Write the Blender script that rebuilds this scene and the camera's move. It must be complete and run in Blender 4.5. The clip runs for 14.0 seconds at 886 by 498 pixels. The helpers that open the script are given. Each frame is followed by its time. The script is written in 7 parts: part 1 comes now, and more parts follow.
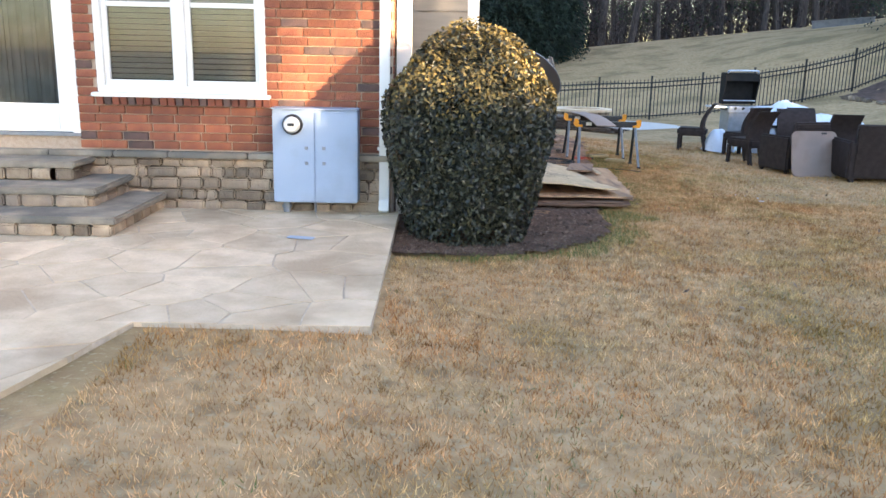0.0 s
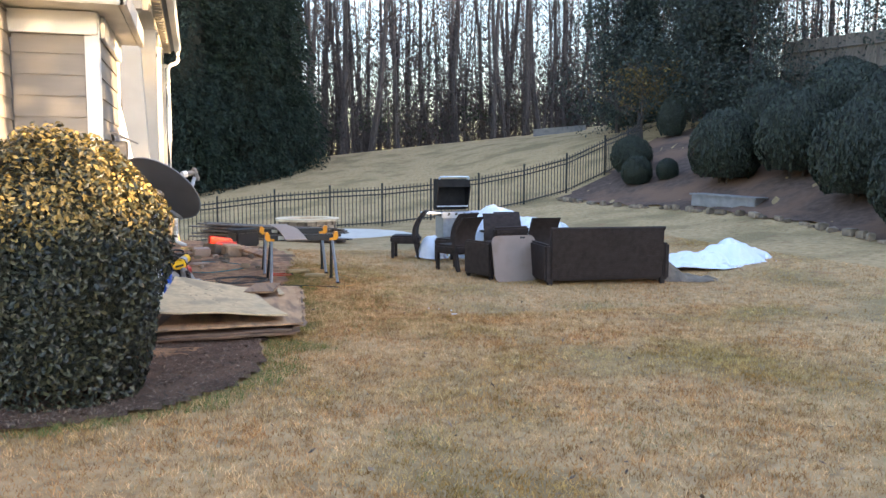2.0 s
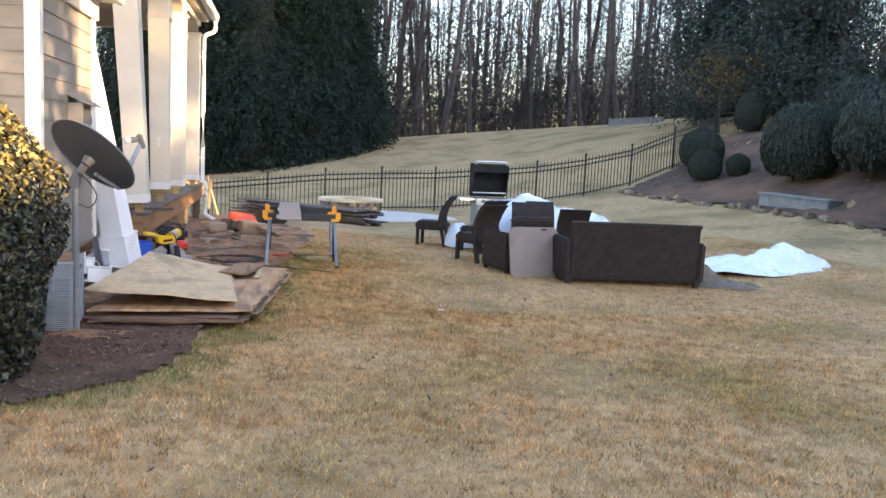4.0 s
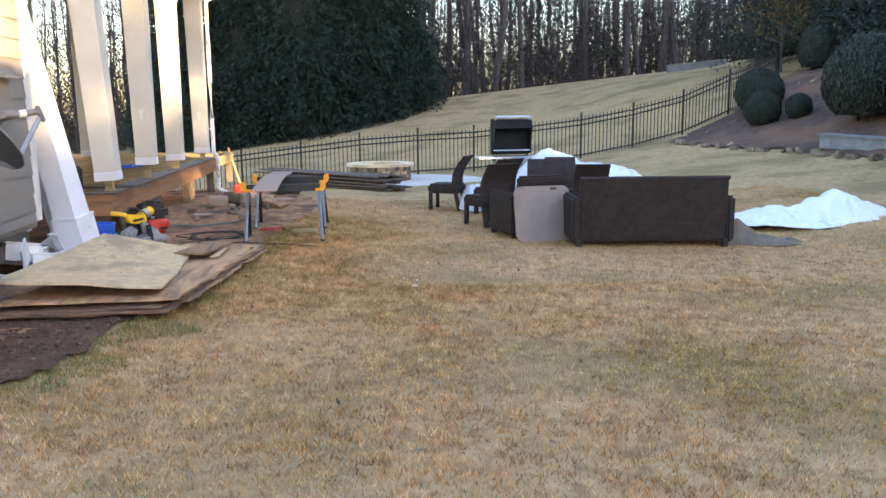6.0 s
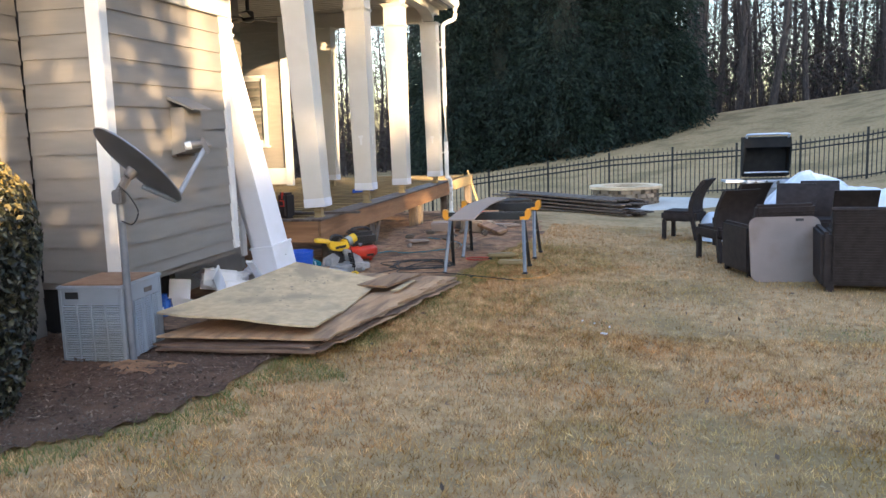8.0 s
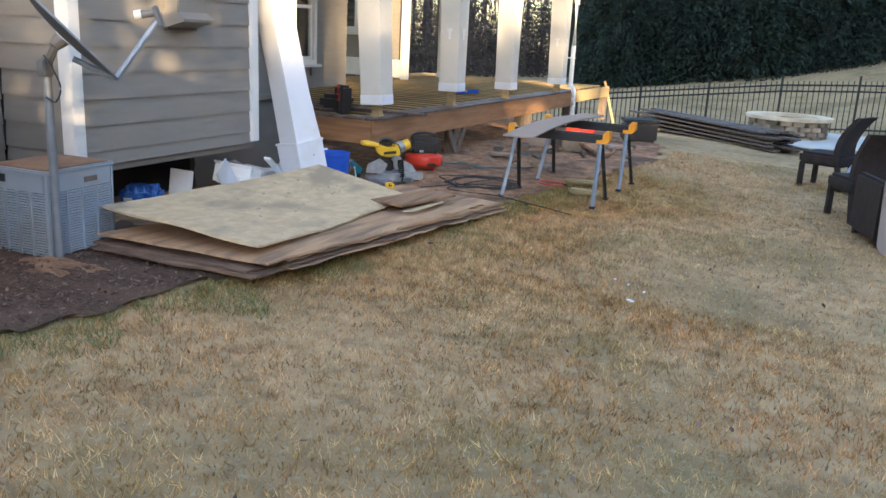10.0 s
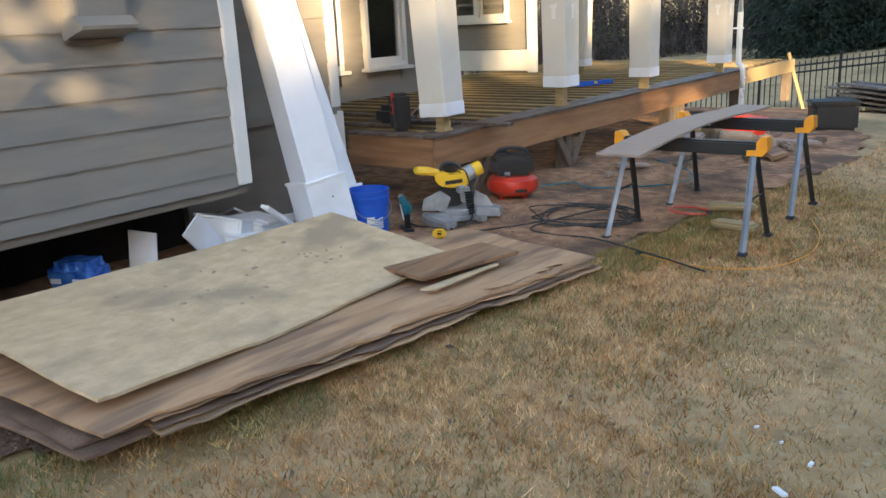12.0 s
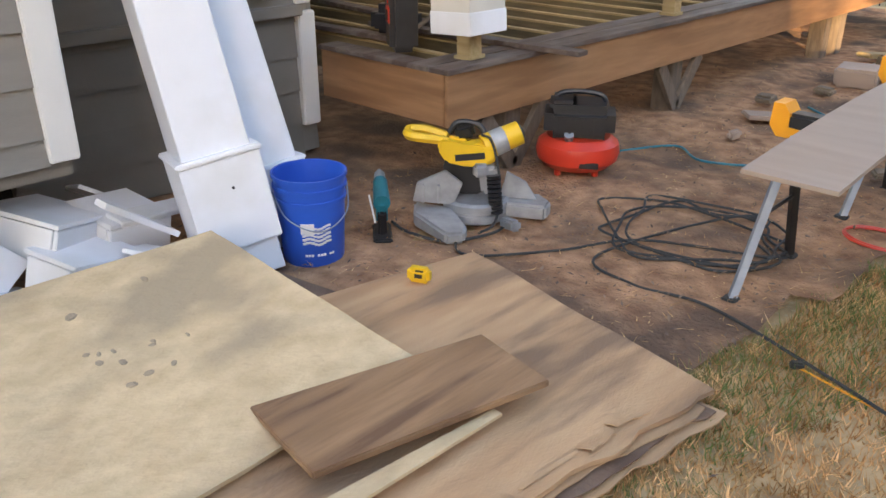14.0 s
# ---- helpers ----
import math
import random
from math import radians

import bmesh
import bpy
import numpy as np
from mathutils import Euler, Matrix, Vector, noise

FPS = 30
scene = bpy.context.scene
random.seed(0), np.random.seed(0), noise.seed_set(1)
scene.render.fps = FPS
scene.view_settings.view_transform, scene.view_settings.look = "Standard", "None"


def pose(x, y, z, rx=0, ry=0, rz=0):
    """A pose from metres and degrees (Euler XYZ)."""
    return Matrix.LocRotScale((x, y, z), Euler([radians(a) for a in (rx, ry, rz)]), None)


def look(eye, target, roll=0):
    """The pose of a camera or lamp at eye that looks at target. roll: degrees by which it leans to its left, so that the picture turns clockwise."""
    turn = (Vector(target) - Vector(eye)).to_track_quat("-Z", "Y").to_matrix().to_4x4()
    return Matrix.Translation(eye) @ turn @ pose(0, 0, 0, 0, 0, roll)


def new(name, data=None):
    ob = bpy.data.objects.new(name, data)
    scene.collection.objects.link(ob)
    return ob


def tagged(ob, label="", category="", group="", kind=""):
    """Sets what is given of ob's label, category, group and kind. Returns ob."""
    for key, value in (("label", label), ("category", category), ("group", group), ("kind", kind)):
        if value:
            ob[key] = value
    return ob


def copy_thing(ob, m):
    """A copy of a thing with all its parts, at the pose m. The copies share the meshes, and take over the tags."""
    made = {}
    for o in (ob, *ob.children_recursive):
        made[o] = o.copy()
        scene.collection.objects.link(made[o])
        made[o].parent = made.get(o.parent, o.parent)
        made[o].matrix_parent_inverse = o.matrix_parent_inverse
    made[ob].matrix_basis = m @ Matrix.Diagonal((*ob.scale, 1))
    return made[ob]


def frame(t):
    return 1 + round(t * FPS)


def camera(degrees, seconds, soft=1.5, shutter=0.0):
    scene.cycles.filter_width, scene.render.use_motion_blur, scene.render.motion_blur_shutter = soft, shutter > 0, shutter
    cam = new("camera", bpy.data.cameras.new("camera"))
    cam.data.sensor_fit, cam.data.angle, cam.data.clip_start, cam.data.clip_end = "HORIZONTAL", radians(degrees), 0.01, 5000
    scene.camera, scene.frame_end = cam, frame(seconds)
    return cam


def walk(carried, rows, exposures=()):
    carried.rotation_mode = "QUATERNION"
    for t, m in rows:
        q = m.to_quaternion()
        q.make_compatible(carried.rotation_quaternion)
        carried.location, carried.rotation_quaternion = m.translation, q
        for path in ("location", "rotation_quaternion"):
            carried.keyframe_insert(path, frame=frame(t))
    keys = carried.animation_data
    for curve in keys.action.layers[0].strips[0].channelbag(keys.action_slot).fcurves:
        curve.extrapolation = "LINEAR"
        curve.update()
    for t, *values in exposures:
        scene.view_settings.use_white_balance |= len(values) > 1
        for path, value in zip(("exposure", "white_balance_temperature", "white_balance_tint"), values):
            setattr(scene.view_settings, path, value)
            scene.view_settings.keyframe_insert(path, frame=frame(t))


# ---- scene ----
cam = camera(56.5, 14.0)
PATH = [
    (0, (-0.117, 0.55, 1.625), (-0.095, 2.497, 1.165), 1.2),
    (0.5, (0.209, 0.903, 1.666), (0.575, 2.83, 1.276), -1.4),
    (1, (0.531, 1.093, 1.678), (1.055, 3.002, 1.389), 2.7),
    (1.5, (0.835, 1.381, 1.68), (1.444, 3.277, 1.501), 2.9),
    (2, (1.104, 1.597, 1.649), (1.678, 3.502, 1.448), 0.2),
    (2.5, (1.398, 1.765, 1.609), (1.791, 3.713, 1.377), 2.0),
    (3, (1.697, 1.93, 1.603), (2.069, 3.887, 1.428), 3.1),
    (3.2, (1.819, 1.988, 1.609), (2.21, 3.936, 1.385), 2.9),
    (5.3, (3.125, 2.666, 1.615), (3.387, 4.631, 1.35), -0.8),
    (5.5, (3.234, 2.755, 1.605), (3.444, 4.724, 1.325), -1.0),
    (6, (3.477, 3.068, 1.574), (3.688, 5.028, 1.238), -0.5),
    (6.5, (3.691, 3.282, 1.59), (3.896, 5.246, 1.27), -0.6),
    (7, (3.893, 3.483, 1.588), (3.81, 5.452, 1.249), 0.5),
    (7.5, (4.059, 3.752, 1.586), (3.764, 5.712, 1.312), -0.1),
    (8, (4.225, 3.985, 1.598), (3.79, 5.918, 1.319), -1.8),
    (8.5, (4.47, 4.24, 1.565), (3.967, 6.14, 1.192), -1.8),
    (8.7, (4.572, 4.338, 1.564), (3.99, 6.212, 1.182), -0.3),
    (10.8, (5.17, 6.621, 1.547), (4.189, 8.276, 1.001), 1.6),
    (11, (5.106, 6.876, 1.549), (4.009, 8.475, 1.06), 0.8),
    (11.5, (4.959, 7.577, 1.503), (3.757, 9.111, 1.054), -0.3),
    (12, (4.7, 8.231, 1.488), (3.509, 9.747, 0.956), -2.7),
    (12.5, (4.413, 8.855, 1.535), (3.13, 10.309, 1.046), -2.7),
    (13, (4.075, 9.454, 1.472), (2.825, 10.883, 0.844), -1.5),
    (13.5, (3.659, 10.074, 1.459), (2.3, 11.329, 0.698), -0.1),
    (14, (3.273, 10.612, 1.44), (2.008, 11.923, 0.615), 0.1),
]
EXPOSURES = [(0, 2.93, 6500, 19), (3, 2.98, 7000, 22), (6.5, 2.97, 6820, 21), (8.5, 2.74, 6600, 18), (11, 2.77, 6400, 15), (12.5, 2.6, 7000, 14), (13.5, 2.74, 7450, 17), (14, 3.05, 7750, 20)]
walk(cam, [(t, look(eye, target, roll)) for t, eye, target, roll in PATH], EXPOSURES)

# ---- light ----
SUN_ELEV, SUN_AZ = 9.0, 136.0     # degrees; azimuth clockwise from +y
world = bpy.data.worlds.new("sky")
scene.world = world
world.use_nodes = True
wn = world.node_tree
sky = wn.nodes.new("ShaderNodeTexSky")
sky.sky_type, sky.sun_disc = "NISHITA", False
sky.sun_elevation, sky.sun_rotation = radians(SUN_ELEV), radians(SUN_AZ)
sky.dust_density, sky.ozone_density = 0.8, 1.7
wn.links.new(sky.outputs[0], wn.nodes["Background"].inputs[0])
wn.nodes["Background"].inputs[1].default_value = 0.15
sun = new("sun", bpy.data.lights.new("sun", "SUN"))
sun.data.energy, sun.data.angle, sun.data.color = 4.2, radians(0.55), (1.0, 0.77, 0.44)
sun_from = Vector((math.sin(radians(SUN_AZ)) * math.cos(radians(SUN_ELEV)), math.cos(radians(SUN_AZ)) * math.cos(radians(SUN_ELEV)), math.sin(radians(SUN_ELEV))))
sun.matrix_world = look(sun_from * 60, (0, 0, 0))

# ---- materials ----
MATS = {}


def mat(name, c1, c2=None, scale=8.0, rough=0.7, metal=0.0, bump=0.15, fine=60.0, stretch=(1, 1, 1), c3=None, island=0.0, obj=0.0, spec=0.5, big=1.2, trans=0.0):
    """Two scales of colour variation, fine relief, and shifts per piece."""
    m = bpy.data.materials.new(name)
    m.use_nodes = True
    t = m.node_tree
    n, l = t.nodes, t.links
    b = n["Principled BSDF"]
    c2 = c2 or tuple(v * 0.8 for v in c1)
    co = n.new("ShaderNodeTexCoord")
    mp = n.new("ShaderNodeMapping")
    mp.inputs["Scale"].default_value = stretch
    l.new(co.outputs["Object"], mp.inputs[0])
    a = n.new("ShaderNodeTexNoise")
    a.inputs["Scale"].default_value, a.inputs["Detail"].default_value = scale, 6
    l.new(mp.outputs[0], a.inputs["Vector"])
    r = n.new("ShaderNodeValToRGB")
    r.color_ramp.elements[0].position, r.color_ramp.elements[1].position = 0.32, 0.68
    r.color_ramp.elements[0].color, r.color_ramp.elements[1].color = (*c1, 1), (*c2, 1)
    l.new(a.outputs["Fac"], r.inputs[0])
    col = r.outputs[0]
    if c3:
        a2 = n.new("ShaderNodeTexNoise")
        a2.inputs["Scale"].default_value, a2.inputs["Detail"].default_value = big, 5
        l.new(mp.outputs[0], a2.inputs["Vector"])
        r2 = n.new("ShaderNodeValToRGB")
        r2.color_ramp.elements[0].position, r2.color_ramp.elements[1].position = 0.48, 0.64
        l.new(a2.outputs["Fac"], r2.inputs[0])
        mx = n.new("ShaderNodeMixRGB")
        l.new(r2.outputs[0], mx.inputs[0])
        l.new(col, mx.inputs[1])
        mx.inputs[2].default_value = (*c3, 1)
        col = mx.outputs[0]
    for amount, kind in ((island, "g"), (obj, "o")):
        if amount:
            src = n.new("ShaderNodeNewGeometry").outputs["Random Per Island"] if kind == "g" else n.new("ShaderNodeObjectInfo").outputs["Random"]
            mr = n.new("ShaderNodeMapRange")
            mr.inputs["To Min"].default_value, mr.inputs["To Max"].default_value = 1 - amount, 1 + amount
            l.new(src, mr.inputs["Value"])
            hs = n.new("ShaderNodeHueSaturation")
            l.new(mr.outputs[0], hs.inputs["Value"])
            l.new(col, hs.inputs["Color"])
            col = hs.outputs[0]
    l.new(col, b.inputs["Base Color"])
    f = n.new("ShaderNodeTexNoise")
    f.inputs["Scale"].default_value, f.inputs["Detail"].default_value = fine, 5
    l.new(mp.outputs[0], f.inputs["Vector"])
    bp = n.new("ShaderNodeBump")
    bp.inputs["Strength"].default_value, bp.inputs["Distance"].default_value = bump, 0.02
    l.new(f.outputs["Fac"], bp.inputs["Height"])
    l.new(bp.outputs[0], b.inputs["Normal"])
    rr = n.new("ShaderNodeMapRange")
    rr.inputs["To Min"].default_value, rr.inputs["To Max"].default_value = max(rough - 0.12, 0.03), min(rough + 0.12, 1)
    l.new(a.outputs["Fac"], rr.inputs["Value"])
    l.new(rr.outputs[0], b.inputs["Roughness"])
    b.inputs["Metallic"].default_value = metal
    b.inputs["Specular IOR Level"].default_value = spec
    if trans:
        b.inputs["Transmission Weight"].default_value = trans
    MATS[name] = m
    return m


def leafy(name, c1, c2, rough=0.5, lit=0.35, spec=0.4, patch=0.0, skew=0.0):
    """Leaf: colour shifts leaf by leaf, some light passes through."""
    m = bpy.data.materials.new(name)
    m.use_nodes = True
    n, l = m.node_tree.nodes, m.node_tree.links
    b = n["Principled BSDF"]
    g = n.new("ShaderNodeNewGeometry")
    r = n.new("ShaderNodeValToRGB")
    r.color_ramp.elements[0].color, r.color_ramp.elements[1].color = (*c1, 1), (*c2, 1)
    r.color_ramp.elements[0].position = skew
    l.new(g.outputs["Random Per Island"], r.inputs[0])
    col = r.outputs[0]
    if patch:
        co = n.new("ShaderNodeTexCoord")
        for sc, lo, hi, tint in ((1.3, 0.40, 0.66, (1.0, 0.78, 0.62)), (5.0, 0.42, 0.62, (0.62, 0.60, 0.52)), (0.55, 0.5, 0.7, (0.80, 0.92, 0.62)), (13.0, 0.44, 0.60, (0.70, 0.60, 0.50))):
            a = n.new("ShaderNodeTexNoise")
            a.inputs["Scale"].default_value, a.inputs["Detail"].default_value = sc, 5
            l.new(co.outputs["Object"], a.inputs["Vector"])
            k = n.new("ShaderNodeValToRGB")
            k.color_ramp.elements[0].position, k.color_ramp.elements[1].position = lo, hi
            k.color_ramp.elements[0].color, k.color_ramp.elements[1].color = (1.08, 1.08, 1.08, 1), (*tint, 1)
            l.new(a.outputs["Fac"], k.inputs[0])
            x = n.new("ShaderNodeMixRGB")
            x.blend_type = "MULTIPLY"
            x.inputs[0].default_value = patch
            l.new(col, x.inputs[1])
            l.new(k.outputs[0], x.inputs[2])
            col = x.outputs[0]
    l.new(col, b.inputs["Base Color"])
    b.inputs["Roughness"].default_value = rough
    b.inputs["Specular IOR Level"].default_value = spec
    tr = n.new("ShaderNodeBsdfTranslucent")
    l.new(col, tr.inputs[0])
    mx = n.new("ShaderNodeMixShader")
    mx.inputs[0].default_value = lit
    l.new(b.outputs[0], mx.inputs[1])
    l.new(tr.outputs[0], mx.inputs[2])
    l.new(mx.outputs[0], n["Material Output"].inputs[0])
    return m


def lawn_mat():
    m = mat("dormant_lawn", (0.37, 0.238, 0.12), (0.51, 0.352, 0.19), scale=9, rough=0.95, bump=0.5, fine=45, c3=(0.27, 0.19, 0.095), big=0.55, spec=0.1)
    n, l = m.node_tree.nodes, m.node_tree.links
    b = n["Principled BSDF"]
    old = b.inputs["Base Color"].links[0].from_socket
    co = n.new("ShaderNodeTexCoord")
    for sc, lo, hi, c in ((0.9, 0.64, 0.80, (0.17, 0.17, 0.06)), (1.7, 0.60, 0.72, (0.27, 0.15, 0.08)), (7.0, 0.52, 0.68, (0.20, 0.14, 0.075)), (28.0, 0.55, 0.7, (0.42, 0.35, 0.22))):
        a = n.new("ShaderNodeTexNoise")
        a.inputs["Scale"].default_value, a.inputs["Detail"].default_value = sc, 6
        l.new(co.outputs["Object"], a.inputs["Vector"])
        r = n.new("ShaderNodeValToRGB")
        r.color_ramp.elements[0].position, r.color_ramp.elements[1].position = lo, hi
        r.color_ramp.elements[1].color = (0.7, 0.7, 0.7, 1)
        l.new(a.outputs["Fac"], r.inputs[0])
        x = n.new("ShaderNodeMixRGB")
        x.inputs[2].default_value = (*c, 1)
        l.new(r.outputs[0], x.inputs[0])
        l.new(old, x.inputs[1])
        old = x.outputs[0]
    l.new(old, b.inputs["Base Color"])
    return m


LAWN = lawn_mat()
BLADE = leafy("straw_blade", (0.34, 0.20, 0.095), (0.80, 0.55, 0.30), 0.9, 0.2, 0.1, 0.9)
GREENB = leafy("green_blade", (0.10, 0.15, 0.04), (0.22, 0.24, 0.09), 0.8, 0.2, 0.1)
MULCH = mat("mulch", (0.075, 0.045, 0.032), (0.16, 0.098, 0.07), 30, 0.95, bump=0.9, fine=70, c3=(0.16, 0.095, 0.065), big=2.5, spec=0.1)
CHIP = mat("bark_chip", (0.08, 0.05, 0.035), (0.22, 0.15, 0.105), 20, 0.9, island=0.5)
CLAY = mat("red_clay", (0.24, 0.125, 0.073), (0.50, 0.29, 0.17), 9, 0.95, bump=1.0, fine=42, c3=(0.15, 0.098, 0.07), big=1.6, spec=0.1)
SPOIL = mat("orange_clay_spill", (0.22, 0.12, 0.07), (0.40, 0.22, 0.12), 14, 0.95, bump=0.9, fine=50, spec=0.1)
BANK = mat("bank_pine_straw", (0.075, 0.05, 0.042), (0.14, 0.095, 0.075), 5, 0.95, bump=0.6, fine=25, c3=(0.19, 0.11, 0.075), big=0.5, spec=0.1)
FLAG = mat("flagstone", (0.55, 0.425, 0.275), (0.70, 0.56, 0.395), 5, 0.8, bump=0.35, fine=30, c3=(0.45, 0.335, 0.215), big=1.6, obj=0.14)
GROUT = mat("grout", (0.43, 0.345, 0.25), (0.55, 0.455, 0.345), 20, 0.95, bump=0.5)
BRICK = mat("brick", (0.25, 0.076, 0.034), (0.36, 0.132, 0.064), 14, 0.85, bump=0.5, fine=80, obj=0.30, c3=(0.20, 0.06, 0.034), big=3)
BRICKD = mat("dark_brick", (0.075, 0.048, 0.042), (0.15, 0.082, 0.064), 14, 0.85, bump=0.4, fine=80, obj=0.25)
MORTAR = mat("mortar", (0.40, 0.30, 0.22), (0.48, 0.38, 0.29), 30, 0.95, bump=0.6)
STONE = mat("field_stone", (0.24, 0.168, 0.11), (0.39, 0.295, 0.20), 7, 0.85, bump=0.8, fine=22, obj=0.5, c3=(0.20, 0.15, 0.11), big=2.5)
TREAD = mat("step_stone", (0.21, 0.175, 0.135), (0.34, 0.285, 0.215), 6, 0.85, bump=0.5, fine=25, c3=(0.14, 0.13, 0.11), big=2)
SIDING = mat("taupe_siding", (0.225, 0.201, 0.174), (0.258, 0.231, 0.201), 3, 0.62, bump=0.12, fine=40, stretch=(1, 1, 6), obj=0.03)
# siding tone slightly darker and browner than the main walls
SIDDARK = mat("darker_siding", (0.20, 0.175, 0.145), (0.245, 0.215, 0.18), 3, 0.7, bump=0.15, fine=40, obj=0.04)
WHITE = mat("white_paint", (0.78, 0.76, 0.72), (0.72, 0.70, 0.66), 4, 0.45, bump=0.05, fine=40)
PVC = mat("white_pvc", (0.82, 0.83, 0.86), (0.76, 0.77, 0.80), 3, 0.4, bump=0.03, c3=(0.70, 0.69, 0.66), big=1.5)
COLP = mat("column_paint", (0.62, 0.58, 0.50), (0.67, 0.63, 0.55), 3, 0.5, bump=0.05, c3=(0.56, 0.51, 0.42), big=1.0)
SOFFIT = mat("soffit_boards", (0.62, 0.57, 0.48), (0.55, 0.50, 0.42), 4, 0.6, bump=0.05)
FASCIA = mat("composite_fascia", (0.27, 0.135, 0.06), (0.37, 0.20, 0.10), 3.5, 0.6, bump=0.12, stretch=(6, 0.7, 6), c3=(0.22, 0.11, 0.05), big=1.5)
FASCIAX = mat("composite_fascia_end", (0.27, 0.135, 0.06), (0.37, 0.20, 0.10), 3.5, 0.6, bump=0.12, stretch=(0.7, 6, 6), c3=(0.22, 0.11, 0.05), big=1.5)
BORDER = mat("dark_deck_board", (0.075, 0.05, 0.04), (0.125, 0.09, 0.072), 4, 0.65, bump=0.15, stretch=(5, 1, 5), c3=(0.17, 0.14, 0.12), big=2)
JOIST = mat("weathered_shaded_joist", (0.10, 0.075, 0.04), (0.17, 0.13, 0.07), 5, 0.85, bump=0.25, stretch=(0.7, 7, 7), obj=0.2)
OLDCONC = mat("old_grey_concrete", (0.15, 0.15, 0.157), (0.23, 0.225, 0.225), 5, 0.9, bump=0.3)
TREATED = mat("treated_lumber", (0.30, 0.21, 0.095), (0.44, 0.33, 0.17), 5, 0.75, bump=0.2, stretch=(0.7, 7, 7), obj=0.15)
POSTW = mat("old_post", (0.10, 0.075, 0.055), (0.18, 0.135, 0.10), 7, 0.85, bump=0.3, stretch=(5, 5, 1))
# near-black that puts deep shade into the colour of hidden recesses
SHADEIN = mat("shade_black", (0.012, 0.011, 0.01), (0.02, 0.018, 0.016), 4, 0.95)
BOXM = mat("grey_blue_enamel", (0.29, 0.37, 0.49), (0.33, 0.41, 0.53), 3, 0.42, bump=0.03, c3=(0.27, 0.33, 0.42), big=2)
GALV = mat("galvanised_steel", (0.24, 0.28, 0.33), (0.32, 0.36, 0.41), 12, 0.5, metal=0.35, bump=0.05)
STEEL = mat("brushed_steel", (0.50, 0.55, 0.62), (0.60, 0.65, 0.72), 10, 0.38, metal=0.6, bump=0.04)
GREYM = mat("grey_metal", (0.19, 0.205, 0.225), (0.26, 0.275, 0.30), 10, 0.5, metal=0.3, bump=0.05)
ACM = mat("condenser_enamel", (0.27, 0.315, 0.36), (0.33, 0.375, 0.42), 4, 0.5, bump=0.05, c3=(0.26, 0.275, 0.285), big=2)
RUST = mat("rusty_top", (0.22, 0.11, 0.06), (0.33, 0.20, 0.12), 6, 0.85, bump=0.3)
DISHM = mat("dish_grey", (0.145, 0.135, 0.13), (0.175, 0.165, 0.16), 5, 0.5, bump=0.03)
BLACK = mat("black_plastic", (0.009, 0.009, 0.011), (0.018, 0.018, 0.02), 10, 0.45, bump=0.05)
IRON = mat("black_iron", (0.02, 0.02, 0.021), (0.035, 0.034, 0.034), 10, 0.5, metal=0.3, bump=0.05)
MATTE = mat("soot_black", (0.012, 0.012, 0.013), (0.02, 0.02, 0.02), 10, 0.85, bump=0.05, spec=0.15)
RUBBER = mat("black_rubber", (0.02, 0.02, 0.02), (0.035, 0.035, 0.033), 20, 0.7, bump=0.05)
YELLOW = mat("tool_yellow", (0.80, 0.48, 0.02), (0.72, 0.42, 0.02), 8, 0.42, bump=0.03)
ORANGE = mat("clamp_orange", (0.85, 0.33, 0.015), (0.75, 0.28, 0.015), 8, 0.45, bump=0.03)
RED = mat("tank_red", (0.62, 0.045, 0.02), (0.52, 0.035, 0.018), 6, 0.35, bump=0.03)
BLUE = mat("bucket_blue", (0.012, 0.10, 0.52), (0.012, 0.085, 0.44), 6, 0.4, bump=0.03)
TEAL = mat("tool_teal", (0.0, 0.16, 0.20), (0.0, 0.13, 0.17), 6, 0.45, bump=0.03)
CASTAL = mat("cast_aluminium", (0.26, 0.265, 0.27), (0.40, 0.405, 0.41), 12, 0.5, metal=0.45, bump=0.1)
PLY = mat("plywood_face", (0.51, 0.37, 0.215), (0.66, 0.495, 0.30), 9, 0.88, bump=0.4, fine=26, stretch=(1.6, 0.9, 1.6), c3=(0.38, 0.29, 0.185), big=2.1)
PLYR = mat("weathered_plywood", (0.45, 0.26, 0.135), (0.58, 0.365, 0.205), 2.5, 0.85, bump=0.45, stretch=(5, 0.8, 5), c3=(0.27, 0.165, 0.10), big=1.6)
PLYE = mat("plywood_underlayer", (0.13, 0.075, 0.05), (0.24, 0.15, 0.10), 6, 0.9, bump=0.4, stretch=(1, 1, 8))
DECKB = mat("brown_deck_board", (0.24, 0.13, 0.063), (0.37, 0.215, 0.115), 4, 0.6, bump=0.2, stretch=(9, 0.8, 9), c3=(0.155, 0.08, 0.042), big=2.0)
GREYB = mat("sun_greyed_board", (0.30, 0.215, 0.165), (0.36, 0.265, 0.205), 3, 0.6, bump=0.1, stretch=(0.8, 6, 6))
WICKER = mat("dark_wicker", (0.023, 0.017, 0.0165), (0.042, 0.032, 0.030), 12, 0.75, bump=0.2, spec=0.2)
SLAB = mat("stained_table_board", (0.21, 0.165, 0.145), (0.27, 0.215, 0.19), 2.5, 0.75, bump=0.1, c3=(0.20, 0.145, 0.12), big=2.5)
SHEET = mat("plastic_sheet", (0.70, 0.76, 0.84), (0.62, 0.69, 0.79), 3, 0.3, bump=0.1, fine=12)
CANVAS = mat("brown_cloth", (0.13, 0.10, 0.075), (0.19, 0.155, 0.12), 6, 0.9, bump=0.3)
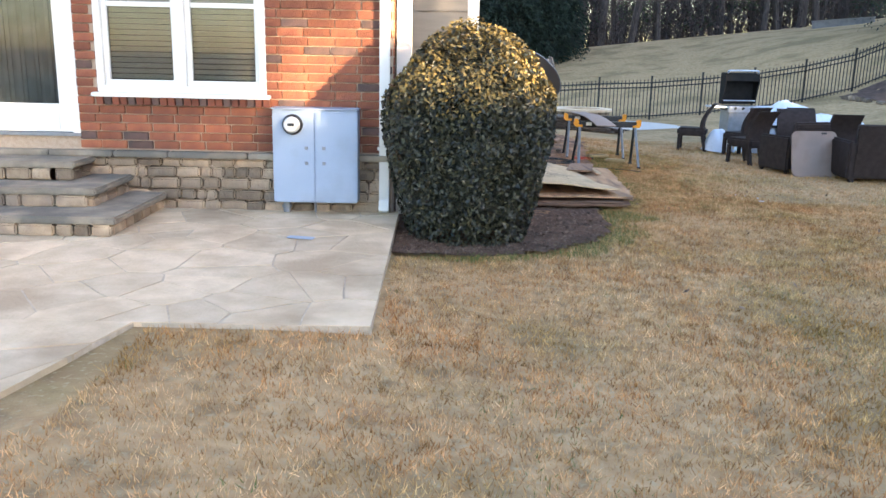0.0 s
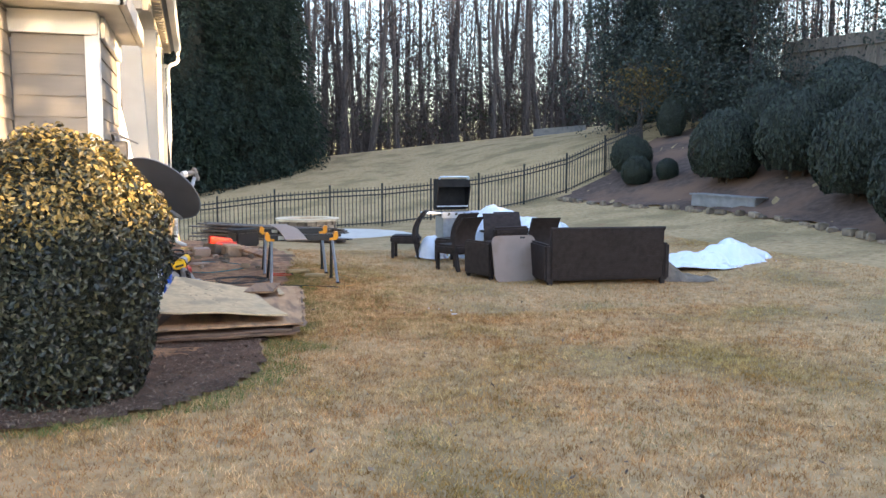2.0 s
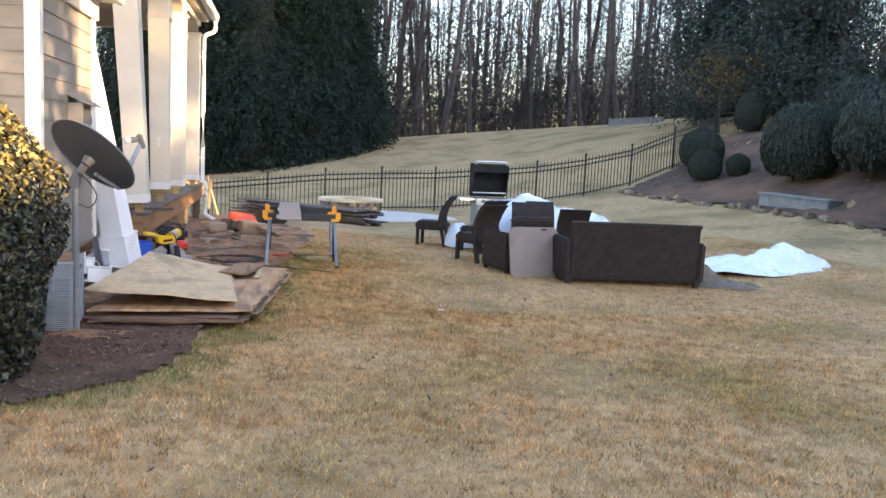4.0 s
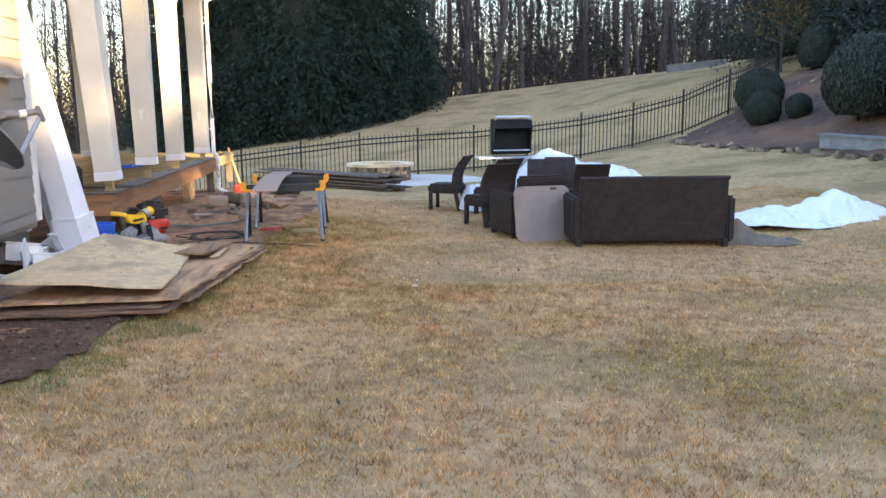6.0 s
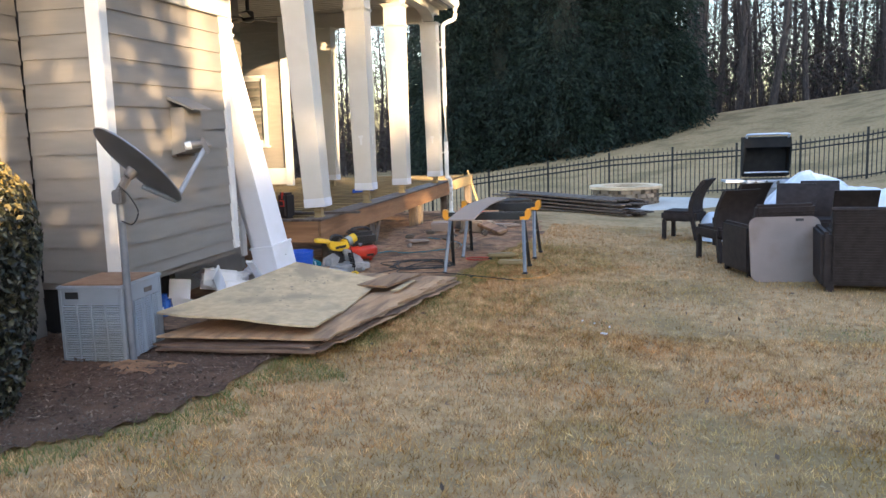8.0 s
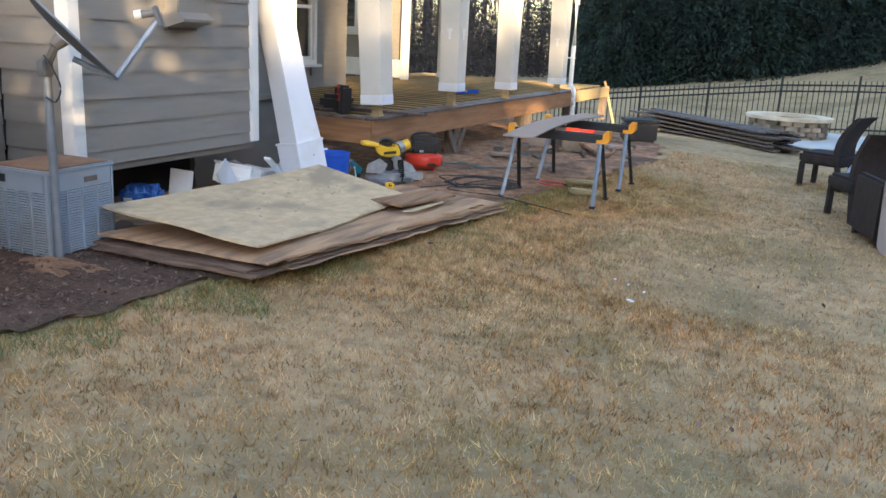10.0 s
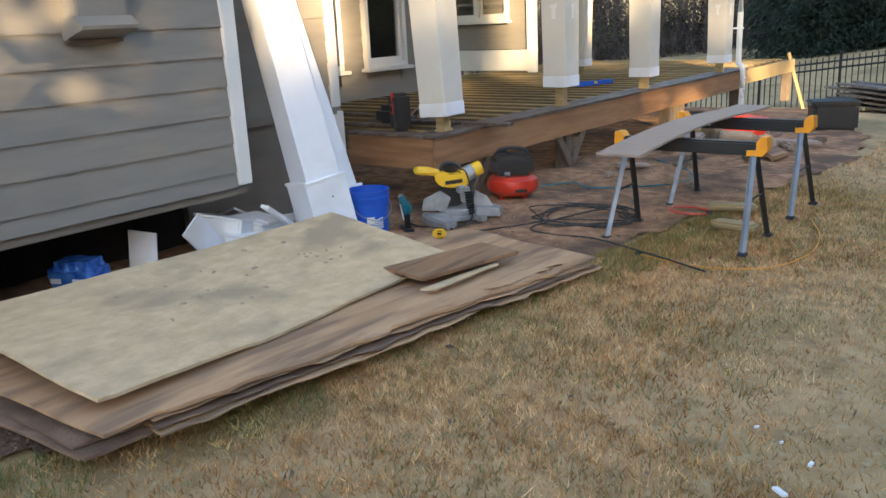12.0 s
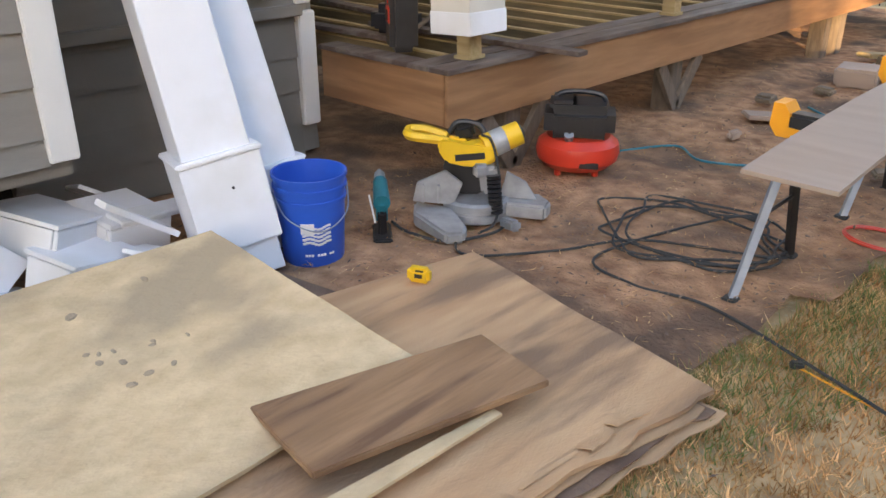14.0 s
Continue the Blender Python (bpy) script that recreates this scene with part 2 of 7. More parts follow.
CONC = mat("pale_concrete", (0.50, 0.47, 0.42), (0.57, 0.54, 0.49), 4, 0.85, bump=0.15)
BARK = mat("bark", (0.034, 0.028, 0.027), (0.085, 0.069, 0.065), 5, 0.95, bump=0.6, fine=18, stretch=(3, 3, 0.6), island=0.35)
TWIG = mat("twig", (0.036, 0.029, 0.029), (0.085, 0.069, 0.066), 4, 0.95, island=0.4)
HOLLY = leafy("holly_leaf", (0.008, 0.013, 0.010), (0.070, 0.068, 0.032), 0.40, 0.10, 0.5, 0.0, 0.2)
# golden leaf colour that stands for low sun on the holly's top
SUNLEAF = leafy("sunlit_leaf", (0.07, 0.055, 0.02), (0.30, 0.22, 0.075), 0.45, 0.15, 0.4)
BROWNL = leafy("dry_brown_leaf", (0.034, 0.027, 0.027), (0.11, 0.080, 0.070), 0.9, 0.2, 0.1)
MUD = mat("dry_mud", (0.30, 0.23, 0.155), (0.40, 0.315, 0.22), 20, 0.95, bump=0.5)
# near-black that paints the shade seen through gaps in the leaves
CROWNSHADE = mat("crown_gap_shade", (0.008, 0.011, 0.007), (0.02, 0.022, 0.014), 8, 0.95)
CYPR = leafy("cypress_spray", (0.010, 0.020, 0.018), (0.042, 0.068, 0.055), 0.7, 0.2, 0.2, 0.5)
EVERG = leafy("evergreen_leaf", (0.018, 0.028, 0.027), (0.060, 0.080, 0.066), 0.55, 0.25, 0.35)
BALL = leafy("clipped_leaf", (0.009, 0.016, 0.012), (0.032, 0.046, 0.030), 0.5, 0.2, 0.4)
AUTUMN = leafy("autumn_leaf", (0.09, 0.06, 0.032), (0.20, 0.155, 0.06), 0.7, 0.3, 0.2)
PINE = leafy("pine_needles", (0.02, 0.035, 0.02), (0.065, 0.085, 0.045), 0.7, 0.25, 0.2)
OLDFENCE = mat("grey_fence_board", (0.11, 0.095, 0.085), (0.19, 0.165, 0.145), 5, 0.9, bump=0.3, stretch=(5, 5, 0.7), obj=0.2)
BULL = mat("wall_block", (0.13, 0.10, 0.075), (0.27, 0.21, 0.155), 6, 0.9, bump=0.5, obj=0.4)
BLIND = mat("blind_slat", (0.28, 0.255, 0.23), (0.34, 0.31, 0.28), 4, 0.6, bump=0.05)
CURTAIN = mat("dim_curtain", (0.10, 0.11, 0.12), (0.17, 0.18, 0.19), 6, 0.9, bump=0.2)
CLEAR = mat("bottle_plastic", (0.012, 0.07, 0.34), (0.06, 0.20, 0.55), 14, 0.2, bump=0.2, fine=30)


def glass_mat():
    m = bpy.data.materials.new("window_glass")
    m.use_nodes = True
    n, l = m.node_tree.nodes, m.node_tree.links
    g = n.new("ShaderNodeBsdfGlossy")
    g.inputs["Roughness"].default_value = 0.03
    t = n.new("ShaderNodeBsdfTransparent")
    t.inputs[0].default_value = (0.82, 0.86, 0.86, 1)
    mx = n.new("ShaderNodeMixShader")
    f = n.new("ShaderNodeFresnel")
    f.inputs[0].default_value = 1.5
    l.new(f.outputs[0], mx.inputs[0])
    l.new(t.outputs[0], mx.inputs[1])
    l.new(g.outputs[0], mx.inputs[2])
    l.new(mx.outputs[0], n["Material Output"].inputs[0])
    return m


GLASS = glass_mat()

# ---- mesh helpers ----
rnd = random.Random(7)


def box(bm, c, s, rot=(0, 0, 0), bevel=0.0):
    m = Matrix.Translation(c) @ Euler([radians(a) for a in rot]).to_matrix().to_4x4() @ Matrix.Diagonal((*s, 1))
    r = bmesh.ops.create_cube(bm, size=1, matrix=m)
    if bevel:
        es = list({e for v in r["verts"] for e in v.link_edges})
        bmesh.ops.bevel(bm, geom=es, offset=bevel, segments=2, affect="EDGES")
    return r


def rod(bm, p0, p1, r0, r1=None, n=10, caps=True):
    p0, p1 = Vector(p0), Vector(p1)
    d = p1 - p0
    q = d.to_track_quat("Z", "Y").to_matrix().to_4x4()
    return bmesh.ops.create_cone(bm, cap_ends=caps, segments=n, radius1=r0, radius2=r0 if r1 is None else r1, depth=d.length,
                                 matrix=Matrix.Translation((p0 + p1) / 2) @ q)


def lathe(bm, prof, c=(0, 0, 0), n=24, sx=1.0, sy=1.0, cap=True):
    """Turned shape from (radius, z) pairs."""
    rings = []
    for r, z in prof:
        rings.append([bm.verts.new((c[0] + r * sx * math.cos(2 * math.pi * i / n), c[1] + r * sy * math.sin(2 * math.pi * i / n), c[2] + z)) for i in range(n)])
    for a, b in zip(rings, rings[1:]):
        for i in range(n):
            f = bm.faces.new((a[i], a[(i + 1) % n], b[(i + 1) % n], b[i]))
            f.smooth = True
    if cap:
        bm.faces.new(rings[0][::-1])
        bm.faces.new(rings[-1])


def prism(bm, poly, z0, z1):
    """Upright prism on a flat outline of (x, y)."""
    lo = [bm.verts.new((x, y, z0)) for x, y in poly]
    hi = [bm.verts.new((x, y, z1)) for x, y in poly]
    k = len(poly)
    bm.faces.new(lo[::-1])
    bm.faces.new(hi)
    for i in range(k):
        bm.faces.new((lo[i], lo[(i + 1) % k], hi[(i + 1) % k], hi[i]))


def extrude_poly(bm, pts, vec):
    """A flat outline of 3D points, pushed along vec."""
    a = [bm.verts.new(p) for p in pts]
    b = [bm.verts.new(Vector(p) + Vector(vec)) for p in pts]
    k = len(pts)
    bm.faces.new(a[::-1])
    bm.faces.new(b)
    for i in range(k):
        bm.faces.new((a[i], a[(i + 1) % k], b[(i + 1) % k], b[i]))


def tube(bm, pts, r, n=8):
    """Hose or wire along points."""
    pts = [Vector(p) for p in pts]
    rings = []
    for i, p in enumerate(pts):
        d = (pts[min(i + 1, len(pts) - 1)] - pts[max(i - 1, 0)]).normalized()
        u = d.cross(Vector((0, 0, 1)))
        u = u.normalized() if u.length > 1e-4 else Vector((1, 0, 0))
        v = u.cross(d)
        rings.append([bm.verts.new(p + r * (math.cos(2 * math.pi * j / n) * u + math.sin(2 * math.pi * j / n) * v)) for j in range(n)])
    for a, b in zip(rings, rings[1:]):
        for j in range(n):
            bm.faces.new((a[j], a[(j + 1) % n], b[(j + 1) % n], b[j])).smooth = True
    bm.faces.new(rings[0][::-1])
    bm.faces.new(rings[-1])


def smooth_path(pts, k=6):
    """Catmull-Rom points through pts."""
    p = [Vector(q) for q in pts]
    p = [2 * p[0] - p[1]] + p + [2 * p[-1] - p[-2]]
    out = []
    for i in range(1, len(p) - 2):
        for j in range(k):
            t = j / k
            out.append(0.5 * ((2 * p[i]) + (p[i + 1] - p[i - 1]) * t + (2 * p[i - 1] - 5 * p[i] + 4 * p[i + 1] - p[i + 2]) * t * t + (3 * p[i] - p[i - 1] - 3 * p[i + 1] + p[i + 2]) * t ** 3))
    out.append(p[-2])
    return out


def mesh_of(name, bm, material):
    me = bpy.data.meshes.new(name)
    bmesh.ops.recalc_face_normals(bm, faces=bm.faces)
    bm.to_mesh(me)
    bm.free()
    me.materials.append(material)
    me.polygons.foreach_set("use_smooth", [True] * len(me.polygons))
    me.set_sharp_from_angle(angle=radians(32))
    return me


def part(name, bm, material, parent, label=""):
    ob = new(name, mesh_of(name, bm, material))
    ob.parent = parent
    return tagged(ob, label)


def thing(name, label, category, m=None, group="", kind=""):
    ob = new(name)
    if m is not None:
        ob.matrix_world = m
    return tagged(ob, label, category, group, kind)


def solid(name, bm, material, label, category, m=None, group="", kind=""):
    ob = new(name, mesh_of(name, bm, material))
    if m is not None:
        ob.matrix_world = m
    return tagged(ob, label, category, group, kind)


def B():
    return bmesh.new()


def raw(name, verts, faces, material, parent=None, smooth=False):
    me = bpy.data.meshes.new(name)
    me.from_pydata(verts, [], faces)
    me.materials.append(material)
    ob = new(name, me)
    ob.parent = parent
    if smooth:
        me.polygons.foreach_set("use_smooth", [True] * len(me.polygons))
    return ob


# ---- ground ----
def lerp(x, table):
    xs, ys = zip(*table)
    return float(np.interp(x, xs, ys))


NEAR = ((-14, 0.2), (-2, 0.09), (0.3, 0.0), (1.5, -0.03), (3, -0.11), (4.5, -0.18), (9, -0.20), (14.4, 0.12), (16, 0.45), (20, 2.3), (26, 4.6), (45, 6.5))
MID = ((-14, -1.6), (1.8, -0.91), (7.4, -0.49), (11, -0.10), (12.8, 0.24), (14.5, 0.63), (16.1, 1.33), (20, 2.7), (30, 5.2), (45, 6.8))
FAR = ((-40, -3.0), (-4.6, -0.42), (2.4, 0.76), (9.5, 2.25), (16.8, 3.08), (23.5, 3.78), (28, 4.4), (60, 6.5))


YARD = ((-14, -0.05), (1.8, -0.05), (2.2, -0.056), (3.05, -0.08), (4.5, -0.16), (9, -0.20), (14.4, 0.12), (16, 0.45), (20, 2.3), (26, 4.6), (45, 6.5))


def gz(x, y):
    if y < 9.6:
        # turf swells up against the edge of the patio
        d = min(math.hypot(max(0, x + 0.46), max(0, 4.93 - y)), math.hypot(max(0, x + 2.0), max(0, 3.3 - y)))
        lip = 0.075 * max(0.0, 1 - d / 1.1) ** 2 * min(1.0, max(0.0, (7.2 - y) / 1.2)) if y > 1.5 else 0.0
        return min(lerp(x, NEAR) + lip, 0.11) if d < 1.1 else lerp(x, NEAR)
    if y < 16:
        s = min(1, (y - 9.6) / 2.0)
        return (1 - s) * lerp(x, NEAR) + s * lerp(x, YARD)
    if y < 30:
        s = (y - 16) / 14
        s = s * s
        return (1 - s) * lerp(x, YARD) + s * lerp(x, MID)
    if y < 55:
        s = (y - 30) / 25
        s = s ** 1.15
        return (1 - s) * lerp(x, MID) + s * lerp(x, FAR)
    return lerp(x, FAR) - 0.012 * (y - 55)


def sheet(name, xs, ys, material, zf):
    verts = [(x, y, zf(x, y)) for y in ys for x in xs]
    w = len(xs)
    faces = [(j * w + i, j * w + i + 1, (j + 1) * w + i + 1, (j + 1) * w + i) for j in range(len(ys) - 1) for i in range(w - 1)]
    return raw(name, verts, faces, material, smooth=True)


gxs = sorted(set([-400, -200, -100, -60, -40, -25] + [round(-14 + 0.4 * i, 3) for i in range(96)] + [25 + 1.5 * i for i in range(16)] + [60, 100, 200, 400]))
gys = sorted(set([-400, -200, -100, -60, -40, -25, -12] + [round(-6 + 0.4 * i, 3) for i in range(100)] + [34 + i for i in range(30)] + [66, 72, 80, 100, 200, 400]))
ground = sheet("ground", gxs, gys, LAWN, lambda x, y: gz(x, y) + 0.012 * noise.noise((x * 0.9, y * 0.9, 0)))
tagged(ground, "dormant straw-coloured lawn with faded green patches", "lawn", kind="structure")


def bed(name, outline, material, label, lift=0.02, step=0.12, rough=0.02, inside=None):
    """A loose-soil sheet that follows the ground inside an outline, with a ragged edge."""
    xs, ys = [p[0] for p in outline], [p[1] for p in outline]

    def inpoly(x, y):
        ins = False
        for (x1, y1), (x2, y2) in zip(outline, outline[1:] + outline[:1]):
            if (y1 > y) != (y2 > y) and x < (x2 - x1) * (y - y1) / (y2 - y1) + x1:
                ins = not ins
        return ins
    nx, ny = int((max(xs) - min(xs)) / step) + 2, int((max(ys) - min(ys)) / step) + 2
    idx, verts, faces = {}, [], []

    def vid(i, j):
        if (i, j) not in idx:
            x, y = min(xs) + i * step, min(ys) + j * step
            idx[i, j] = len(verts)
            dx, dy = 0.5 * step * noise.noise((x * 5, y * 5, 1)), 0.5 * step * noise.noise((x * 5, y * 5, 7))
            verts.append((x + dx, y + dy, gz(x, y) + lift + rough * noise.noise((x * 3, y * 3, 2)) + 0.4 * rough * noise.noise((x * 11, y * 11, 5))))
        return idx[i, j]
    for i in range(nx):
        for j in range(ny):
            if inpoly(min(xs) + (i + 0.5) * step, min(ys) + (j + 0.5) * step):
                faces.append((vid(i, j), vid(i + 1, j), vid(i + 1, j + 1), vid(i, j + 1)))
    ob = raw(name, verts, faces, material, smooth=True)
    return tagged(ob, label, "garden bed", kind="structure")


bed("mulch_bed", [(-0.46, 6.95), (0.1, 7.05), (0.85, 7.35), (1.35, 7.85), (1.6, 8.4), (1.68, 9.3), (1.75, 9.9), (0.5, 10.2), (-0.5, 10.0), (-0.46, 8.4)], MULCH, "dark brown bark mulch bed round the shrub", 0.03, 0.09)
bed("clay_bed", [(-2.5, 9.9), (1.75, 9.7), (2.0, 11.5), (2.25, 12.7), (2.35, 13.6), (2.6, 15.5), (2.9, 17.5), (2.6, 19.5), (1.6, 21.5), (0.9, 24.5), (-5, 24.5), (-5, 13)], CLAY, "trampled red clay soil beside and under the deck", 0.022, 0.13, 0.035)

bed("clay_patch", [(0.5, 8.98), (0.7, 8.88), (0.95, 8.9), (1.2, 9.06), (1.15, 9.2), (0.9, 9.24), (0.62, 9.14)], SPOIL, "small spill of orange clay in the mulch", 0.030, 0.04, 0.035)

# ---- house ----
def clip(poly, a, b, c):
    """Keep the side a*x + b*y <= c of a flat outline."""
    out = []
    for (x1, y1), (x2, y2) in zip(poly, poly[1:] + poly[:1]):
        d1, d2 = a * x1 + b * y1 - c, a * x2 + b * y2 - c
        if d1 <= 0:
            out.append((x1, y1))
        if d1 * d2 < 0:
            s = d1 / (d1 - d2)
            out.append((x1 + s * (x2 - x1), y1 + s * (y2 - y1)))
    return out


def cells(outline, seeds, gap):
    """Irregular stones: the outline cut into one cell round each seed, with a joint of width gap."""
    for sx, sy in seeds:
        poly = list(outline)
        for ox, oy in seeds:
            if (ox, oy) != (sx, sy):
                a, b = ox - sx, oy - sy
                ln = math.hypot(a, b)
                poly = clip(poly, a, b, a * (sx + ox) / 2 + b * (sy + oy) / 2 - gap / 2 * ln)
                if len(poly) < 3:
                    break
        if len(poly) >= 3:
            yield poly


def scatter(n, x0, x1, y0, y1, apart, r):
    pts = []
    for _ in range(n * 30):
        p = (r.uniform(x0, x1), r.uniform(y0, y1))
        if all(math.hypot(p[0] - q[0], p[1] - q[1]) > apart for q in pts):
            pts.append(p)
            if len(pts) == n:
                break
    return pts


PATZ = 0.14
patio_a = [(-6.5, 4.93), (-0.46, 4.93), (-0.46, 8.36), (-6.5, 8.36)]
patio_b = [(-6.5, 2.3), (-3.6, 2.45), (-2.65, 3.0), (-2.05, 3.75), (-1.78, 4.93), (-6.5, 4.93)]
bm = B()
prism(bm, patio_a[:1] + [(-1.78, 4.93)] + patio_a[1:], -0.25, PATZ - 0.004)
prism(bm, patio_b, -0.25, PATZ - 0.0042)
patio = solid("patio", bm, GROUT, "buff flagstone patio with irregular mortared joints", "patio", kind="structure")


def outer_wall(name, bm, material, label):
    return solid(name, bm, material, label, "wall", kind="structure")


# brick wall with openings: door, window
WY = 8.38
bm = B()
for x0, x1, z0, z1 in ((-9, -4.5, -0.3, 5.2), (-4.5, -3.46, -0.3, 0.80), (-4.5, -3.46, 2.95, 5.2), (-3.46, -3.27, -0.3, 5.2), (-3.27, -1.70, -0.3, 1.22), (-3.27, -1.70, 2.75, 5.2), (-1.70, -0.53, -0.3, 5.2)):
    box(bm, ((x0 + x1) / 2, WY + 0.14, (z0 + z1) / 2), (x1 - x0, 0.26, z1 - z0))
box(bm, (-0.65, WY + 0.27 + 0.15, 2.45), (0.24, 0.3, 5.5))
wall_brick = outer_wall("wall_brick", bm, MORTAR, "red brick wall with pale mortar joints above a stone plinth")

# room shells behind the glass, their darkness painted in near-black
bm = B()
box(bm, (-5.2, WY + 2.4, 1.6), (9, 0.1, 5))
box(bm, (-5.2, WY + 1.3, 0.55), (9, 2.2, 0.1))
outer_wall("wall_room", bm, SHADEIN, "room behind the windows, painted near-black to look unlit")


def double_window(name, m, w, h, label, blind=True, lights=2):
    """Window in its own plane: x across, z up, front at y = 0."""
    win = thing(name, label, "window", m, kind="structure")
    bm = B()
    t = 0.065
    for c, s in (((0, 0, h - t / 2), (w, 0.10, t)), ((0, 0, t / 2), (w, 0.10, t)), ((-w / 2 + t / 2, 0, h / 2), (t, 0.10, h - 2 * t)), ((w / 2 - t / 2, 0, h / 2), (t, 0.10, h - 2 * t))):
        box(bm, c, s, bevel=0.006)
    part("window_frame", bm, WHITE, win)
    bm = B()
    box(bm, (0, -0.04, -0.02), (w + 0.08, 0.16, 0.04), bevel=0.006)
    part("window_sill", bm, WHITE, win)
    n = lights
    lw = (w - 2 * t - 0.09 * (n - 1)) / n
    for i in range(n):
        cx = -w / 2 + t + lw / 2 + i * (lw + 0.09)
        if i:
            bm = B()
            box(bm, (cx - lw / 2 - 0.045, 0, h / 2), (0.09, 0.11, h - 2 * t), bevel=0.006)
            part("mullion", bm, WHITE, win)
        sash = B()
        for c, s in (((cx, 0.02, t + 0.025), (lw, 0.045, 0.05)), ((cx, 0.02, h - t - 0.025), (lw, 0.045, 0.05)), ((cx - lw / 2 + 0.022, 0.02, h / 2), (0.044, 0.045, h - 2 * t - 0.1)),
                     ((cx + lw / 2 - 0.022, 0.02, h / 2), (0.044, 0.045, h - 2 * t - 0.1)), ((cx, 0.018, h * 0.52), (lw - 0.09, 0.04, 0.045))):
            box(sash, c, s, bevel=0.004)
        part("sash", sash, WHITE, win)
        bm = B()
        box(bm, (cx, 0.03, h / 2), (lw - 0.08, 0.006, h - 2 * t - 0.06))
        pane = part("pane", bm, GLASS, win)
        pane.visible_shadow = False
        if blind:
            bl = B()
            k = int((h - 2 * t) / 0.05)
            for j in range(k):
                box(bl, (cx, 0.075, t + 0.03 + j * 0.05), (lw - 0.05, 0.004, 0.046), (28, 0, 0))
            part("blind", bl, BLIND, win, "closed white slatted blind")
    return win


double_window("window_1", pose(-2.485, WY + 0.04, 1.22), 1.57, 1.53, "white twin window with closed slatted blinds in the brick wall")

door = thing("door_1", "white framed full-glass patio door above stone steps", "door", pose(-3.98, WY + 0.05, 0.82), kind="structure")
bm = B()
for c, s in (((-0.49, 0, 1.06), (0.07, 0.14, 2.12)), ((0.49, 0, 1.06), (0.07, 0.14, 2.12)), ((0, 0, 2.09), (0.91, 0.14, 0.07))):
    box(bm, c, s, bevel=0.006)
part("door_frame", bm, WHITE, door)
bm = B()
for c, s in (((-0.39, 0.0, 1.04), (0.13, 0.05, 2.04)), ((0.39, 0.0, 1.04), (0.13, 0.05, 2.04)), ((0, 0, 0.15), (0.65, 0.05, 0.26)), ((0, 0, 1.99), (0.65, 0.05, 0.13))):
    box(bm, c, s, bevel=0.006)
part("leaf_frame", bm, WHITE, door)
bm = B()
box(bm, (0, 0.01, 1.1), (0.65, 0.008, 1.66))
p = part("pane", bm, GLASS, door)
p.visible_shadow = False
bm = B()
box(bm, (0, 0, 0.0), (1.06, 0.16, 0.03), bevel=0.004)
part("sill", bm, GREYM, door)
bm = B()
for j in range(15):
    box(bm, (-0.3 + j * 0.042, 0.14 + 0.015 * math.sin(j * 2.1), 1.1), (0.046, 0.01, 1.7), (0, 0, 25 * math.sin(j * 1.9)))
part("curtain", bm, CURTAIN, door)
bm = B()
rod(bm, (-0.36, -0.02, 0.98), (-0.36, -0.07, 0.98), 0.02)
box(bm, (-0.32, -0.07, 0.98), (0.11, 0.018, 0.02), bevel=0.006)
part("door_handle", bm, GALV, door)

# stone steps down from the door
steps = thing("stone_steps", "grey flagstone steps on stacked field stone", "steps", kind="structure")
STEPS = ((-2.66, 7.0, 0.30, 0.06), (-2.98, 7.42, 0.46, 0.06), (-3.32, 7.82, 0.63, 0.06))
for xr, yf, zt, th in STEPS:
    bm = B()
    box(bm, ((xr - 6.2) / 2, (yf + WY) / 2 + 0.02, zt - th / 2), (xr + 6.2, WY - yf, th), bevel=0.014)
    for v in bm.verts:
        v.co.x += 0.012 * noise.noise(v.co * 4)
        v.co.y += 0.012 * noise.noise(v.co * 5)
    part("tread", bm, TREAD, steps)
    bm = B()
    box(bm, ((xr - 0.05 - 6.2) / 2, (yf + 0.06 + WY) / 2 + 0.02, (PATZ + zt - th) / 2 - 0.02), (xr - 0.09 + 6.2, WY - yf - 0.1, zt - th - PATZ + 0.04))
    part("riser_core", bm, GROUT, steps)

# electric meter cabinet
cab = thing("meter_cabinet", "grey-blue enamelled steel electric meter cabinet on the brick wall", "meter cabinet", pose(-1.225, WY - 0.12, 0.24))
bm = B()
box(bm, (0, 0, 0.44), (0.78, 0.22, 0.86), bevel=0.012)
part("body", bm, BOXM, cab)
for sx in (-1, 1):
    bm = B()
    box(bm, (sx * 0.196, -0.117, 0.43), (0.382, 0.016, 0.82), bevel=0.005)
    d = part("door", bm, BOXM, cab)
    for z in (0.38, 0.52):
        bm = B()
        box(bm, (sx * 0.03 + (0.05 if sx > 0 else -0.05), -0.128, z), (0.03, 0.012, 0.03), bevel=0.003)
        part("latch", bm, GREYM, d)
bm = B()
box(bm, (0, -0.005, 0.875), (0.80, 0.25, 0.012), bevel=0.004)
part("lid", bm, BOXM, cab)
bm = B()
lathe(bm, ((0.092, 0), (0.092, 0.03), (0.082, 0.045)), n=28)
for v in bm.verts:
    v.co = Vector((-0.2 + v.co.x, -0.125 - v.co.z, 0.735 + v.co.y))
part("meter_ring", bm, BLACK, cab, "black meter ring")
bm = B()
lathe(bm, ((0.075, 0.0), (0.072, 0.05), (0.055, 0.075), (0.0, 0.082)), n=24)
for v in bm.verts:
    v.co = Vector((-0.2 + v.co.x, -0.15 - v.co.z, 0.735 + v.co.y))
part("meter_glass", bm, WHITE, cab, "domed meter glass with a pale dial")
bm = B()
box(bm, (-0.2, -0.236, 0.74), (0.06, 0.006, 0.025))
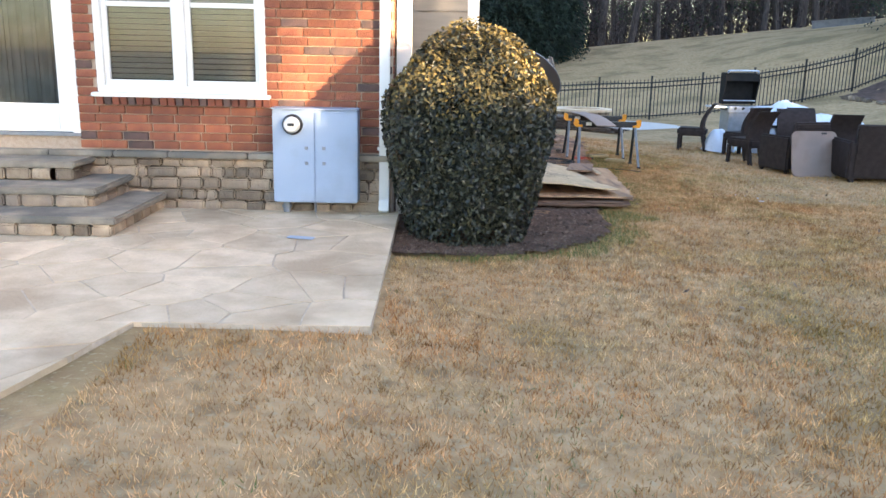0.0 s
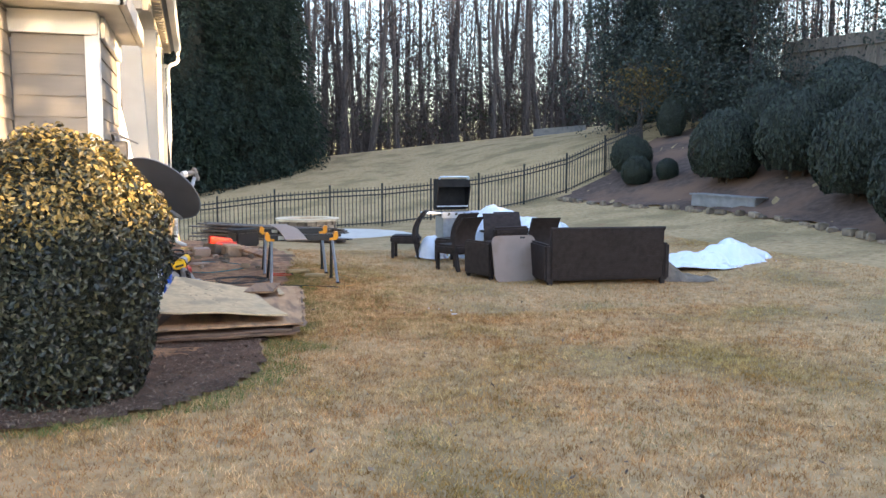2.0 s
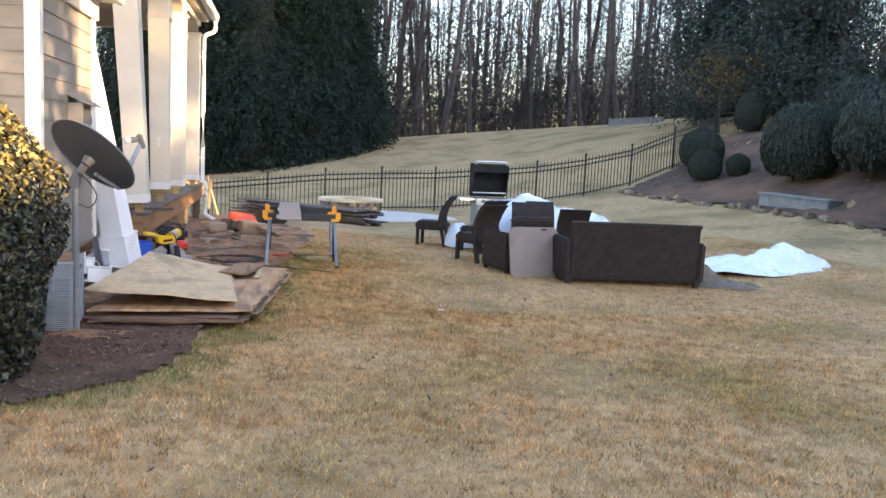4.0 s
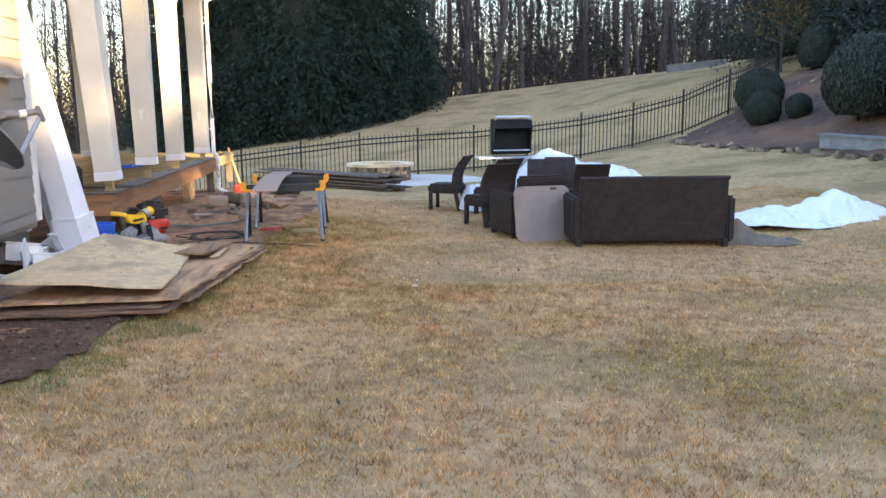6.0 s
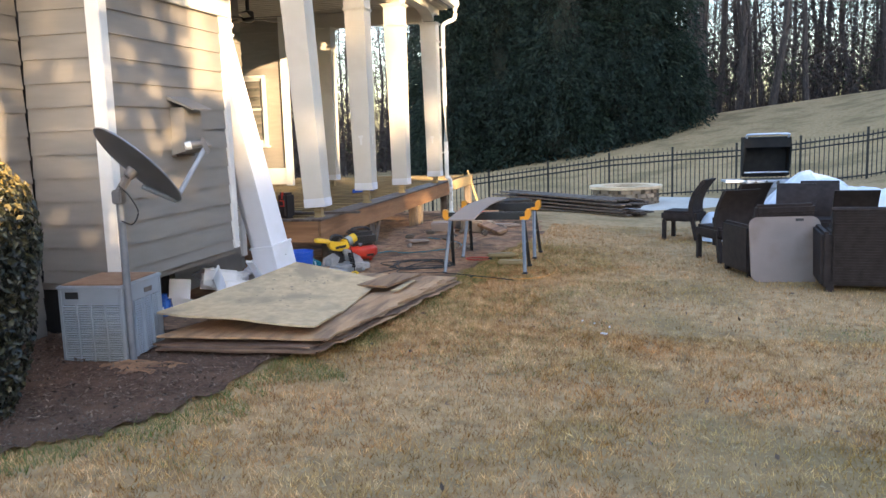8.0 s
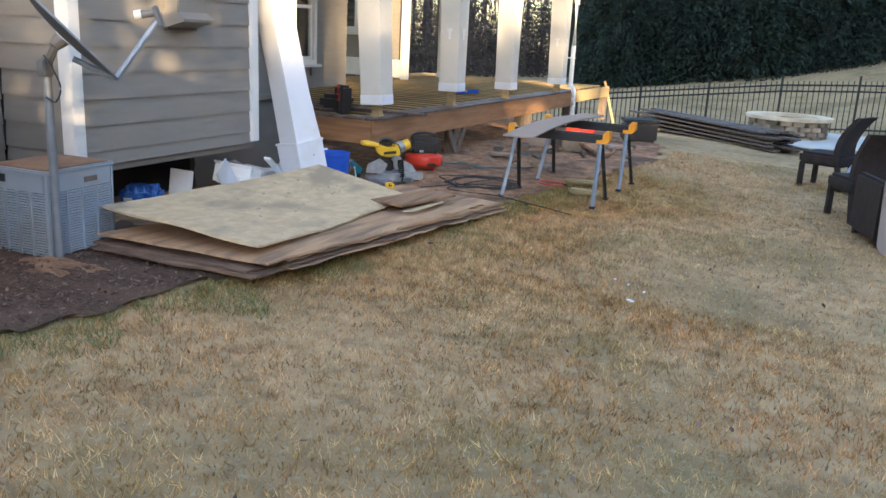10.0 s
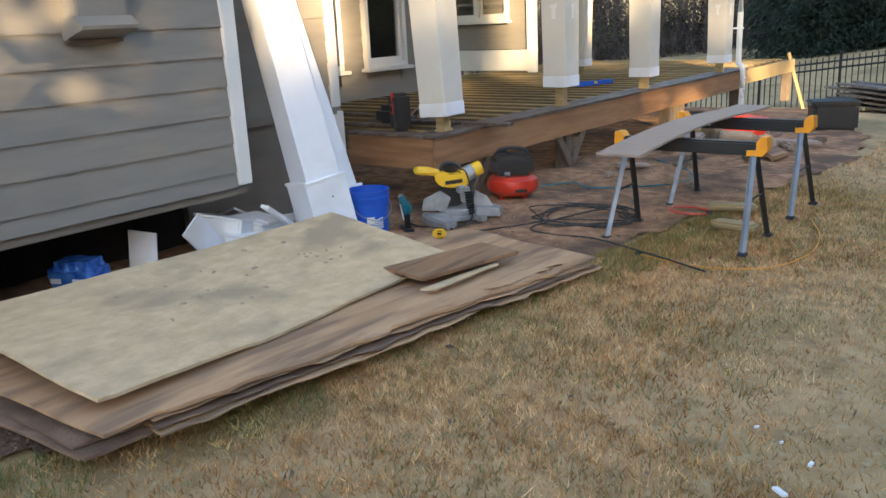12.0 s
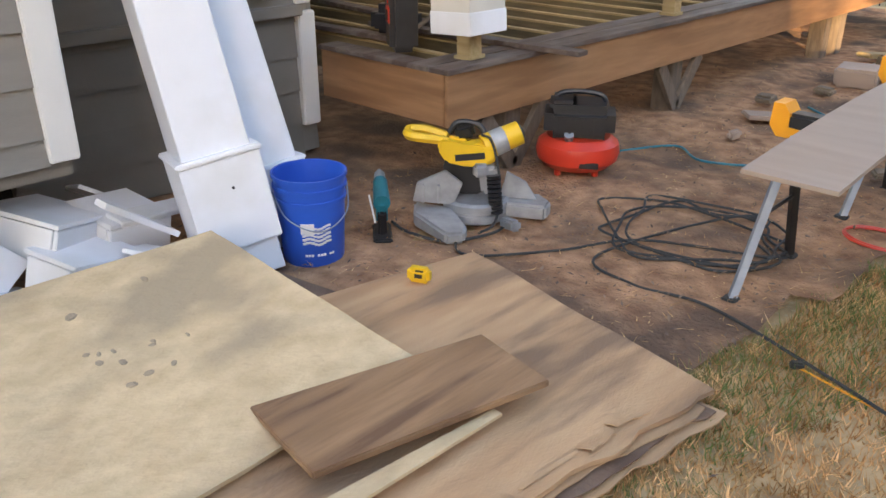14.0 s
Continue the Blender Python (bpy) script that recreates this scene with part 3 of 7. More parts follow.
part("dial_bar", bm, BLACK, cab)
bm = B()
rod(bm, (-0.29, 0, 0.01), (-0.29, 0, -0.10), 0.035)
rod(bm, (-0.29, 0, -0.03), (-0.29, 0, -0.055), 0.046)
part("conduit", bm, GREYM, cab)
bm = B()
rod(bm, (-0.02, 0, 0.01), (-0.02, 0, -0.10), 0.012)
part("ground_rod", bm, GREYM, cab)

# downspout at the brick corner
bm = B()
for z0, z1 in ((0.24, 3.4),):
    box(bm, (0, 0, (z0 + z1) / 2), (0.095, 0.075, z1 - z0), bevel=0.008)
box(bm, (0, -0.05, 0.20), (0.095, 0.13, 0.11), (-25, 0, 0), bevel=0.008)
ds = thing("downspout", "white painted metal downspout on the brick corner", "downspout", pose(-0.60, WY - 0.05, 0))
part("pipe", bm, WHITE, ds)
for z in (0.75, 2.2):
    bm = B()
    box(bm, (0, 0.002, z), (0.13, 0.085, 0.03), bevel=0.003)
    part("strap", bm, WHITE, ds)


def lap_wall(name, axis, at, u0, u1, z0, z1, face, material, label, holes=(), first=0.183):
    """Lap siding: each board a wedge, its lower edge proud. axis 'x': the wall stands at x = at and runs along y."""
    bm = B()
    mid = at - face * 0.09
    if axis == "x":
        box(bm, (mid, (u0 + u1) / 2, (z0 + z1) / 2), (0.15, u1 - u0, z1 - z0))
    else:
        box(bm, ((u0 + u1) / 2, mid, (z0 + z1) / 2), (u1 - u0, 0.15, z1 - z0))
    w = outer_wall(name, bm, material, label)
    z, e = z0, first
    while z < z1 - 0.02:
        top = min(z + e, z1)
        spans = [(u0, u1)]
        for h0, h1, hz0, hz1 in holes:
            if top > hz0 and z < hz1:
                spans = [s for a, b in spans for s in ((a, min(b, h0)), (max(a, h1), b)) if s[1] - s[0] > 0.02]
        for a, b in spans:
            bm = B()
            d0, d1 = at + face * 0.016, at + face * 0.002
            prof = [(at - face * 0.014, z), (d0, z), (d1, top), (at - face * 0.014, top)]
            if axis == "x":
                extrude_poly(bm, [(p, a, q) for p, q in prof], (0, b - a, 0))
            else:
                extrude_poly(bm, [(a, p, q) for p, q in prof], (b - a, 0, 0))
            part("siding_board", bm, material, w)
        z, e = top, 0.1855
    return w


def trim(name, c, s, material=WHITE, label="white painted trim board"):
    bm = B()
    box(bm, c, s, bevel=0.006)
    return solid(name, bm, material, label, "trim", kind="structure")


BX, BY0, BY1, BZ = 0.30, 9.74, 11.76, 0.49
lap_wall("wall_inner_return", "x", -0.42, 8.95, BY0 - 0.02, 0.0, 3.0, 1, SIDING, "taupe lap siding on the short return wall")
trim("trim_brick_edge", (-0.44, 8.83, 2.1), (0.14, 0.24, 4.2))
lap_wall("wall_bay_front", "y", BY0, -0.40, BX - 0.09, BZ, 3.0, -1, SIDING, "taupe lap siding on the bay's narrow end", first=0.10)
lap_wall("wall_bay_side", "x", BX, BY0 + 0.075, BY1 - 0.1, BZ, 3.0, 1, SIDING, "taupe lap siding on the bay's long side", first=0.10)
trim("corner_board_bay", (BX - 0.04, BY0 + 0.025, 1.74), (0.125, 0.10, 2.52))
trim("corner_board_bay_far", (BX - 0.045, BY1 - 0.05, 1.75), (0.15, 0.11, 2.50))
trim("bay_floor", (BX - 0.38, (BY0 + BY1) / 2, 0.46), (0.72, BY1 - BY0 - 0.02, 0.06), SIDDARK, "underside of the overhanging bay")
# shade beneath the bay is put into this wall's near-black colour
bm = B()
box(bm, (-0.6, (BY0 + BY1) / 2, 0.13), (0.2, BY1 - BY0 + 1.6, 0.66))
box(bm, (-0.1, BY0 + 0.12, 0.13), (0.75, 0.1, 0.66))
outer_wall("wall_foundation", bm, SHADEIN, "foundation wall under the overhanging bay, coloured near-black for its shade")
RX = -0.45
lap_wall("wall_recess_low", "x", RX, BY1, 13.32, -0.2, 0.76, 1, SIDDARK, "darker taupe lap siding low on the recessed wall")
lap_wall("wall_recess_high", "x", RX, BY1, 13.32, 0.82, 4.2, 1, SIDING, "taupe lap siding on the recessed wall")
trim("water_table", (RX + 0.01, 12.54, 0.79), (0.09, 1.60, 0.06), SIDING, "taupe water-table trim board")
trim("corner_board_recess_low", (RX - 0.01, 13.37, 0.47), (0.11, 0.11, 0.62), WHITE)
trim("corner_board_recess_high", (RX - 0.01, 13.36, 2.52), (0.09, 0.10, 3.40), WHITE)
# wall behind the bay facing the deck, and the porch walls
lap_wall("wall_bay_back", "y", BY1 + 0.02, RX, BX - 0.12, BZ, 3.0, 1, SIDING, "taupe lap siding at the bay's far end")
PX = -2.25
bm = B()
lap_wall("wall_porch_side", "x", PX, 13.4, 17.4, 0.62, 4.2, 1, SIDING, "sunlit lap siding on the porch wall", holes=((14.55, 15.3, 0.95, 2.6), (15.75, 16.4, 0.95, 2.6)))
lap_wall("wall_porch_near", "y", 13.42, PX, RX, 0.0, 4.2, 1, SIDING, "taupe lap siding facing the deck")
lap_wall("wall_porch_end", "y", 20.3, -6.2, -2.72, 0.98, 4.4, -1, SIDING, "sunlit taupe lap siding at the end of the porch")
trim("porch_end_base", (-4.46, 20.28, 0.80), (3.48, 0.1, 0.34), WHITE)
trim("porch_end_corner", (-2.68, 20.27, 2.5), (0.14, 0.12, 3.8), WHITE)
bm = B()
box(bm, (-4.3, 17.45, 2.3), (3.9, 0.1, 3.8))
outer_wall("wall_porch_recess", bm, SIDING, "shaded recess wall of the porch")
for i, yy in enumerate((14.92, 16.07)):
    double_window("window_%d" % (i + 2), pose(PX + 0.03, yy, 0.98, 0, 0, 90), 0.75, 1.6, "tall white-framed window on the porch wall", blind=False, lights=1)
double_window("window_4", pose(-3.75, 20.26, 1.45), 1.25, 1.45, "white twin window on the porch end wall", blind=False)

# bay eave and roof over the porch
bm = B()
box(bm, (-0.12, 10.6, 3.06), (1.3, 2.6, 0.10), bevel=0.01)
box(bm, (0.56, 10.6, 3.10), (0.06, 2.7, 0.2), bevel=0.01)
box(bm, (-0.12, 9.28, 3.10), (1.4, 0.06, 0.2), bevel=0.01)
solid("bay_soffit", bm, SOFFIT, "cream boarded soffit over the bay", "soffit", kind="structure")
trim("bay_frieze", (BX + 0.03, 10.88, 2.9), (0.04, 1.9, 0.2))
trim("bay_frieze_end", (-0.06, BY0 - 0.04, 2.9), (0.74, 0.04, 0.2))
bm = B()
box(bm, (-4.5, 8.9, 5.3), (9.2, 1.9, 0.2))
solid("house_eave", bm, SOFFIT, "cream soffit over the brick wall", "soffit", kind="structure")
bm = B()
box(bm, (-2.95, 17.0, 4.09), (7.3, 7.5, 0.06))
for j in range(36):
    box(bm, (-2.95, 13.35 + j * 0.21, 4.055), (7.28, 0.012, 0.02))
solid("porch_ceiling", bm, SOFFIT, "cream boarded porch ceiling", "ceiling", kind="structure")
bm = B()
extrude_poly(bm, [(0.86, 13.0, 4.24), (0.86, 13.0, 4.30), (-3.0, 13.0, 6.4), (-6.8, 13.0, 6.4), (-6.8, 13.0, 4.13), (0.70, 13.0, 4.13)], (0, 8.1, 0))
solid("porch_roof", bm, GREYM, "grey shingled porch roof", "roof", kind="structure")

# deck: fascia, border boards, open joists, posts
DX, DY0, DY1, DZ = 0.575, 13.44, 23.7, 0.60
deck = thing("deck", "wooden porch deck with bare joists and brown composite fascia", "deck", kind="structure")
bm = B()
box(bm, (DX - 0.012, (DY0 + DY1 - 2.6) / 2, DZ - 0.155), (0.024, DY1 - 2.6 - DY0, 0.26), bevel=0.003)
part("side_fascia", bm, FASCIA, deck, "brown wood-grained composite fascia board")
bm = B()
box(bm, ((DX - 0.03 + RX + 0.06) / 2, DY0 + 0.012, DZ - 0.155), (DX - 0.03 - RX - 0.06, 0.024, 0.26), bevel=0.003)
part("end_fascia", bm, FASCIAX, deck)
bm = B()
box(bm, (DX - 0.02, DY1 - 1.3, DZ - 0.13), (0.04, 2.58, 0.21), bevel=0.003)
part("bare_rim", bm, TREATED, deck, "bare treated rim joist")
for dx in (0.0, 0.145):
    bm = B()
    box(bm, (DX - 0.05 - dx, (DY0 + DY1 - 2.6) / 2, DZ - 0.012), (0.14, DY1 - 2.6 - DY0 + 0.04, 0.025), bevel=0.004)
    part("border_board", bm, BORDER, deck)
bm = B()
box(bm, ((DX - 0.27 + RX + 0.06) / 2, DY0 + 0.05, DZ - 0.012), (DX - 0.27 - RX - 0.06, 0.14, 0.025), bevel=0.004)
part("border_board", bm, BORDER, deck)
# joist sides coloured dark for weathering and shade; pale strips paint lit tops
bm = B()
box(bm, (-1.75, 0, DZ - 0.125), (4.30, 0.04, 0.205), bevel=0.003)
jm = mesh_of("joist", bm, JOIST)
bm = B()
box(bm, (-1.75, 0, DZ - 0.018), (4.30, 0.044, 0.012), bevel=0.002)
tm = mesh_of("bare_top", bm, TREATED)
y = DY0 + 0.32
while y < DY1:
    jo = new("joist", jm)
    jo.parent = deck
    jo.location.y = y
    new("bare_top", tm).parent = jo
    y += 0.305
for px, py in ((DX - 0.12, 14.0), (DX - 0.12, 15.75), (DX - 0.12, 18.4), (DX - 0.12, 18.75), (DX - 0.12, 21.0), (DX - 0.10, 23.6), (-1.6, 14.2), (-1.6, 16.5), (-1.6, 19.5)):
    bm = B()
    box(bm, (px, py, 0.12), (0.14, 0.14, 0.52), bevel=0.006)
    part("post", bm, POSTW, deck)
for py in (14.0, 15.75):
    for s in (-1, 1):
        bm = B()
        box(bm, (DX - 0.04, py + s * 0.13, 0.15), (0.035, 0.09, 0.42), (s * -38, 0, 0), bevel=0.003)
        part("brace", bm, POSTW, deck)


def porch_column(name, base, label, z0, lean=0.0):
    """Square column sleeve hung above the deck: cut base band, neck moulding, cap block, and the wooden post inside."""
    c = thing(name, label, "column", pose(base[0], base[1], z0, 0, lean, 0), group="porch columns")
    neck, w0, w1 = 3.40 - z0, 0.262, 0.305
    bm = B()
    lo = [bm.verts.new((sx * w0 / 2, sy * w0 / 2, 0.1)) for sx, sy in ((-1, -1), (1, -1), (1, 1), (-1, 1))]
    hi = [bm.verts.new((sx * w1 / 2, sy * w1 / 2, neck)) for sx, sy in ((-1, -1), (1, -1), (1, 1), (-1, 1))]
    bm.faces.new(hi)
    bm.faces.new(lo[::-1])
    for i in range(4):
        bm.faces.new((lo[i], lo[(i + 1) % 4], hi[(i + 1) % 4], hi[i]))
    bmesh.ops.bevel(bm, geom=list(bm.edges), offset=0.004, segments=1, affect="EDGES")
    part("shaft", bm, COLP, c)
    bm = B()
    box(bm, (0, 0, 0.05), (w0 + 0.010, w0 + 0.010, 0.11), bevel=0.004)
    part("base_band", bm, PVC, c, "newly cut white base band")
    bm = B()
    box(bm, (0, 0, neck), (w1 + 0.045, w1 + 0.045, 0.028), bevel=0.008)
    box(bm, (0, 0, neck - 0.022), (w1 + 0.022, w1 + 0.022, 0.02), bevel=0.006)
    part("neck_moulding", bm, COLP, c)
    bm = B()
    box(bm, (0, 0, neck + 0.16), (w1 + 0.006, w1 + 0.006, 0.30), bevel=0.004)
    part("cap_block", bm, COLP, c)
    bm = B()
    box(bm, (0, 0, neck + 0.315), (w1 + 0.04, w1 + 0.04, 0.03), bevel=0.008)
    box(bm, (0, 0, neck + 0.335), (w1 + 0.08, w1 + 0.08, 0.024), bevel=0.006)
    part("cap_moulding", bm, COLP, c)
    bm = B()
    box(bm, (0, 0, (DZ - z0) / 2), (0.09, 0.09, z0 - DZ + 0.03), bevel=0.003)
    box(bm, (0, 0, DZ - z0 + 0.010), (0.115, 0.115, 0.02), bevel=0.003)
    part("inner_post", bm, TREATED, c, "exposed treated wooden post end")
    return c


COLS = ((0.45, 13.72, 0.735, -3.4), (0.445, 15.72, 0.80, -0.5), (0.445, 17.72, 0.745, -0.3), (0.45, 20.27, 0.74, -0.5))
for i, (cx, cy, cz, lean) in enumerate(COLS):
    col = porch_column("porch_column", (cx, cy), "square cream porch column hung above the deck on a bare post", cz, lean)
    if i in (1, 3):
        for face in ((0, -0.138, 0), (0.138, 0, 90)):
            bm = B()
            box(bm, (0.0, 0, 0.72), (0.035, 0.006, 0.12))
            box(bm, (0.0, 0, 0.78), (0.075, 0.006, 0.035), bevel=0.002)
            st = part("paper_sticker", bm, WHITE, col, "torn white paper sticker")
            st.matrix_local = pose(face[0], face[1], 0, 0, 0, face[2])
    if i < 3:
        bm = B()
        pts = []
        a, b = cy + 0.17, COLS[i + 1][1] - 0.17
        for k in range(17):
            u = k / 16
            pts.append((cx + 0.11, a + (b - a) * u, 3.76 + 0.21 * math.sin(math.pi * u) ** 0.5))
        pts += [(cx + 0.11, b, 4.06), (cx + 0.11, a, 4.06)]
        extrude_poly(bm, pts, (-0.22, 0, 0))
        solid("porch_arch", bm, SOFFIT, "cream arched beam between porch columns", "beam", kind="structure")
porch_column("porch_column", (-1.67, 20.05), "square cream porch column at the deck's far edge", 0.72)
trim("porch_beam", (0.445, 17.0, 4.0), (0.2, 7.3, 0.12), SOFFIT, "cream painted porch beam")
trim("porch_beam_near", (-1.0, 13.5, 3.88), (3.0, 0.18, 0.36), SOFFIT, "cream painted porch beam")
trim("porch_beam_end", (-0.9, 20.25, 3.9), (2.4, 0.18, 0.30), SOFFIT, "cream painted porch beam")

gut = thing("gutter", "white metal gutter along the porch eave", "gutter")
bm = B()
extrude_poly(bm, [(0.77, 13.0, 4.10), (0.87, 13.0, 4.10), (0.90, 13.0, 4.17), (0.90, 13.0, 4.23), (0.77, 13.0, 4.23)], (0, 7.95, 0))
part("trough", bm, WHITE, gut)
bm = B()
tube(bm, smooth_path([(0.83, 20.85, 4.12), (0.83, 20.85, 3.95), (0.80, 20.8, 3.86), (0.66, 20.6, 3.76), (0.63, 20.55, 3.66), (0.63, 20.55, 3.4), (0.63, 20.55, 0.9), (0.64, 20.55, 0.72), (0.70, 20.55, 0.6), (0.70, 20.55, 0.1), (0.72, 20.5, -0.02), (0.9, 20.35, -0.10)], 4), 0.042, 8)
part("downpipe", bm, WHITE, gut)
for z in (3.3, 1.2):
    bm = B()
    box(bm, (0.61, 20.55, z), (0.13, 0.1, 0.025), bevel=0.004)
    part("strap", bm, WHITE, gut)
fan = thing("ceiling_fan", "dark bronze ceiling fan under the porch roof", "ceiling fan", pose(-1.6, 16.4, 3.42))
bm = B()
lathe(bm, ((0.03, 0.5), (0.03, 0.18), (0.09, 0.16), (0.10, 0.03), (0.06, 0.0)), n=14)
part("motor", bm, BLACK, fan)
for k in range(5):
    bm = B()
    box(bm, (0.38, 0, 0.06), (0.55, 0.12, 0.012), (8, 0, 0), bevel=0.004)
    for v in bm.verts:
        v.co = Matrix.Rotation(2 * math.pi * k / 5, 3, "Z") @ v.co
    part("blade", bm, BLACK, fan)

# ---- black metal fence ----
POSTS = [(-9.4, 29.8, -2.33), (-7.5, 29.8, -2.1), (-5.65, 29.8, -1.87), (-3.78, 29.85, -1.62), (-1.9, 29.9, -1.35), (-0.05, 29.95, -1.12), (1.82, 30.0, -0.90), (3.70, 30.0, -0.68), (5.58, 30.0, -0.56), (7.42, 30.0, -0.48), (9.2, 30.0, -0.32), (11.01, 30.0, -0.12), (12.78, 30.0, 0.20), (14.49, 30.0, 0.62), (16.07, 30.0, 1.30), (17.7, 31.2, 1.72), (19.25, 33.0, 2.1), (20.6, 35.2, 2.5), (21.7, 37.4, 2.9)]
fence = thing("metal_fence", "black iron picket fence with ball-less flat posts", "fence")
bm = B()
box(bm, (0, 0, 0.72), (0.06, 0.06, 1.55), bevel=0.006)
box(bm, (0, 0, 1.505), (0.075, 0.075, 0.025), bevel=0.006)
pm = mesh_of("post", bm, IRON)
for x, y, z in POSTS:
    o = new("post", pm)
    o.parent = fence
    o.location = (x, y, z)
pk = B()
box(pk, (0, 0, 0.72), (0.022, 0.022, 1.34))
km = mesh_of("picket", pk, IRON)
count, farp = 0, B()
for (x0, y0, z0), (x1, y1, z1) in zip(POSTS, POSTS[1:]):
    for h in (0.13, 1.12, 1.28):
        bm = B()
        rod(bm, (x0, y0, z0 + h), (x1, y1, z1 + h), 0.022, n=4)
        part("rail", bm, IRON, fence)
    n = 14
    for k in range(1, n):
        u = k / n
        p = (x0 + (x1 - x0) * u, y0 + (y1 - y0) * u, z0 + (z1 - z0) * u)
        if x0 >= 0 and x0 < 17 and count < 280:
            o = new("picket", km)
            o.parent = fence
            o.location = p
            count += 1
        else:
            box(farp, (p[0], p[1], p[2] + 0.72), (0.022, 0.022, 1.34))
tagged(part("far_picket_run", farp, IRON, fence), kind="stuff")


# ---- plants ----
def leaf_cloud(points, normals, size, rng, aspect=0.55, tilt=0.7, fold=0.25):
    """Small folded leaves: four-point blades round given places."""
    V, F = [], []
    for p, nrm in zip(points, normals):
        s = size * rng.uniform(0.6, 1.35)
        d = Vector((rng.gauss(0, 1), rng.gauss(0, 1), rng.gauss(0, 1)))
        nn = (nrm + tilt * d.normalized()).normalized()
        u = nn.cross(Vector((rng.gauss(0, 1), rng.gauss(0, 1), rng.gauss(0, 1)))).normalized()
        v = nn.cross(u)
        k = len(V)
        V += [tuple(p - u * s * 0.5), tuple(p + v * s * aspect * 0.5 + nn * fold * s * 0.3), tuple(p + u * s * 0.5), tuple(p - v * s * aspect * 0.5 + nn * fold * s * 0.3)]
        F.append((k, k + 1, k + 2, k + 3))
    return V, F


def ball_points(n, rng, rough=0.07, depth=0.10):
    """Places on a clipped ball of radius 1 and height 1 that stands on z = 0."""
    P, N = [], []
    while len(P) < n:
        d = Vector((rng.gauss(0, 1), rng.gauss(0, 1), rng.gauss(0, 1))).normalized()
        if d.z < -0.75:
            continue
        lump = 1 + rough * noise.noise(d * 2.3) - depth * rng.random() ** 2
        P.append(Vector((d.x * lump, d.y * lump, 0.5 + 0.52 * d.z * lump)))
        N.append(d)
    return P, N


def dome_points(n, rx, ry, h, rng, rough=0.09, depth=0.27, square=2.0):
    """Places on a rounded upright shrub shape standing on z = 0."""
    P, N = [], []
    while len(P) < n:
        a, z = rng.uniform(0, 2 * math.pi), rng.random()
        zz = z
        r = (1 - max(0, (zz - 0.46) / 0.54) ** square) ** (1 / square) * (0.68 + 0.32 * min(1, zz / 0.46))
        if rng.random() > max(r, 0.15):
            continue
        top = zz > 0.97
        if rng.random() < 0.16:
            rr = math.sqrt(rng.random()) * 0.98
            zz = 0.46 + 0.54 * (1 - rr ** square) ** (1 / square)
            r = rr
        lump = 1 + rough * noise.noise((math.cos(a) * 2.2, math.sin(a) * 2.2, zz * 4)) - depth * rng.random() ** 2
        p = Vector((rx * r * math.cos(a) * lump, ry * r * math.sin(a) * lump, h * zz * (1 if zz < 0.6 else lump)))
        nrm = Vector((math.cos(a) / rx, math.sin(a) / ry, 0)) * (1 if zz < 0.55 else max(0.1, 1 - (zz - 0.55) * 2)) + Vector((0, 0, max(0, zz - 0.5) * 2.5))
        P.append(p)
        N.append(nrm.normalized())
    return P, N


def shrub(name, m, rx, ry, h, n, leaf, material, label, rng, stems=5, group="", ball=False):
    t = thing(name, label, "shrub", m, group)
    P, N = ball_points(n, rng) if ball else dome_points(n, rx, ry, h, rng)
    V, F = leaf_cloud(P, N, leaf, rng, 0.55, 0.7 if ball else 0.85)
    raw("crown", V, F, material, t)
    # added dark solid inside the crown, so its leaf gaps look shaded
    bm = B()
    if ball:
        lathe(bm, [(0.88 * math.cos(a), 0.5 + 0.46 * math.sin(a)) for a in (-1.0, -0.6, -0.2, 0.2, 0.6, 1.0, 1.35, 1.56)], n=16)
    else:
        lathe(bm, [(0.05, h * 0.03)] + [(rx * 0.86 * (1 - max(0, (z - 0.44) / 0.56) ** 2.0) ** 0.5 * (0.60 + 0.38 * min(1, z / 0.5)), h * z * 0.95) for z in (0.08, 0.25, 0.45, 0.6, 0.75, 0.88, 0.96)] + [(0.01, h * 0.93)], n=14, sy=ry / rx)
    part("inner_mass", bm, CROWNSHADE, t)
    bm = B()
    for k in range(stems):
        a = rng.uniform(0, 6.28)
        rod(bm, (0.12 * math.cos(a), 0.12 * math.sin(a), -0.1), (0.3 * rx * math.cos(a), 0.3 * ry * math.sin(a), h * 0.4), 0.03, 0.015, 6)
    part("stem", bm, BARK, t)
    return t


rng = random.Random(3)
shrub("holly_shrub", pose(0.17, 7.85, 0.02), 0.765, 0.70, 1.86, 30000, 0.044, HOLLY, "large clipped dark holly shrub, top leaves coloured golden as if sunlit", rng, 7)
holly = bpy.data.objects["holly_shrub"]
# sunlight painted on the crown: golden leaves above a ragged height line
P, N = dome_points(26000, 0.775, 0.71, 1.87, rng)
lit_top = [(p, n) for p, n in zip(P, N) if p.z > 1.30 + 0.22 * noise.noise(p * 3.0) + 0.10 * rng.gauss(0, 1)]
V, F = leaf_cloud([p for p, n in lit_top], [n for p, n in lit_top], 0.044, rng, 0.55, 0.85)
tagged(raw("young_growth", V, F, SUNLEAF, holly), "upper leaves in a golden colour that paints low sun")

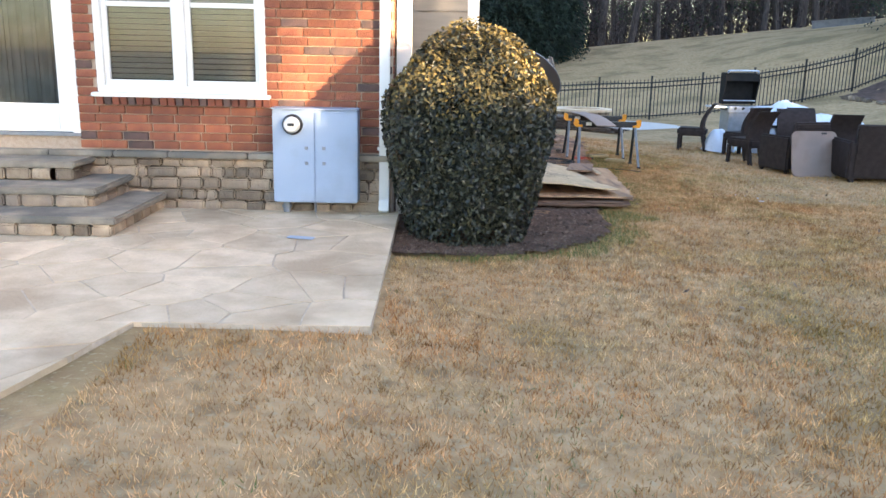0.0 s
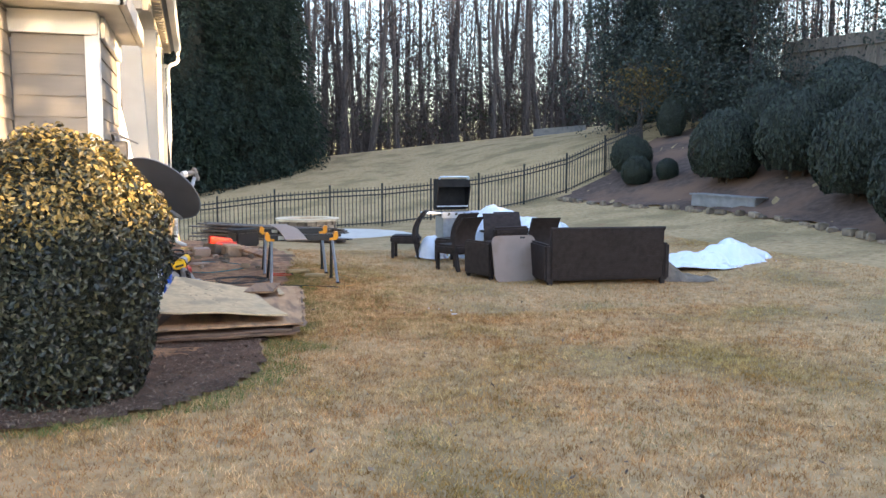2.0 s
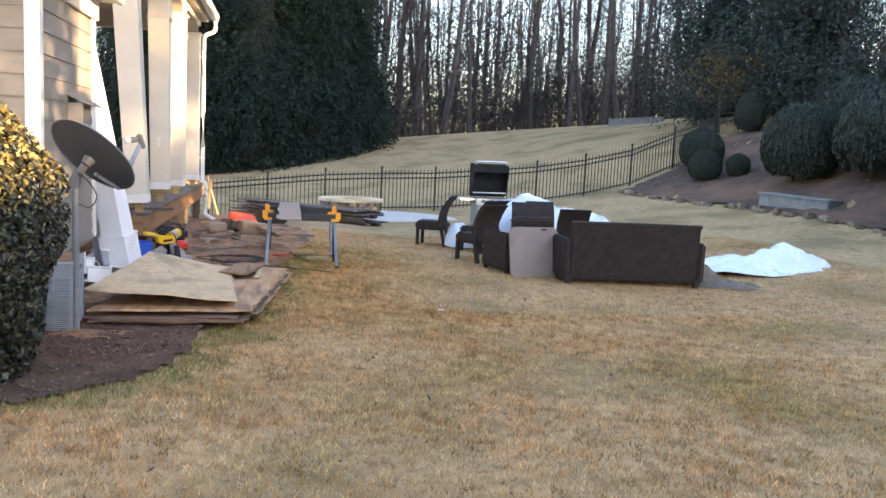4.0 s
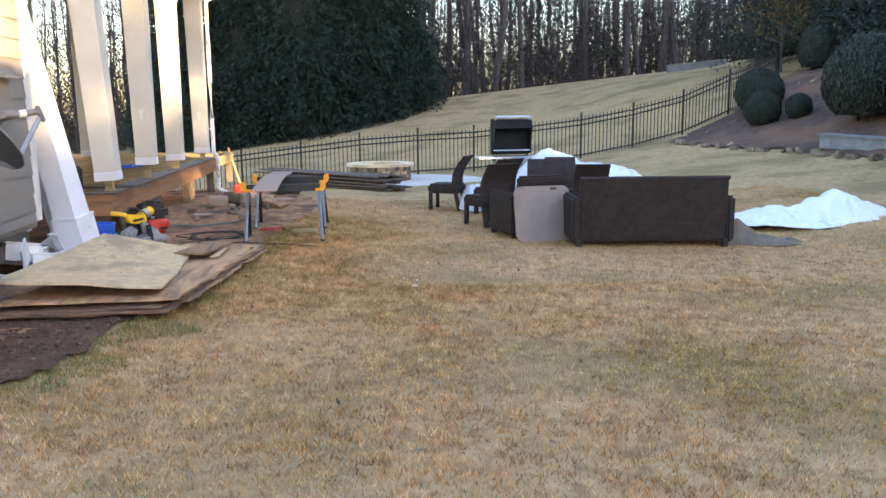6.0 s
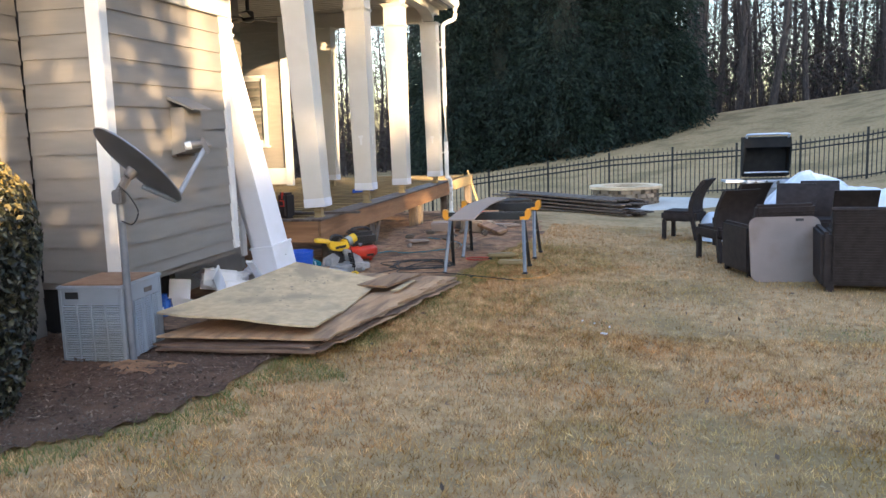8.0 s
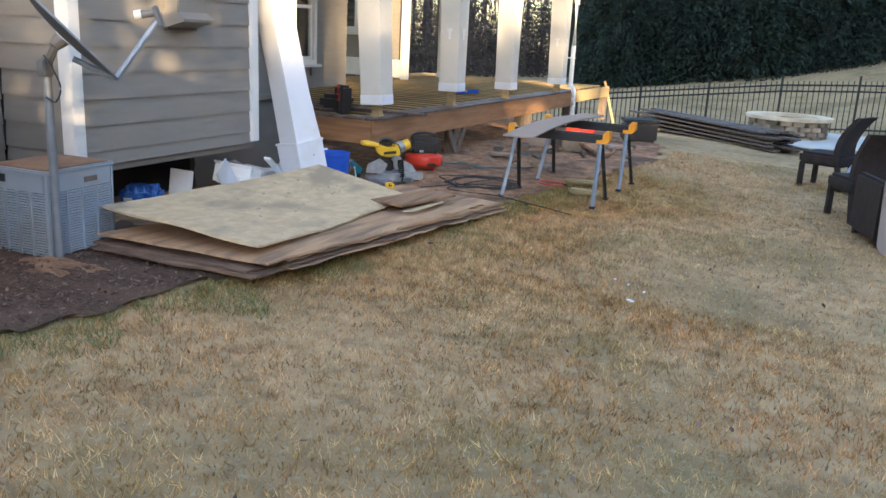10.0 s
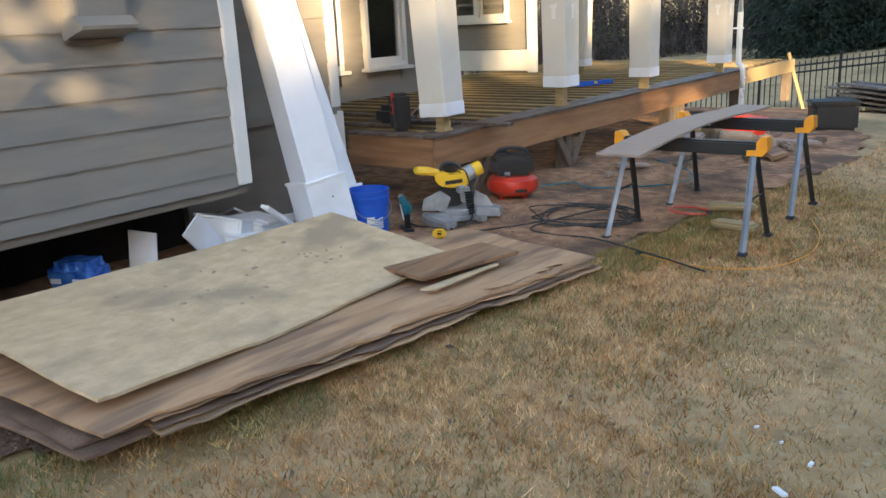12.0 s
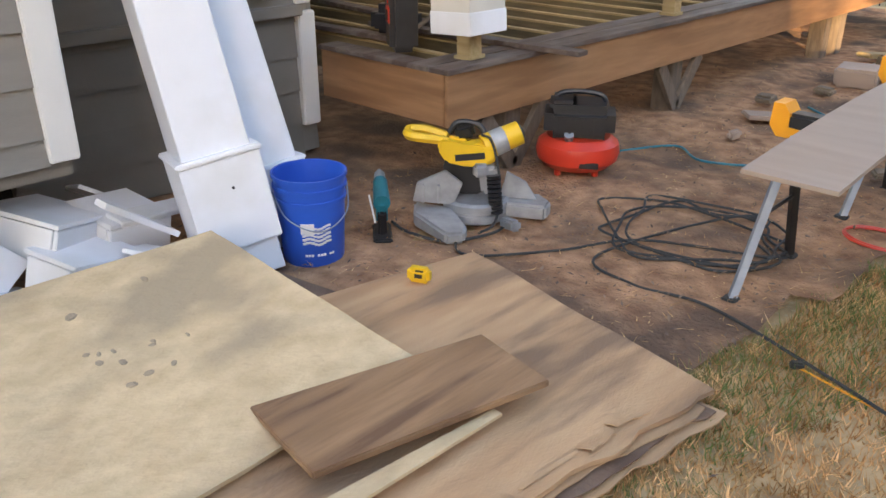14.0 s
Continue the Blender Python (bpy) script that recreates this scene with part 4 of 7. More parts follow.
# clipped bushes on the bank: x, y, radius, height
BUSH = ((16.98, 23.8, 1.12, 2.35), (17.75, 21.5, 1.22, 2.5), (16.75, 18.0, 1.25, 2.5), (17.35, 25.6, 0.36, 0.8), (20.4, 32.4, 0.6, 1.7), (15.4, 14.7, 1.2, 2.2), (16.3, 13.4, 1.3, 2.2), (19.6, 25.0, 1.2, 2.2), (19.6, 21.8, 1.35, 2.5), (18.9, 18.9, 1.4, 2.6), (18.0, 16.0, 1.4, 2.6),
        (16.55, 28.85, 0.76, 1.45), (15.95, 27.4, 0.54, 1.1), (16.67, 26.6, 0.38, 0.8), (22.0, 24.5, 1.3, 2.2))
ball = None
for i, (x, y, r, h) in enumerate(BUSH):
    m = pose(x, y, gz(x, y) - 0.08, 0, 0, rng.uniform(0, 360)) @ Matrix.Diagonal((r, r, h, 1))
    if ball is None:
        ball = shrub("round_bush", m, 1, 1, 1, 9000, 0.06, BALL, "rounded clipped dark green bush on the mulched bank", rng, 4, "bushes on the bank", True)
        ball_scale = m
    else:
        o = copy_thing(ball, Matrix.Identity(4))
        o.matrix_world = m


def cypress(rng, h, r, n):
    """Tall conifer: many arching limbs, each hung with drooping sprays that thicken towards its tip."""
    V, F = [], []
    for b in range(n):
        z0 = rng.random() ** 1.1
        a = rng.uniform(0, 2 * math.pi)
        ln = r * (1 - z0) ** 0.6 * rng.uniform(0.62, 1.15) + 0.15
        rise = rng.uniform(0.1, 0.55)
        out = Vector((math.cos(a), math.sin(a), 0))
        side = Vector((-math.sin(a), math.cos(a), 0))
        wide = rng.uniform(0.2, 0.42)
        for k in range(105):
            u = 0.42 + 0.58 * math.sqrt(rng.random())
            c = out * (ln * u) + Vector((0, 0, z0 * h + ln * (rise * u - 0.75 * u ** 3) + 0.3))
            c += side * rng.gauss(0, wide) + Vector((0, 0, rng.gauss(0, 0.24)))
            d = (out * 0.55 + side * rng.gauss(0, 0.45) + Vector((0, 0, rng.gauss(-0.45, 0.35)))).normalized()
            sl = rng.uniform(0.16, 0.36)
            w = d.cross(Vector((rng.gauss(0, 1), rng.gauss(0, 1), rng.gauss(0, 1)))).normalized() * sl * 0.14
            i0 = len(V)
            V += [tuple(c - w), tuple(c + w), tuple(c + d * sl)]
            F.append((i0, i0 + 1, i0 + 2))
    return V, F


rng = random.Random(5)
cyp_mesh = []
for v in range(2):
    V, F = cypress(rng, 17.0, 3.3, 680)
    t = thing("cypress_tree", "tall dense dark green cypress", "tree", group="cypress screen")
    raw("crown", V, F, CYPR, t)
    # dark solid in place of the shaded depth between limbs
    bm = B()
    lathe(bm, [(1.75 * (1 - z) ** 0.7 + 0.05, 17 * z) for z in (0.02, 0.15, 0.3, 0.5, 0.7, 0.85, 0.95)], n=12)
    part("inner_mass", bm, CROWNSHADE, t)
    bm = B()
    rod(bm, (0, 0, -0.5), (0, 0, 14), 0.28, 0.06, 9)
    part("trunk", bm, BARK, t)
    cyp_mesh.append(t)
CYP = ((-5.3, 49, 0.95), (-2.4, 50, 1.05), (-4.0, 52.5, 1.0), (0.6, 50, 1.1), (3.8, 51, 1.0), (5.6, 52, 0.97), (2.2, 53.5, 1.05),
       (27, 40, 0.62), (33, 28, 0.6), (36, 28, 0.7), (34, 24, 0.6), (39, 34, 0.75), (25.5, 44, 0.55), (38, 20, 0.7))
for i, (x, y, s) in enumerate(CYP):
    m = pose(x, y, gz(x, y) - 0.3, 0, 0, rng.uniform(0, 360)) @ Matrix.Diagonal((s, s, s * rng.uniform(0.92, 1.1), 1))
    if i < 2:
        cyp_mesh[i].matrix_world = m
    else:
        o = copy_thing(cyp_mesh[i % 2], Matrix.Identity(4))
        o.matrix_world = m


def bare_tree(rng, V, F, x, y, z, h, r, lean, boughs, start=0.35):
    """Trunk with crooked bare boughs and twigs, added to one mesh."""
    def limb(p0, p1, r0, r1, n):
        d = (p1 - p0).normalized()
        u = d.cross(Vector((0.3, 0.2, 0.93))).normalized()
        w = d.cross(u)
        k = len(V)
        for p, rr in ((p0, r0), (p1, r1)):
            for j in range(n):
                a = 2 * math.pi * j / n
                V.append(tuple(p + rr * (math.cos(a) * u + math.sin(a) * w)))
        for j in range(n):
            F.append((k + j, k + (j + 1) % n, k + n + (j + 1) % n, k + n + j))
    p = Vector((x, y, z))
    segs = 5
    pts = [p]
    for i in range(segs):
        p = p + Vector((lean[0] * h / segs + rng.gauss(0, 0.011 * h), lean[1] * h / segs + rng.gauss(0, 0.011 * h), h / segs))
        pts.append(p)
    for i in range(segs):
        limb(pts[i], pts[i + 1], r * (1 - 0.8 * i / segs), r * (1 - 0.8 * (i + 1) / segs), 6)
    for b in range(boughs):
        u = rng.uniform(start, 1.0)
        i = min(int(u * segs), segs - 1)
        q = pts[i].lerp(pts[i + 1], u * segs - i)
        a = rng.uniform(0, 6.28)
        ln = rng.uniform(0.6, 2.6) * (1.2 - u * 0.6)
        e = q + Vector((math.cos(a) * ln, math.sin(a) * ln, ln * rng.uniform(0.2, 1.1)))
        limb(q, e, r * 0.22 * (1.1 - u * 0.7), 0.012, 3)
        for k in range(3):
            s = q.lerp(e, rng.uniform(0.3, 0.95))
            l2 = ln * rng.uniform(0.25, 0.6)
            limb(s, s + Vector((rng.gauss(0, l2 * 0.6), rng.gauss(0, l2 * 0.6), rng.uniform(0, l2))), 0.012, 0.005, 3)


rng = random.Random(11)
near_n = 0
for i in range(34):
    V, F = [], []
    x = rng.uniform(8, 34)
    y = 57 + rng.uniform(0, 6)
    h = rng.uniform(17, 25)
    bare_tree(rng, V, F, 0, 0, -0.4, h, rng.choice((0.08, 0.11, 0.15, 0.2, 0.26)), (rng.gauss(0, 0.025), 0), 34, 0.15)
    t = thing("bare_tree", "tall slender leafless woodland tree", "tree", pose(x, y, gz(x, y)), "edge of the wood")
    raw("trunk", V, F, BARK, t)
V, F = [], []
for i in range(450):
    x, y = rng.uniform(-45, 75), rng.uniform(60, 110)
    bare_tree(rng, V, F, x, y, gz(x, y) - 0.5, rng.uniform(14, 26), rng.uniform(0.06, 0.2), (rng.gauss(0, 0.035), 0), 20, 0.15)
for i in range(900):
    x, y = rng.uniform(-45, 75), rng.uniform(57, 80)
    bare_tree(rng, V, F, x, y, gz(x, y) - 0.3, rng.uniform(2, 8), rng.uniform(0.02, 0.05), (rng.gauss(0, 0.08), 0), 6, 0.1)
tagged(raw("far_wood", V, F, TWIG), "leafless brown woodland of thin trunks and twigs", "woodland", kind="stuff")
V, F = [], []
for i in range(200000):
    x, y = rng.uniform(-45, 75), rng.uniform(58, 95)
    z = gz(x, y) + 22 * rng.random() ** 1.4
    a, l = rng.uniform(0, 6.28), rng.uniform(0.5, 1.8)
    d = Vector((math.cos(a) * l * 0.6, math.sin(a) * l * 0.6, l * rng.uniform(0.1, 0.9)))
    k = len(V)
    V += [(x - 0.022, y, z), (x + 0.022, y, z + 0.015), (x + d.x, y + d.y, z + d.z)]
    F.append((k, k + 1, k + 2))
tagged(raw("far_twigs", V, F, TWIG), "fine bare twigs filling the wood", "woodland", kind="stuff")
# brown leaf masses that still hang on young trees in the wood
P, N = [], []
for i in range(760):
    x, y = rng.uniform(-40, 60), rng.uniform(58, 88)
    zc = gz(x, y) + (rng.uniform(0.3, 4.5) if i % 2 else rng.uniform(0.5, 19) * rng.uniform(0.4, 1.0))
    sp = rng.uniform(0.7, 1.7)
    for k in range(170):
        P.append(Vector((x + rng.gauss(0, sp), y + rng.gauss(0, sp), zc + rng.gauss(0, sp * 1.1))))
        N.append(Vector((rng.gauss(0, 1), rng.gauss(0, 1), rng.gauss(0, 1))).normalized())
V, F = leaf_cloud(P, N, 0.20, rng, 0.6, 1.0)
tagged(raw("hanging_dry_leaves", V, F, BROWNL), "thin masses of dry brown leaves among the trunks", "woodland", kind="stuff")
# pine crowns among the far wood
P, N = [], []
for i in range(130):
    x, y = rng.uniform(-45, 75), rng.uniform(62, 105)
    zc = gz(x, y) + rng.uniform(5, 24)
    for k in range(110):
        P.append(Vector((x + rng.gauss(0, 1.3), y + rng.gauss(0, 1.3), zc + rng.gauss(0, 1.3))))
        N.append(Vector((0, 0, 1)))
for i in range(260):
    x, y = rng.uniform(-40, 75), rng.uniform(59, 85)
    zc = gz(x, y) + rng.uniform(0.3, 2.0)
    for k in range(70):
        P.append(Vector((x + rng.gauss(0, 0.9), y + rng.gauss(0, 0.9), zc + abs(rng.gauss(0, 0.8)))))
        N.append(Vector((0, 0, 1)))
V, F = leaf_cloud(P, N, 0.42, rng, 0.25, 1.5)
tagged(raw("far_evergreens", V, F, PINE), "scattered evergreen boughs and undergrowth in the wood", "woodland", kind="stuff")

# unseen trees added behind the lawn's near end, to block the low sun
rng = random.Random(21)
az = radians(SUN_AZ)
along, across = Vector((math.sin(az), math.cos(az), 0)), Vector((-math.cos(az), math.sin(az), 0))


def hedge_tree(h, r, rng):
    t = thing("hedge_tree", "unseen evergreen hedge tree added behind the yard to block the sun", "tree", group="hedge behind the yard")
    P, N = [], []
    for k in range(2600):
        a, z = rng.uniform(0, 6.28), rng.random()
        rr = r * (1 - max(0, (z - 0.9) / 0.1) ** 2.5 * 0.6) * rng.uniform(0.9, 1.12)
        P.append(Vector((rr * math.cos(a), rr * math.sin(a), z * h)))
        N.append(Vector((math.cos(a), math.sin(a), 0.3)))
    V, F = leaf_cloud(P, N, 0.28, rng)
    raw("crown", V, F, CYPR, t)
    # dark solid filling the crown, so no sun passes
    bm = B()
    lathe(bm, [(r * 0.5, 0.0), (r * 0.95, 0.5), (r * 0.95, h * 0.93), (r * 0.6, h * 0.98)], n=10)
    part("inner_mass", bm, CROWNSHADE, t)
    return t


# hedge heights are set by where the shadow line should fall
low, mid, tall = hedge_tree(7.85, 0.95, rng), hedge_tree(7.6, 0.62, rng), hedge_tree(28.0, 1.2, rng)
lat, first = -30.0, {}
while lat < 95:
    src = tall if lat > 17.5 else mid if 7.0 < lat < 8.3 else low
    p = along * (36 + rng.uniform(-0.3, 0.3)) + across * lat
    o = src if id(src) not in first else copy_thing(src, Matrix.Identity(4))
    first[id(src)] = 1
    o.matrix_world = pose(p.x, p.y, 0, 0, 0, rng.uniform(0, 360)) @ Matrix.Diagonal((1, 1, (rng.uniform(0.985, 0.998) if 5.05 < lat < 6.95 else rng.uniform(0.97, 1.03)), 1))
    lat += 1.6 if src is tall else 0.62 if 6.4 < lat < 8.3 else 1.1
# added out-of-view trees; each clump's place and height shades a chosen spot
for lat, n, zlo, zhi in ((8.6, 5, 8.1, 9.0), (9.0, 5, 8.0, 9.1), (9.6, 8, 7.8, 8.8), (9.8, 7, 7.8, 8.8), (9.73, 34, 9.4, 11.6), (10.1, 5, 7.8, 9.2), (11.12, 30, 8.0, 11.8), (10.6, 6, 7.9, 8.6), (11.45, 10, 7.9, 8.7), (11.7, 6, 7.8, 9.6), (12.45, 9, 8.0, 9.5), (13.1, 11, 8.0, 9.7), (14.15, 12, 8.2, 10.0), (14.25, 18, 10.65, 12.3), (14.65, 9, 7.8, 10.0), (15.3, 7, 7.8, 10.5), (16.4, 10, 7.9, 11), (4.75, 5, 8.4, 10.6), (4.4, 9, 8.4, 11), (4.0, 14, 8.3, 10.6), (3.6, 18, 8.2, 10.4), (3.1, 16, 7.9, 10.3), (2.6, 13, 7.9, 10.4), (2.0, 6, 8.2, 12), (0.4, 6, 8.6, 13)):
    p = along * 38.5 + across * lat
    V, F = [], []
    bare_tree(rng, V, F, 0, 0, -0.3, rng.uniform(15, 19), 0.13, (0, 0), 26, 0.45)
    t = thing("pine_tree", "unseen tree with foliage clumps set to dapple the house", "tree", pose(p.x, p.y, 0), "trees behind the yard")
    raw("trunk", V, F, BARK, t)
    P, N = [], []
    for c in range(n):
        cc = across * rng.gauss(0, 0.12 if zhi > 11.5 else 0.28) + along * rng.gauss(0, 0.5) + Vector((0, 0, rng.uniform(zlo, zhi)))
        for k in range(46):
            P.append(cc + Vector((rng.gauss(0, 0.20), rng.gauss(0, 0.20), rng.gauss(0, 0.18))))
            N.append(-along)
    V, F = leaf_cloud(P, N, 0.26, rng, 0.5, 1.0)
    raw("crown", V, F, PINE, t)

# unseen foliage screen added between low sun and bay; its holes place sun spots
GAPS = ((10.63, 1.21, 0.12), (11.4, 1.15, 0.12), (10.36, 1.58, 0.15), (10.57, 1.63, 0.11), (11.57, 1.44, 0.10), (10.44, 2.06, 0.13), (10.28, 1.75, 0.13), (10.92, 2.45, 0.13), (10.88, 2.72, 0.12), (11.15, 1.55, 0.07), (11.35, 2.2, 0.12), (10.1, 2.3, 0.12))
holes = [(0.719 * 0.316 + 0.695 * y, z + 0.1584 * (8.5 - 0.695 * 0.316 + 0.719 * y), r) for y, z, r in GAPS]
P, N = [], []
while len(P) < 8000:
    lat, dd = rng.uniform(6.25, 8.45), rng.gauss(0, 0.25)
    hh = rng.uniform(1.2, 6.0 if lat < 7.9 else 4.6)
    if all(math.hypot(lat - a, hh - 0.1584 * dd - b) > 0.5 * r for a, b, r in holes):
        P.append(across * lat + along * (8.5 + dd) + Vector((0, 0, hh)))
        N.append(-along)
shade = thing("yard_tree", "unseen foliage screen added to shade the bay, with set gaps", "tree")
V, F = leaf_cloud(P, N, 0.13, rng, 0.6, 0.8)
raw("crown", V, F, PINE, shade)
V, F = [], []
foot_at = across * 7.35 + along * 8.5
bare_tree(rng, V, F, foot_at.x, foot_at.y, gz(foot_at.x, foot_at.y) - 0.2, 5.6, 0.07, (0, 0), 10, 0.2)
raw("trunk", V, F, BARK, shade)

# ---- bank on the far side of the lawn ----
bed("bank", [(14.0, 11.0), (14.3, 14.0), (14.85, 16.5), (15.2, 18.5), (15.25, 20.2), (15.05, 21.8), (14.9, 23.5), (14.4, 25.7), (14.0, 28.0), (13.8, 29.6), (16.0, 29.7), (17.6, 30.9), (19.1, 32.7), (24, 34), (38, 30), (38, 6), (16, 6)], BANK, "sloping bank under dark pine straw", 0.04, 0.35, 0.06)
edge = thing("stone_edging", "low stacked stone edging along the foot of the bank", "stone edging", kind="structure")
rng = random.Random(4)
line = smooth_path([(13.9, 11.0, 0), (14.2, 14.0, 0), (14.75, 16.5, 0), (15.1, 18.5, 0), (15.15, 20.2, 0), (14.95, 21.8, 0), (14.8, 23.5, 0), (14.3, 25.7, 0), (13.9, 28.0, 0), (13.7, 29.4, 0)], 16)
acc = 0.0
for a, b in zip(line, line[1:]):
    acc += (b - a).length
    if acc > 0.26:
        acc = -rng.choice((0.0, 0.0, 0.1, 0.35))
        w, h, d = rng.uniform(0.14, 0.36), rng.uniform(0.06, 0.19), rng.uniform(0.12, 0.24)
        ang = math.degrees(math.atan2(b.y - a.y, b.x - a.x))
        bm = B()
        box(bm, (0, 0, 0), (w, d, h), bevel=0.025)
        for v in bm.verts:
            v.co += Vector((noise.noise(v.co * 6 + a), noise.noise(v.co * 7 + a), noise.noise(v.co * 5 + a))) * 0.02
        s = part("stone", bm, BULL, edge)
        s.matrix_world = pose(a.x, a.y, gz(a.x, a.y) + h * 0.42, rng.uniform(-6, 6), rng.uniform(-6, 6), ang + rng.uniform(-10, 10))
bm = B()
box(bm, (0, 0, 0.17), (2.1, 0.5, 0.34), bevel=0.02)
box(bm, (0, 0, 0.345), (2.2, 0.6, 0.05), bevel=0.012)
solid("concrete_block", bm, OLDCONC, "dark grey concrete block lying on the bank", "concrete block", pose(15.72, 21.9, gz(15.72, 21.9) - 0.06, 0, 2, -70))
bm = B()
box(bm, (0, 0, 0.14), (3.3, 0.25, 0.5), bevel=0.02)
box(bm, (0, 0, 0.41), (3.36, 0.32, 0.06), bevel=0.015)
solid("low_garden_wall", bm, OLDCONC, "low grey concrete wall on the far slope", "wall", pose(23.2, 49.6, gz(23.2, 49.6) - 0.05, 0, -4, -36))
wf = thing("board_fence", "weathered grey wooden board fence on the bank", "fence")
bm = B()
box(bm, (0, 0, 0), (0.14, 0.02, 2.5))
fm = mesh_of("board", bm, OLDFENCE)
run = Vector((0.30, -0.954, 0))
for i in range(58):
    p = Vector((26.2, 32.6, 5.85)) + run * 0.145 * i
    o = new("board", fm)
    o.parent = wf
    o.location, o.rotation_euler = (p.x, p.y, p.z + 0.02 * rng.uniform(-1, 1)), (0, 0, radians(-72.5))
for z in (-0.2, 0.75):
    bm = B()
    a, b = Vector((26.14, 32.58, 5.85 + z)), Vector((26.14, 32.58, 5.85 + z)) + run * 8.4
    rod(bm, a, b, 0.05, n=4)
    part("rail", bm, OLDFENCE, wf)

# broad dark evergreens above the bank, and one small autumn tree
def broad_tree(name, label, m, h, r, n, leaf, material, rng, trunk=0.16, low=0.12):
    t = thing(name, label, "tree", m)
    clumps = [(rng.gauss(0, 0.45) * r, rng.gauss(0, 0.45) * r, h * rng.uniform(low, 0.95)) for _ in range(46)]
    P, N = [], []
    for k in range(n):
        c = clumps[k % 46]
        s = 0.26 * r * (1.15 - 0.5 * c[2] / h)
        d = Vector((rng.gauss(0, s), rng.gauss(0, s), rng.gauss(0, s * 0.8)))
        P.append(Vector(c) + d)
        N.append(d.normalized() + Vector((0, 0, 0.5)))
    V, F = leaf_cloud(P, N, leaf, rng, 0.5, 0.9)
    raw("crown", V, F, material, t)
    V, F = [], []
    bare_tree(rng, V, F, 0, 0, -0.3, h * 0.9, trunk, (0, 0), 30, 0.12)
    raw("trunk", V, F, BARK, t)
    return t


rng = random.Random(9)
bt = [broad_tree("evergreen_tree", "broad dark evergreen tree above the bank", pose(0, 0, 0), 8.0, 2.9, 12000, 0.17, EVERG, rng) for _ in range(2)]
for i, (x, y, s) in enumerate(((22.5, 33.0, 0.9), (23.6, 31.5, 0.85), (24.3, 36.5, 1.1), (29.5, 26.0, 1.0), (24.6, 34.0, 1.0), (31.5, 23.5, 1.0), (22.0, 40.0, 0.9), (33, 19, 1.1), (34, 14, 1.1), (25.5, 39, 1.2), (36, 25, 1.4), (33.5, 29.5, 1.3), (30.8, 29.5, 1.1), (38, 31, 1.5))):
    m = pose(x, y, gz(x, y) - 0.1, 0, 0, rng.uniform(0, 360)) @ Matrix.Diagonal((s, s, s * rng.uniform(0.9, 1.15), 1))
    o = bt[i] if i < 2 else copy_thing(bt[i % 2], Matrix.Identity(4))
    o.matrix_world = m
broad_tree("autumn_tree", "small tree with thin rust-coloured autumn leaves", pose(20.3, 34.5, gz(20.3, 34.5)), 3.6, 1.6, 1100, 0.15, AUTUMN, rng, 0.06, 0.4)

# ---- patio furniture on the lawn ----
def leg(parent, x, y, h, s=0.045, splay=(0, 0)):
    bm = B()
    extrude_poly(bm, [(x - s / 2 + splay[0], y - s / 2 + splay[1], 0), (x + s / 2 + splay[0], y - s / 2 + splay[1], 0), (x + s / 2 + splay[0], y + s / 2 + splay[1], 0), (x - s / 2 + splay[0], y + s / 2 + splay[1], 0)], (-splay[0], -splay[1], h))
    part("leg", bm, WICKER, parent)


def weave(bm, c, s, bevel, rows):
    """Padded wicker panel with raised bands across it."""
    box(bm, c, s, bevel=bevel)


def wicker_sofa(m):
    t = thing("wicker_sofa", "dark brown wicker sofa seen from its flat back", "sofa", m)
    bm = B()
    box(bm, (0, 0.40, 0.20), (1.92, 0.74, 0.24), bevel=0.02)
    part("seat_base", bm, WICKER, t)
    bm = B()
    box(bm, (0, 0.02, 0.48), (1.86, 0.10, 0.80), (4, 0, 0), bevel=0.025)
    part("backrest", bm, WICKER, t)
    bm = B()
    for i in range(26):
        box(bm, (0, -0.032 - i * 0.0021 + 0.028, 0.13 + i * 0.029), (1.84, 0.014, 0.022), (4, 0, 0), bevel=0.006)
    tagged(part("back_weave", bm, WICKER, t), kind="stuff")
    bm = B()
    tube(bm, [(-0.94, -0.035, 0.885), (0.94, -0.035, 0.885)], 0.028, 8)
    part("top_rail", bm, WICKER, t)
    for s in (-1, 1):
        bm = B()
        box(bm, (s * 0.98, 0.36, 0.36), (0.10, 0.80, 0.58), bevel=0.03)
        part("arm", bm, WICKER, t)
        for y in (0.02, 0.72):
            leg(t, s * 0.93, y, 0.12, 0.07)
    bm = B()
    box(bm, (0, 0.44, 0.38), (1.80, 0.62, 0.12), bevel=0.04)
    part("seat_cushion", bm, WICKER, t)
    return t


wicker_sofa(pose(7.23, 13.06, gz(7.2, 13.0) - 0.01, 0, 0, -5))


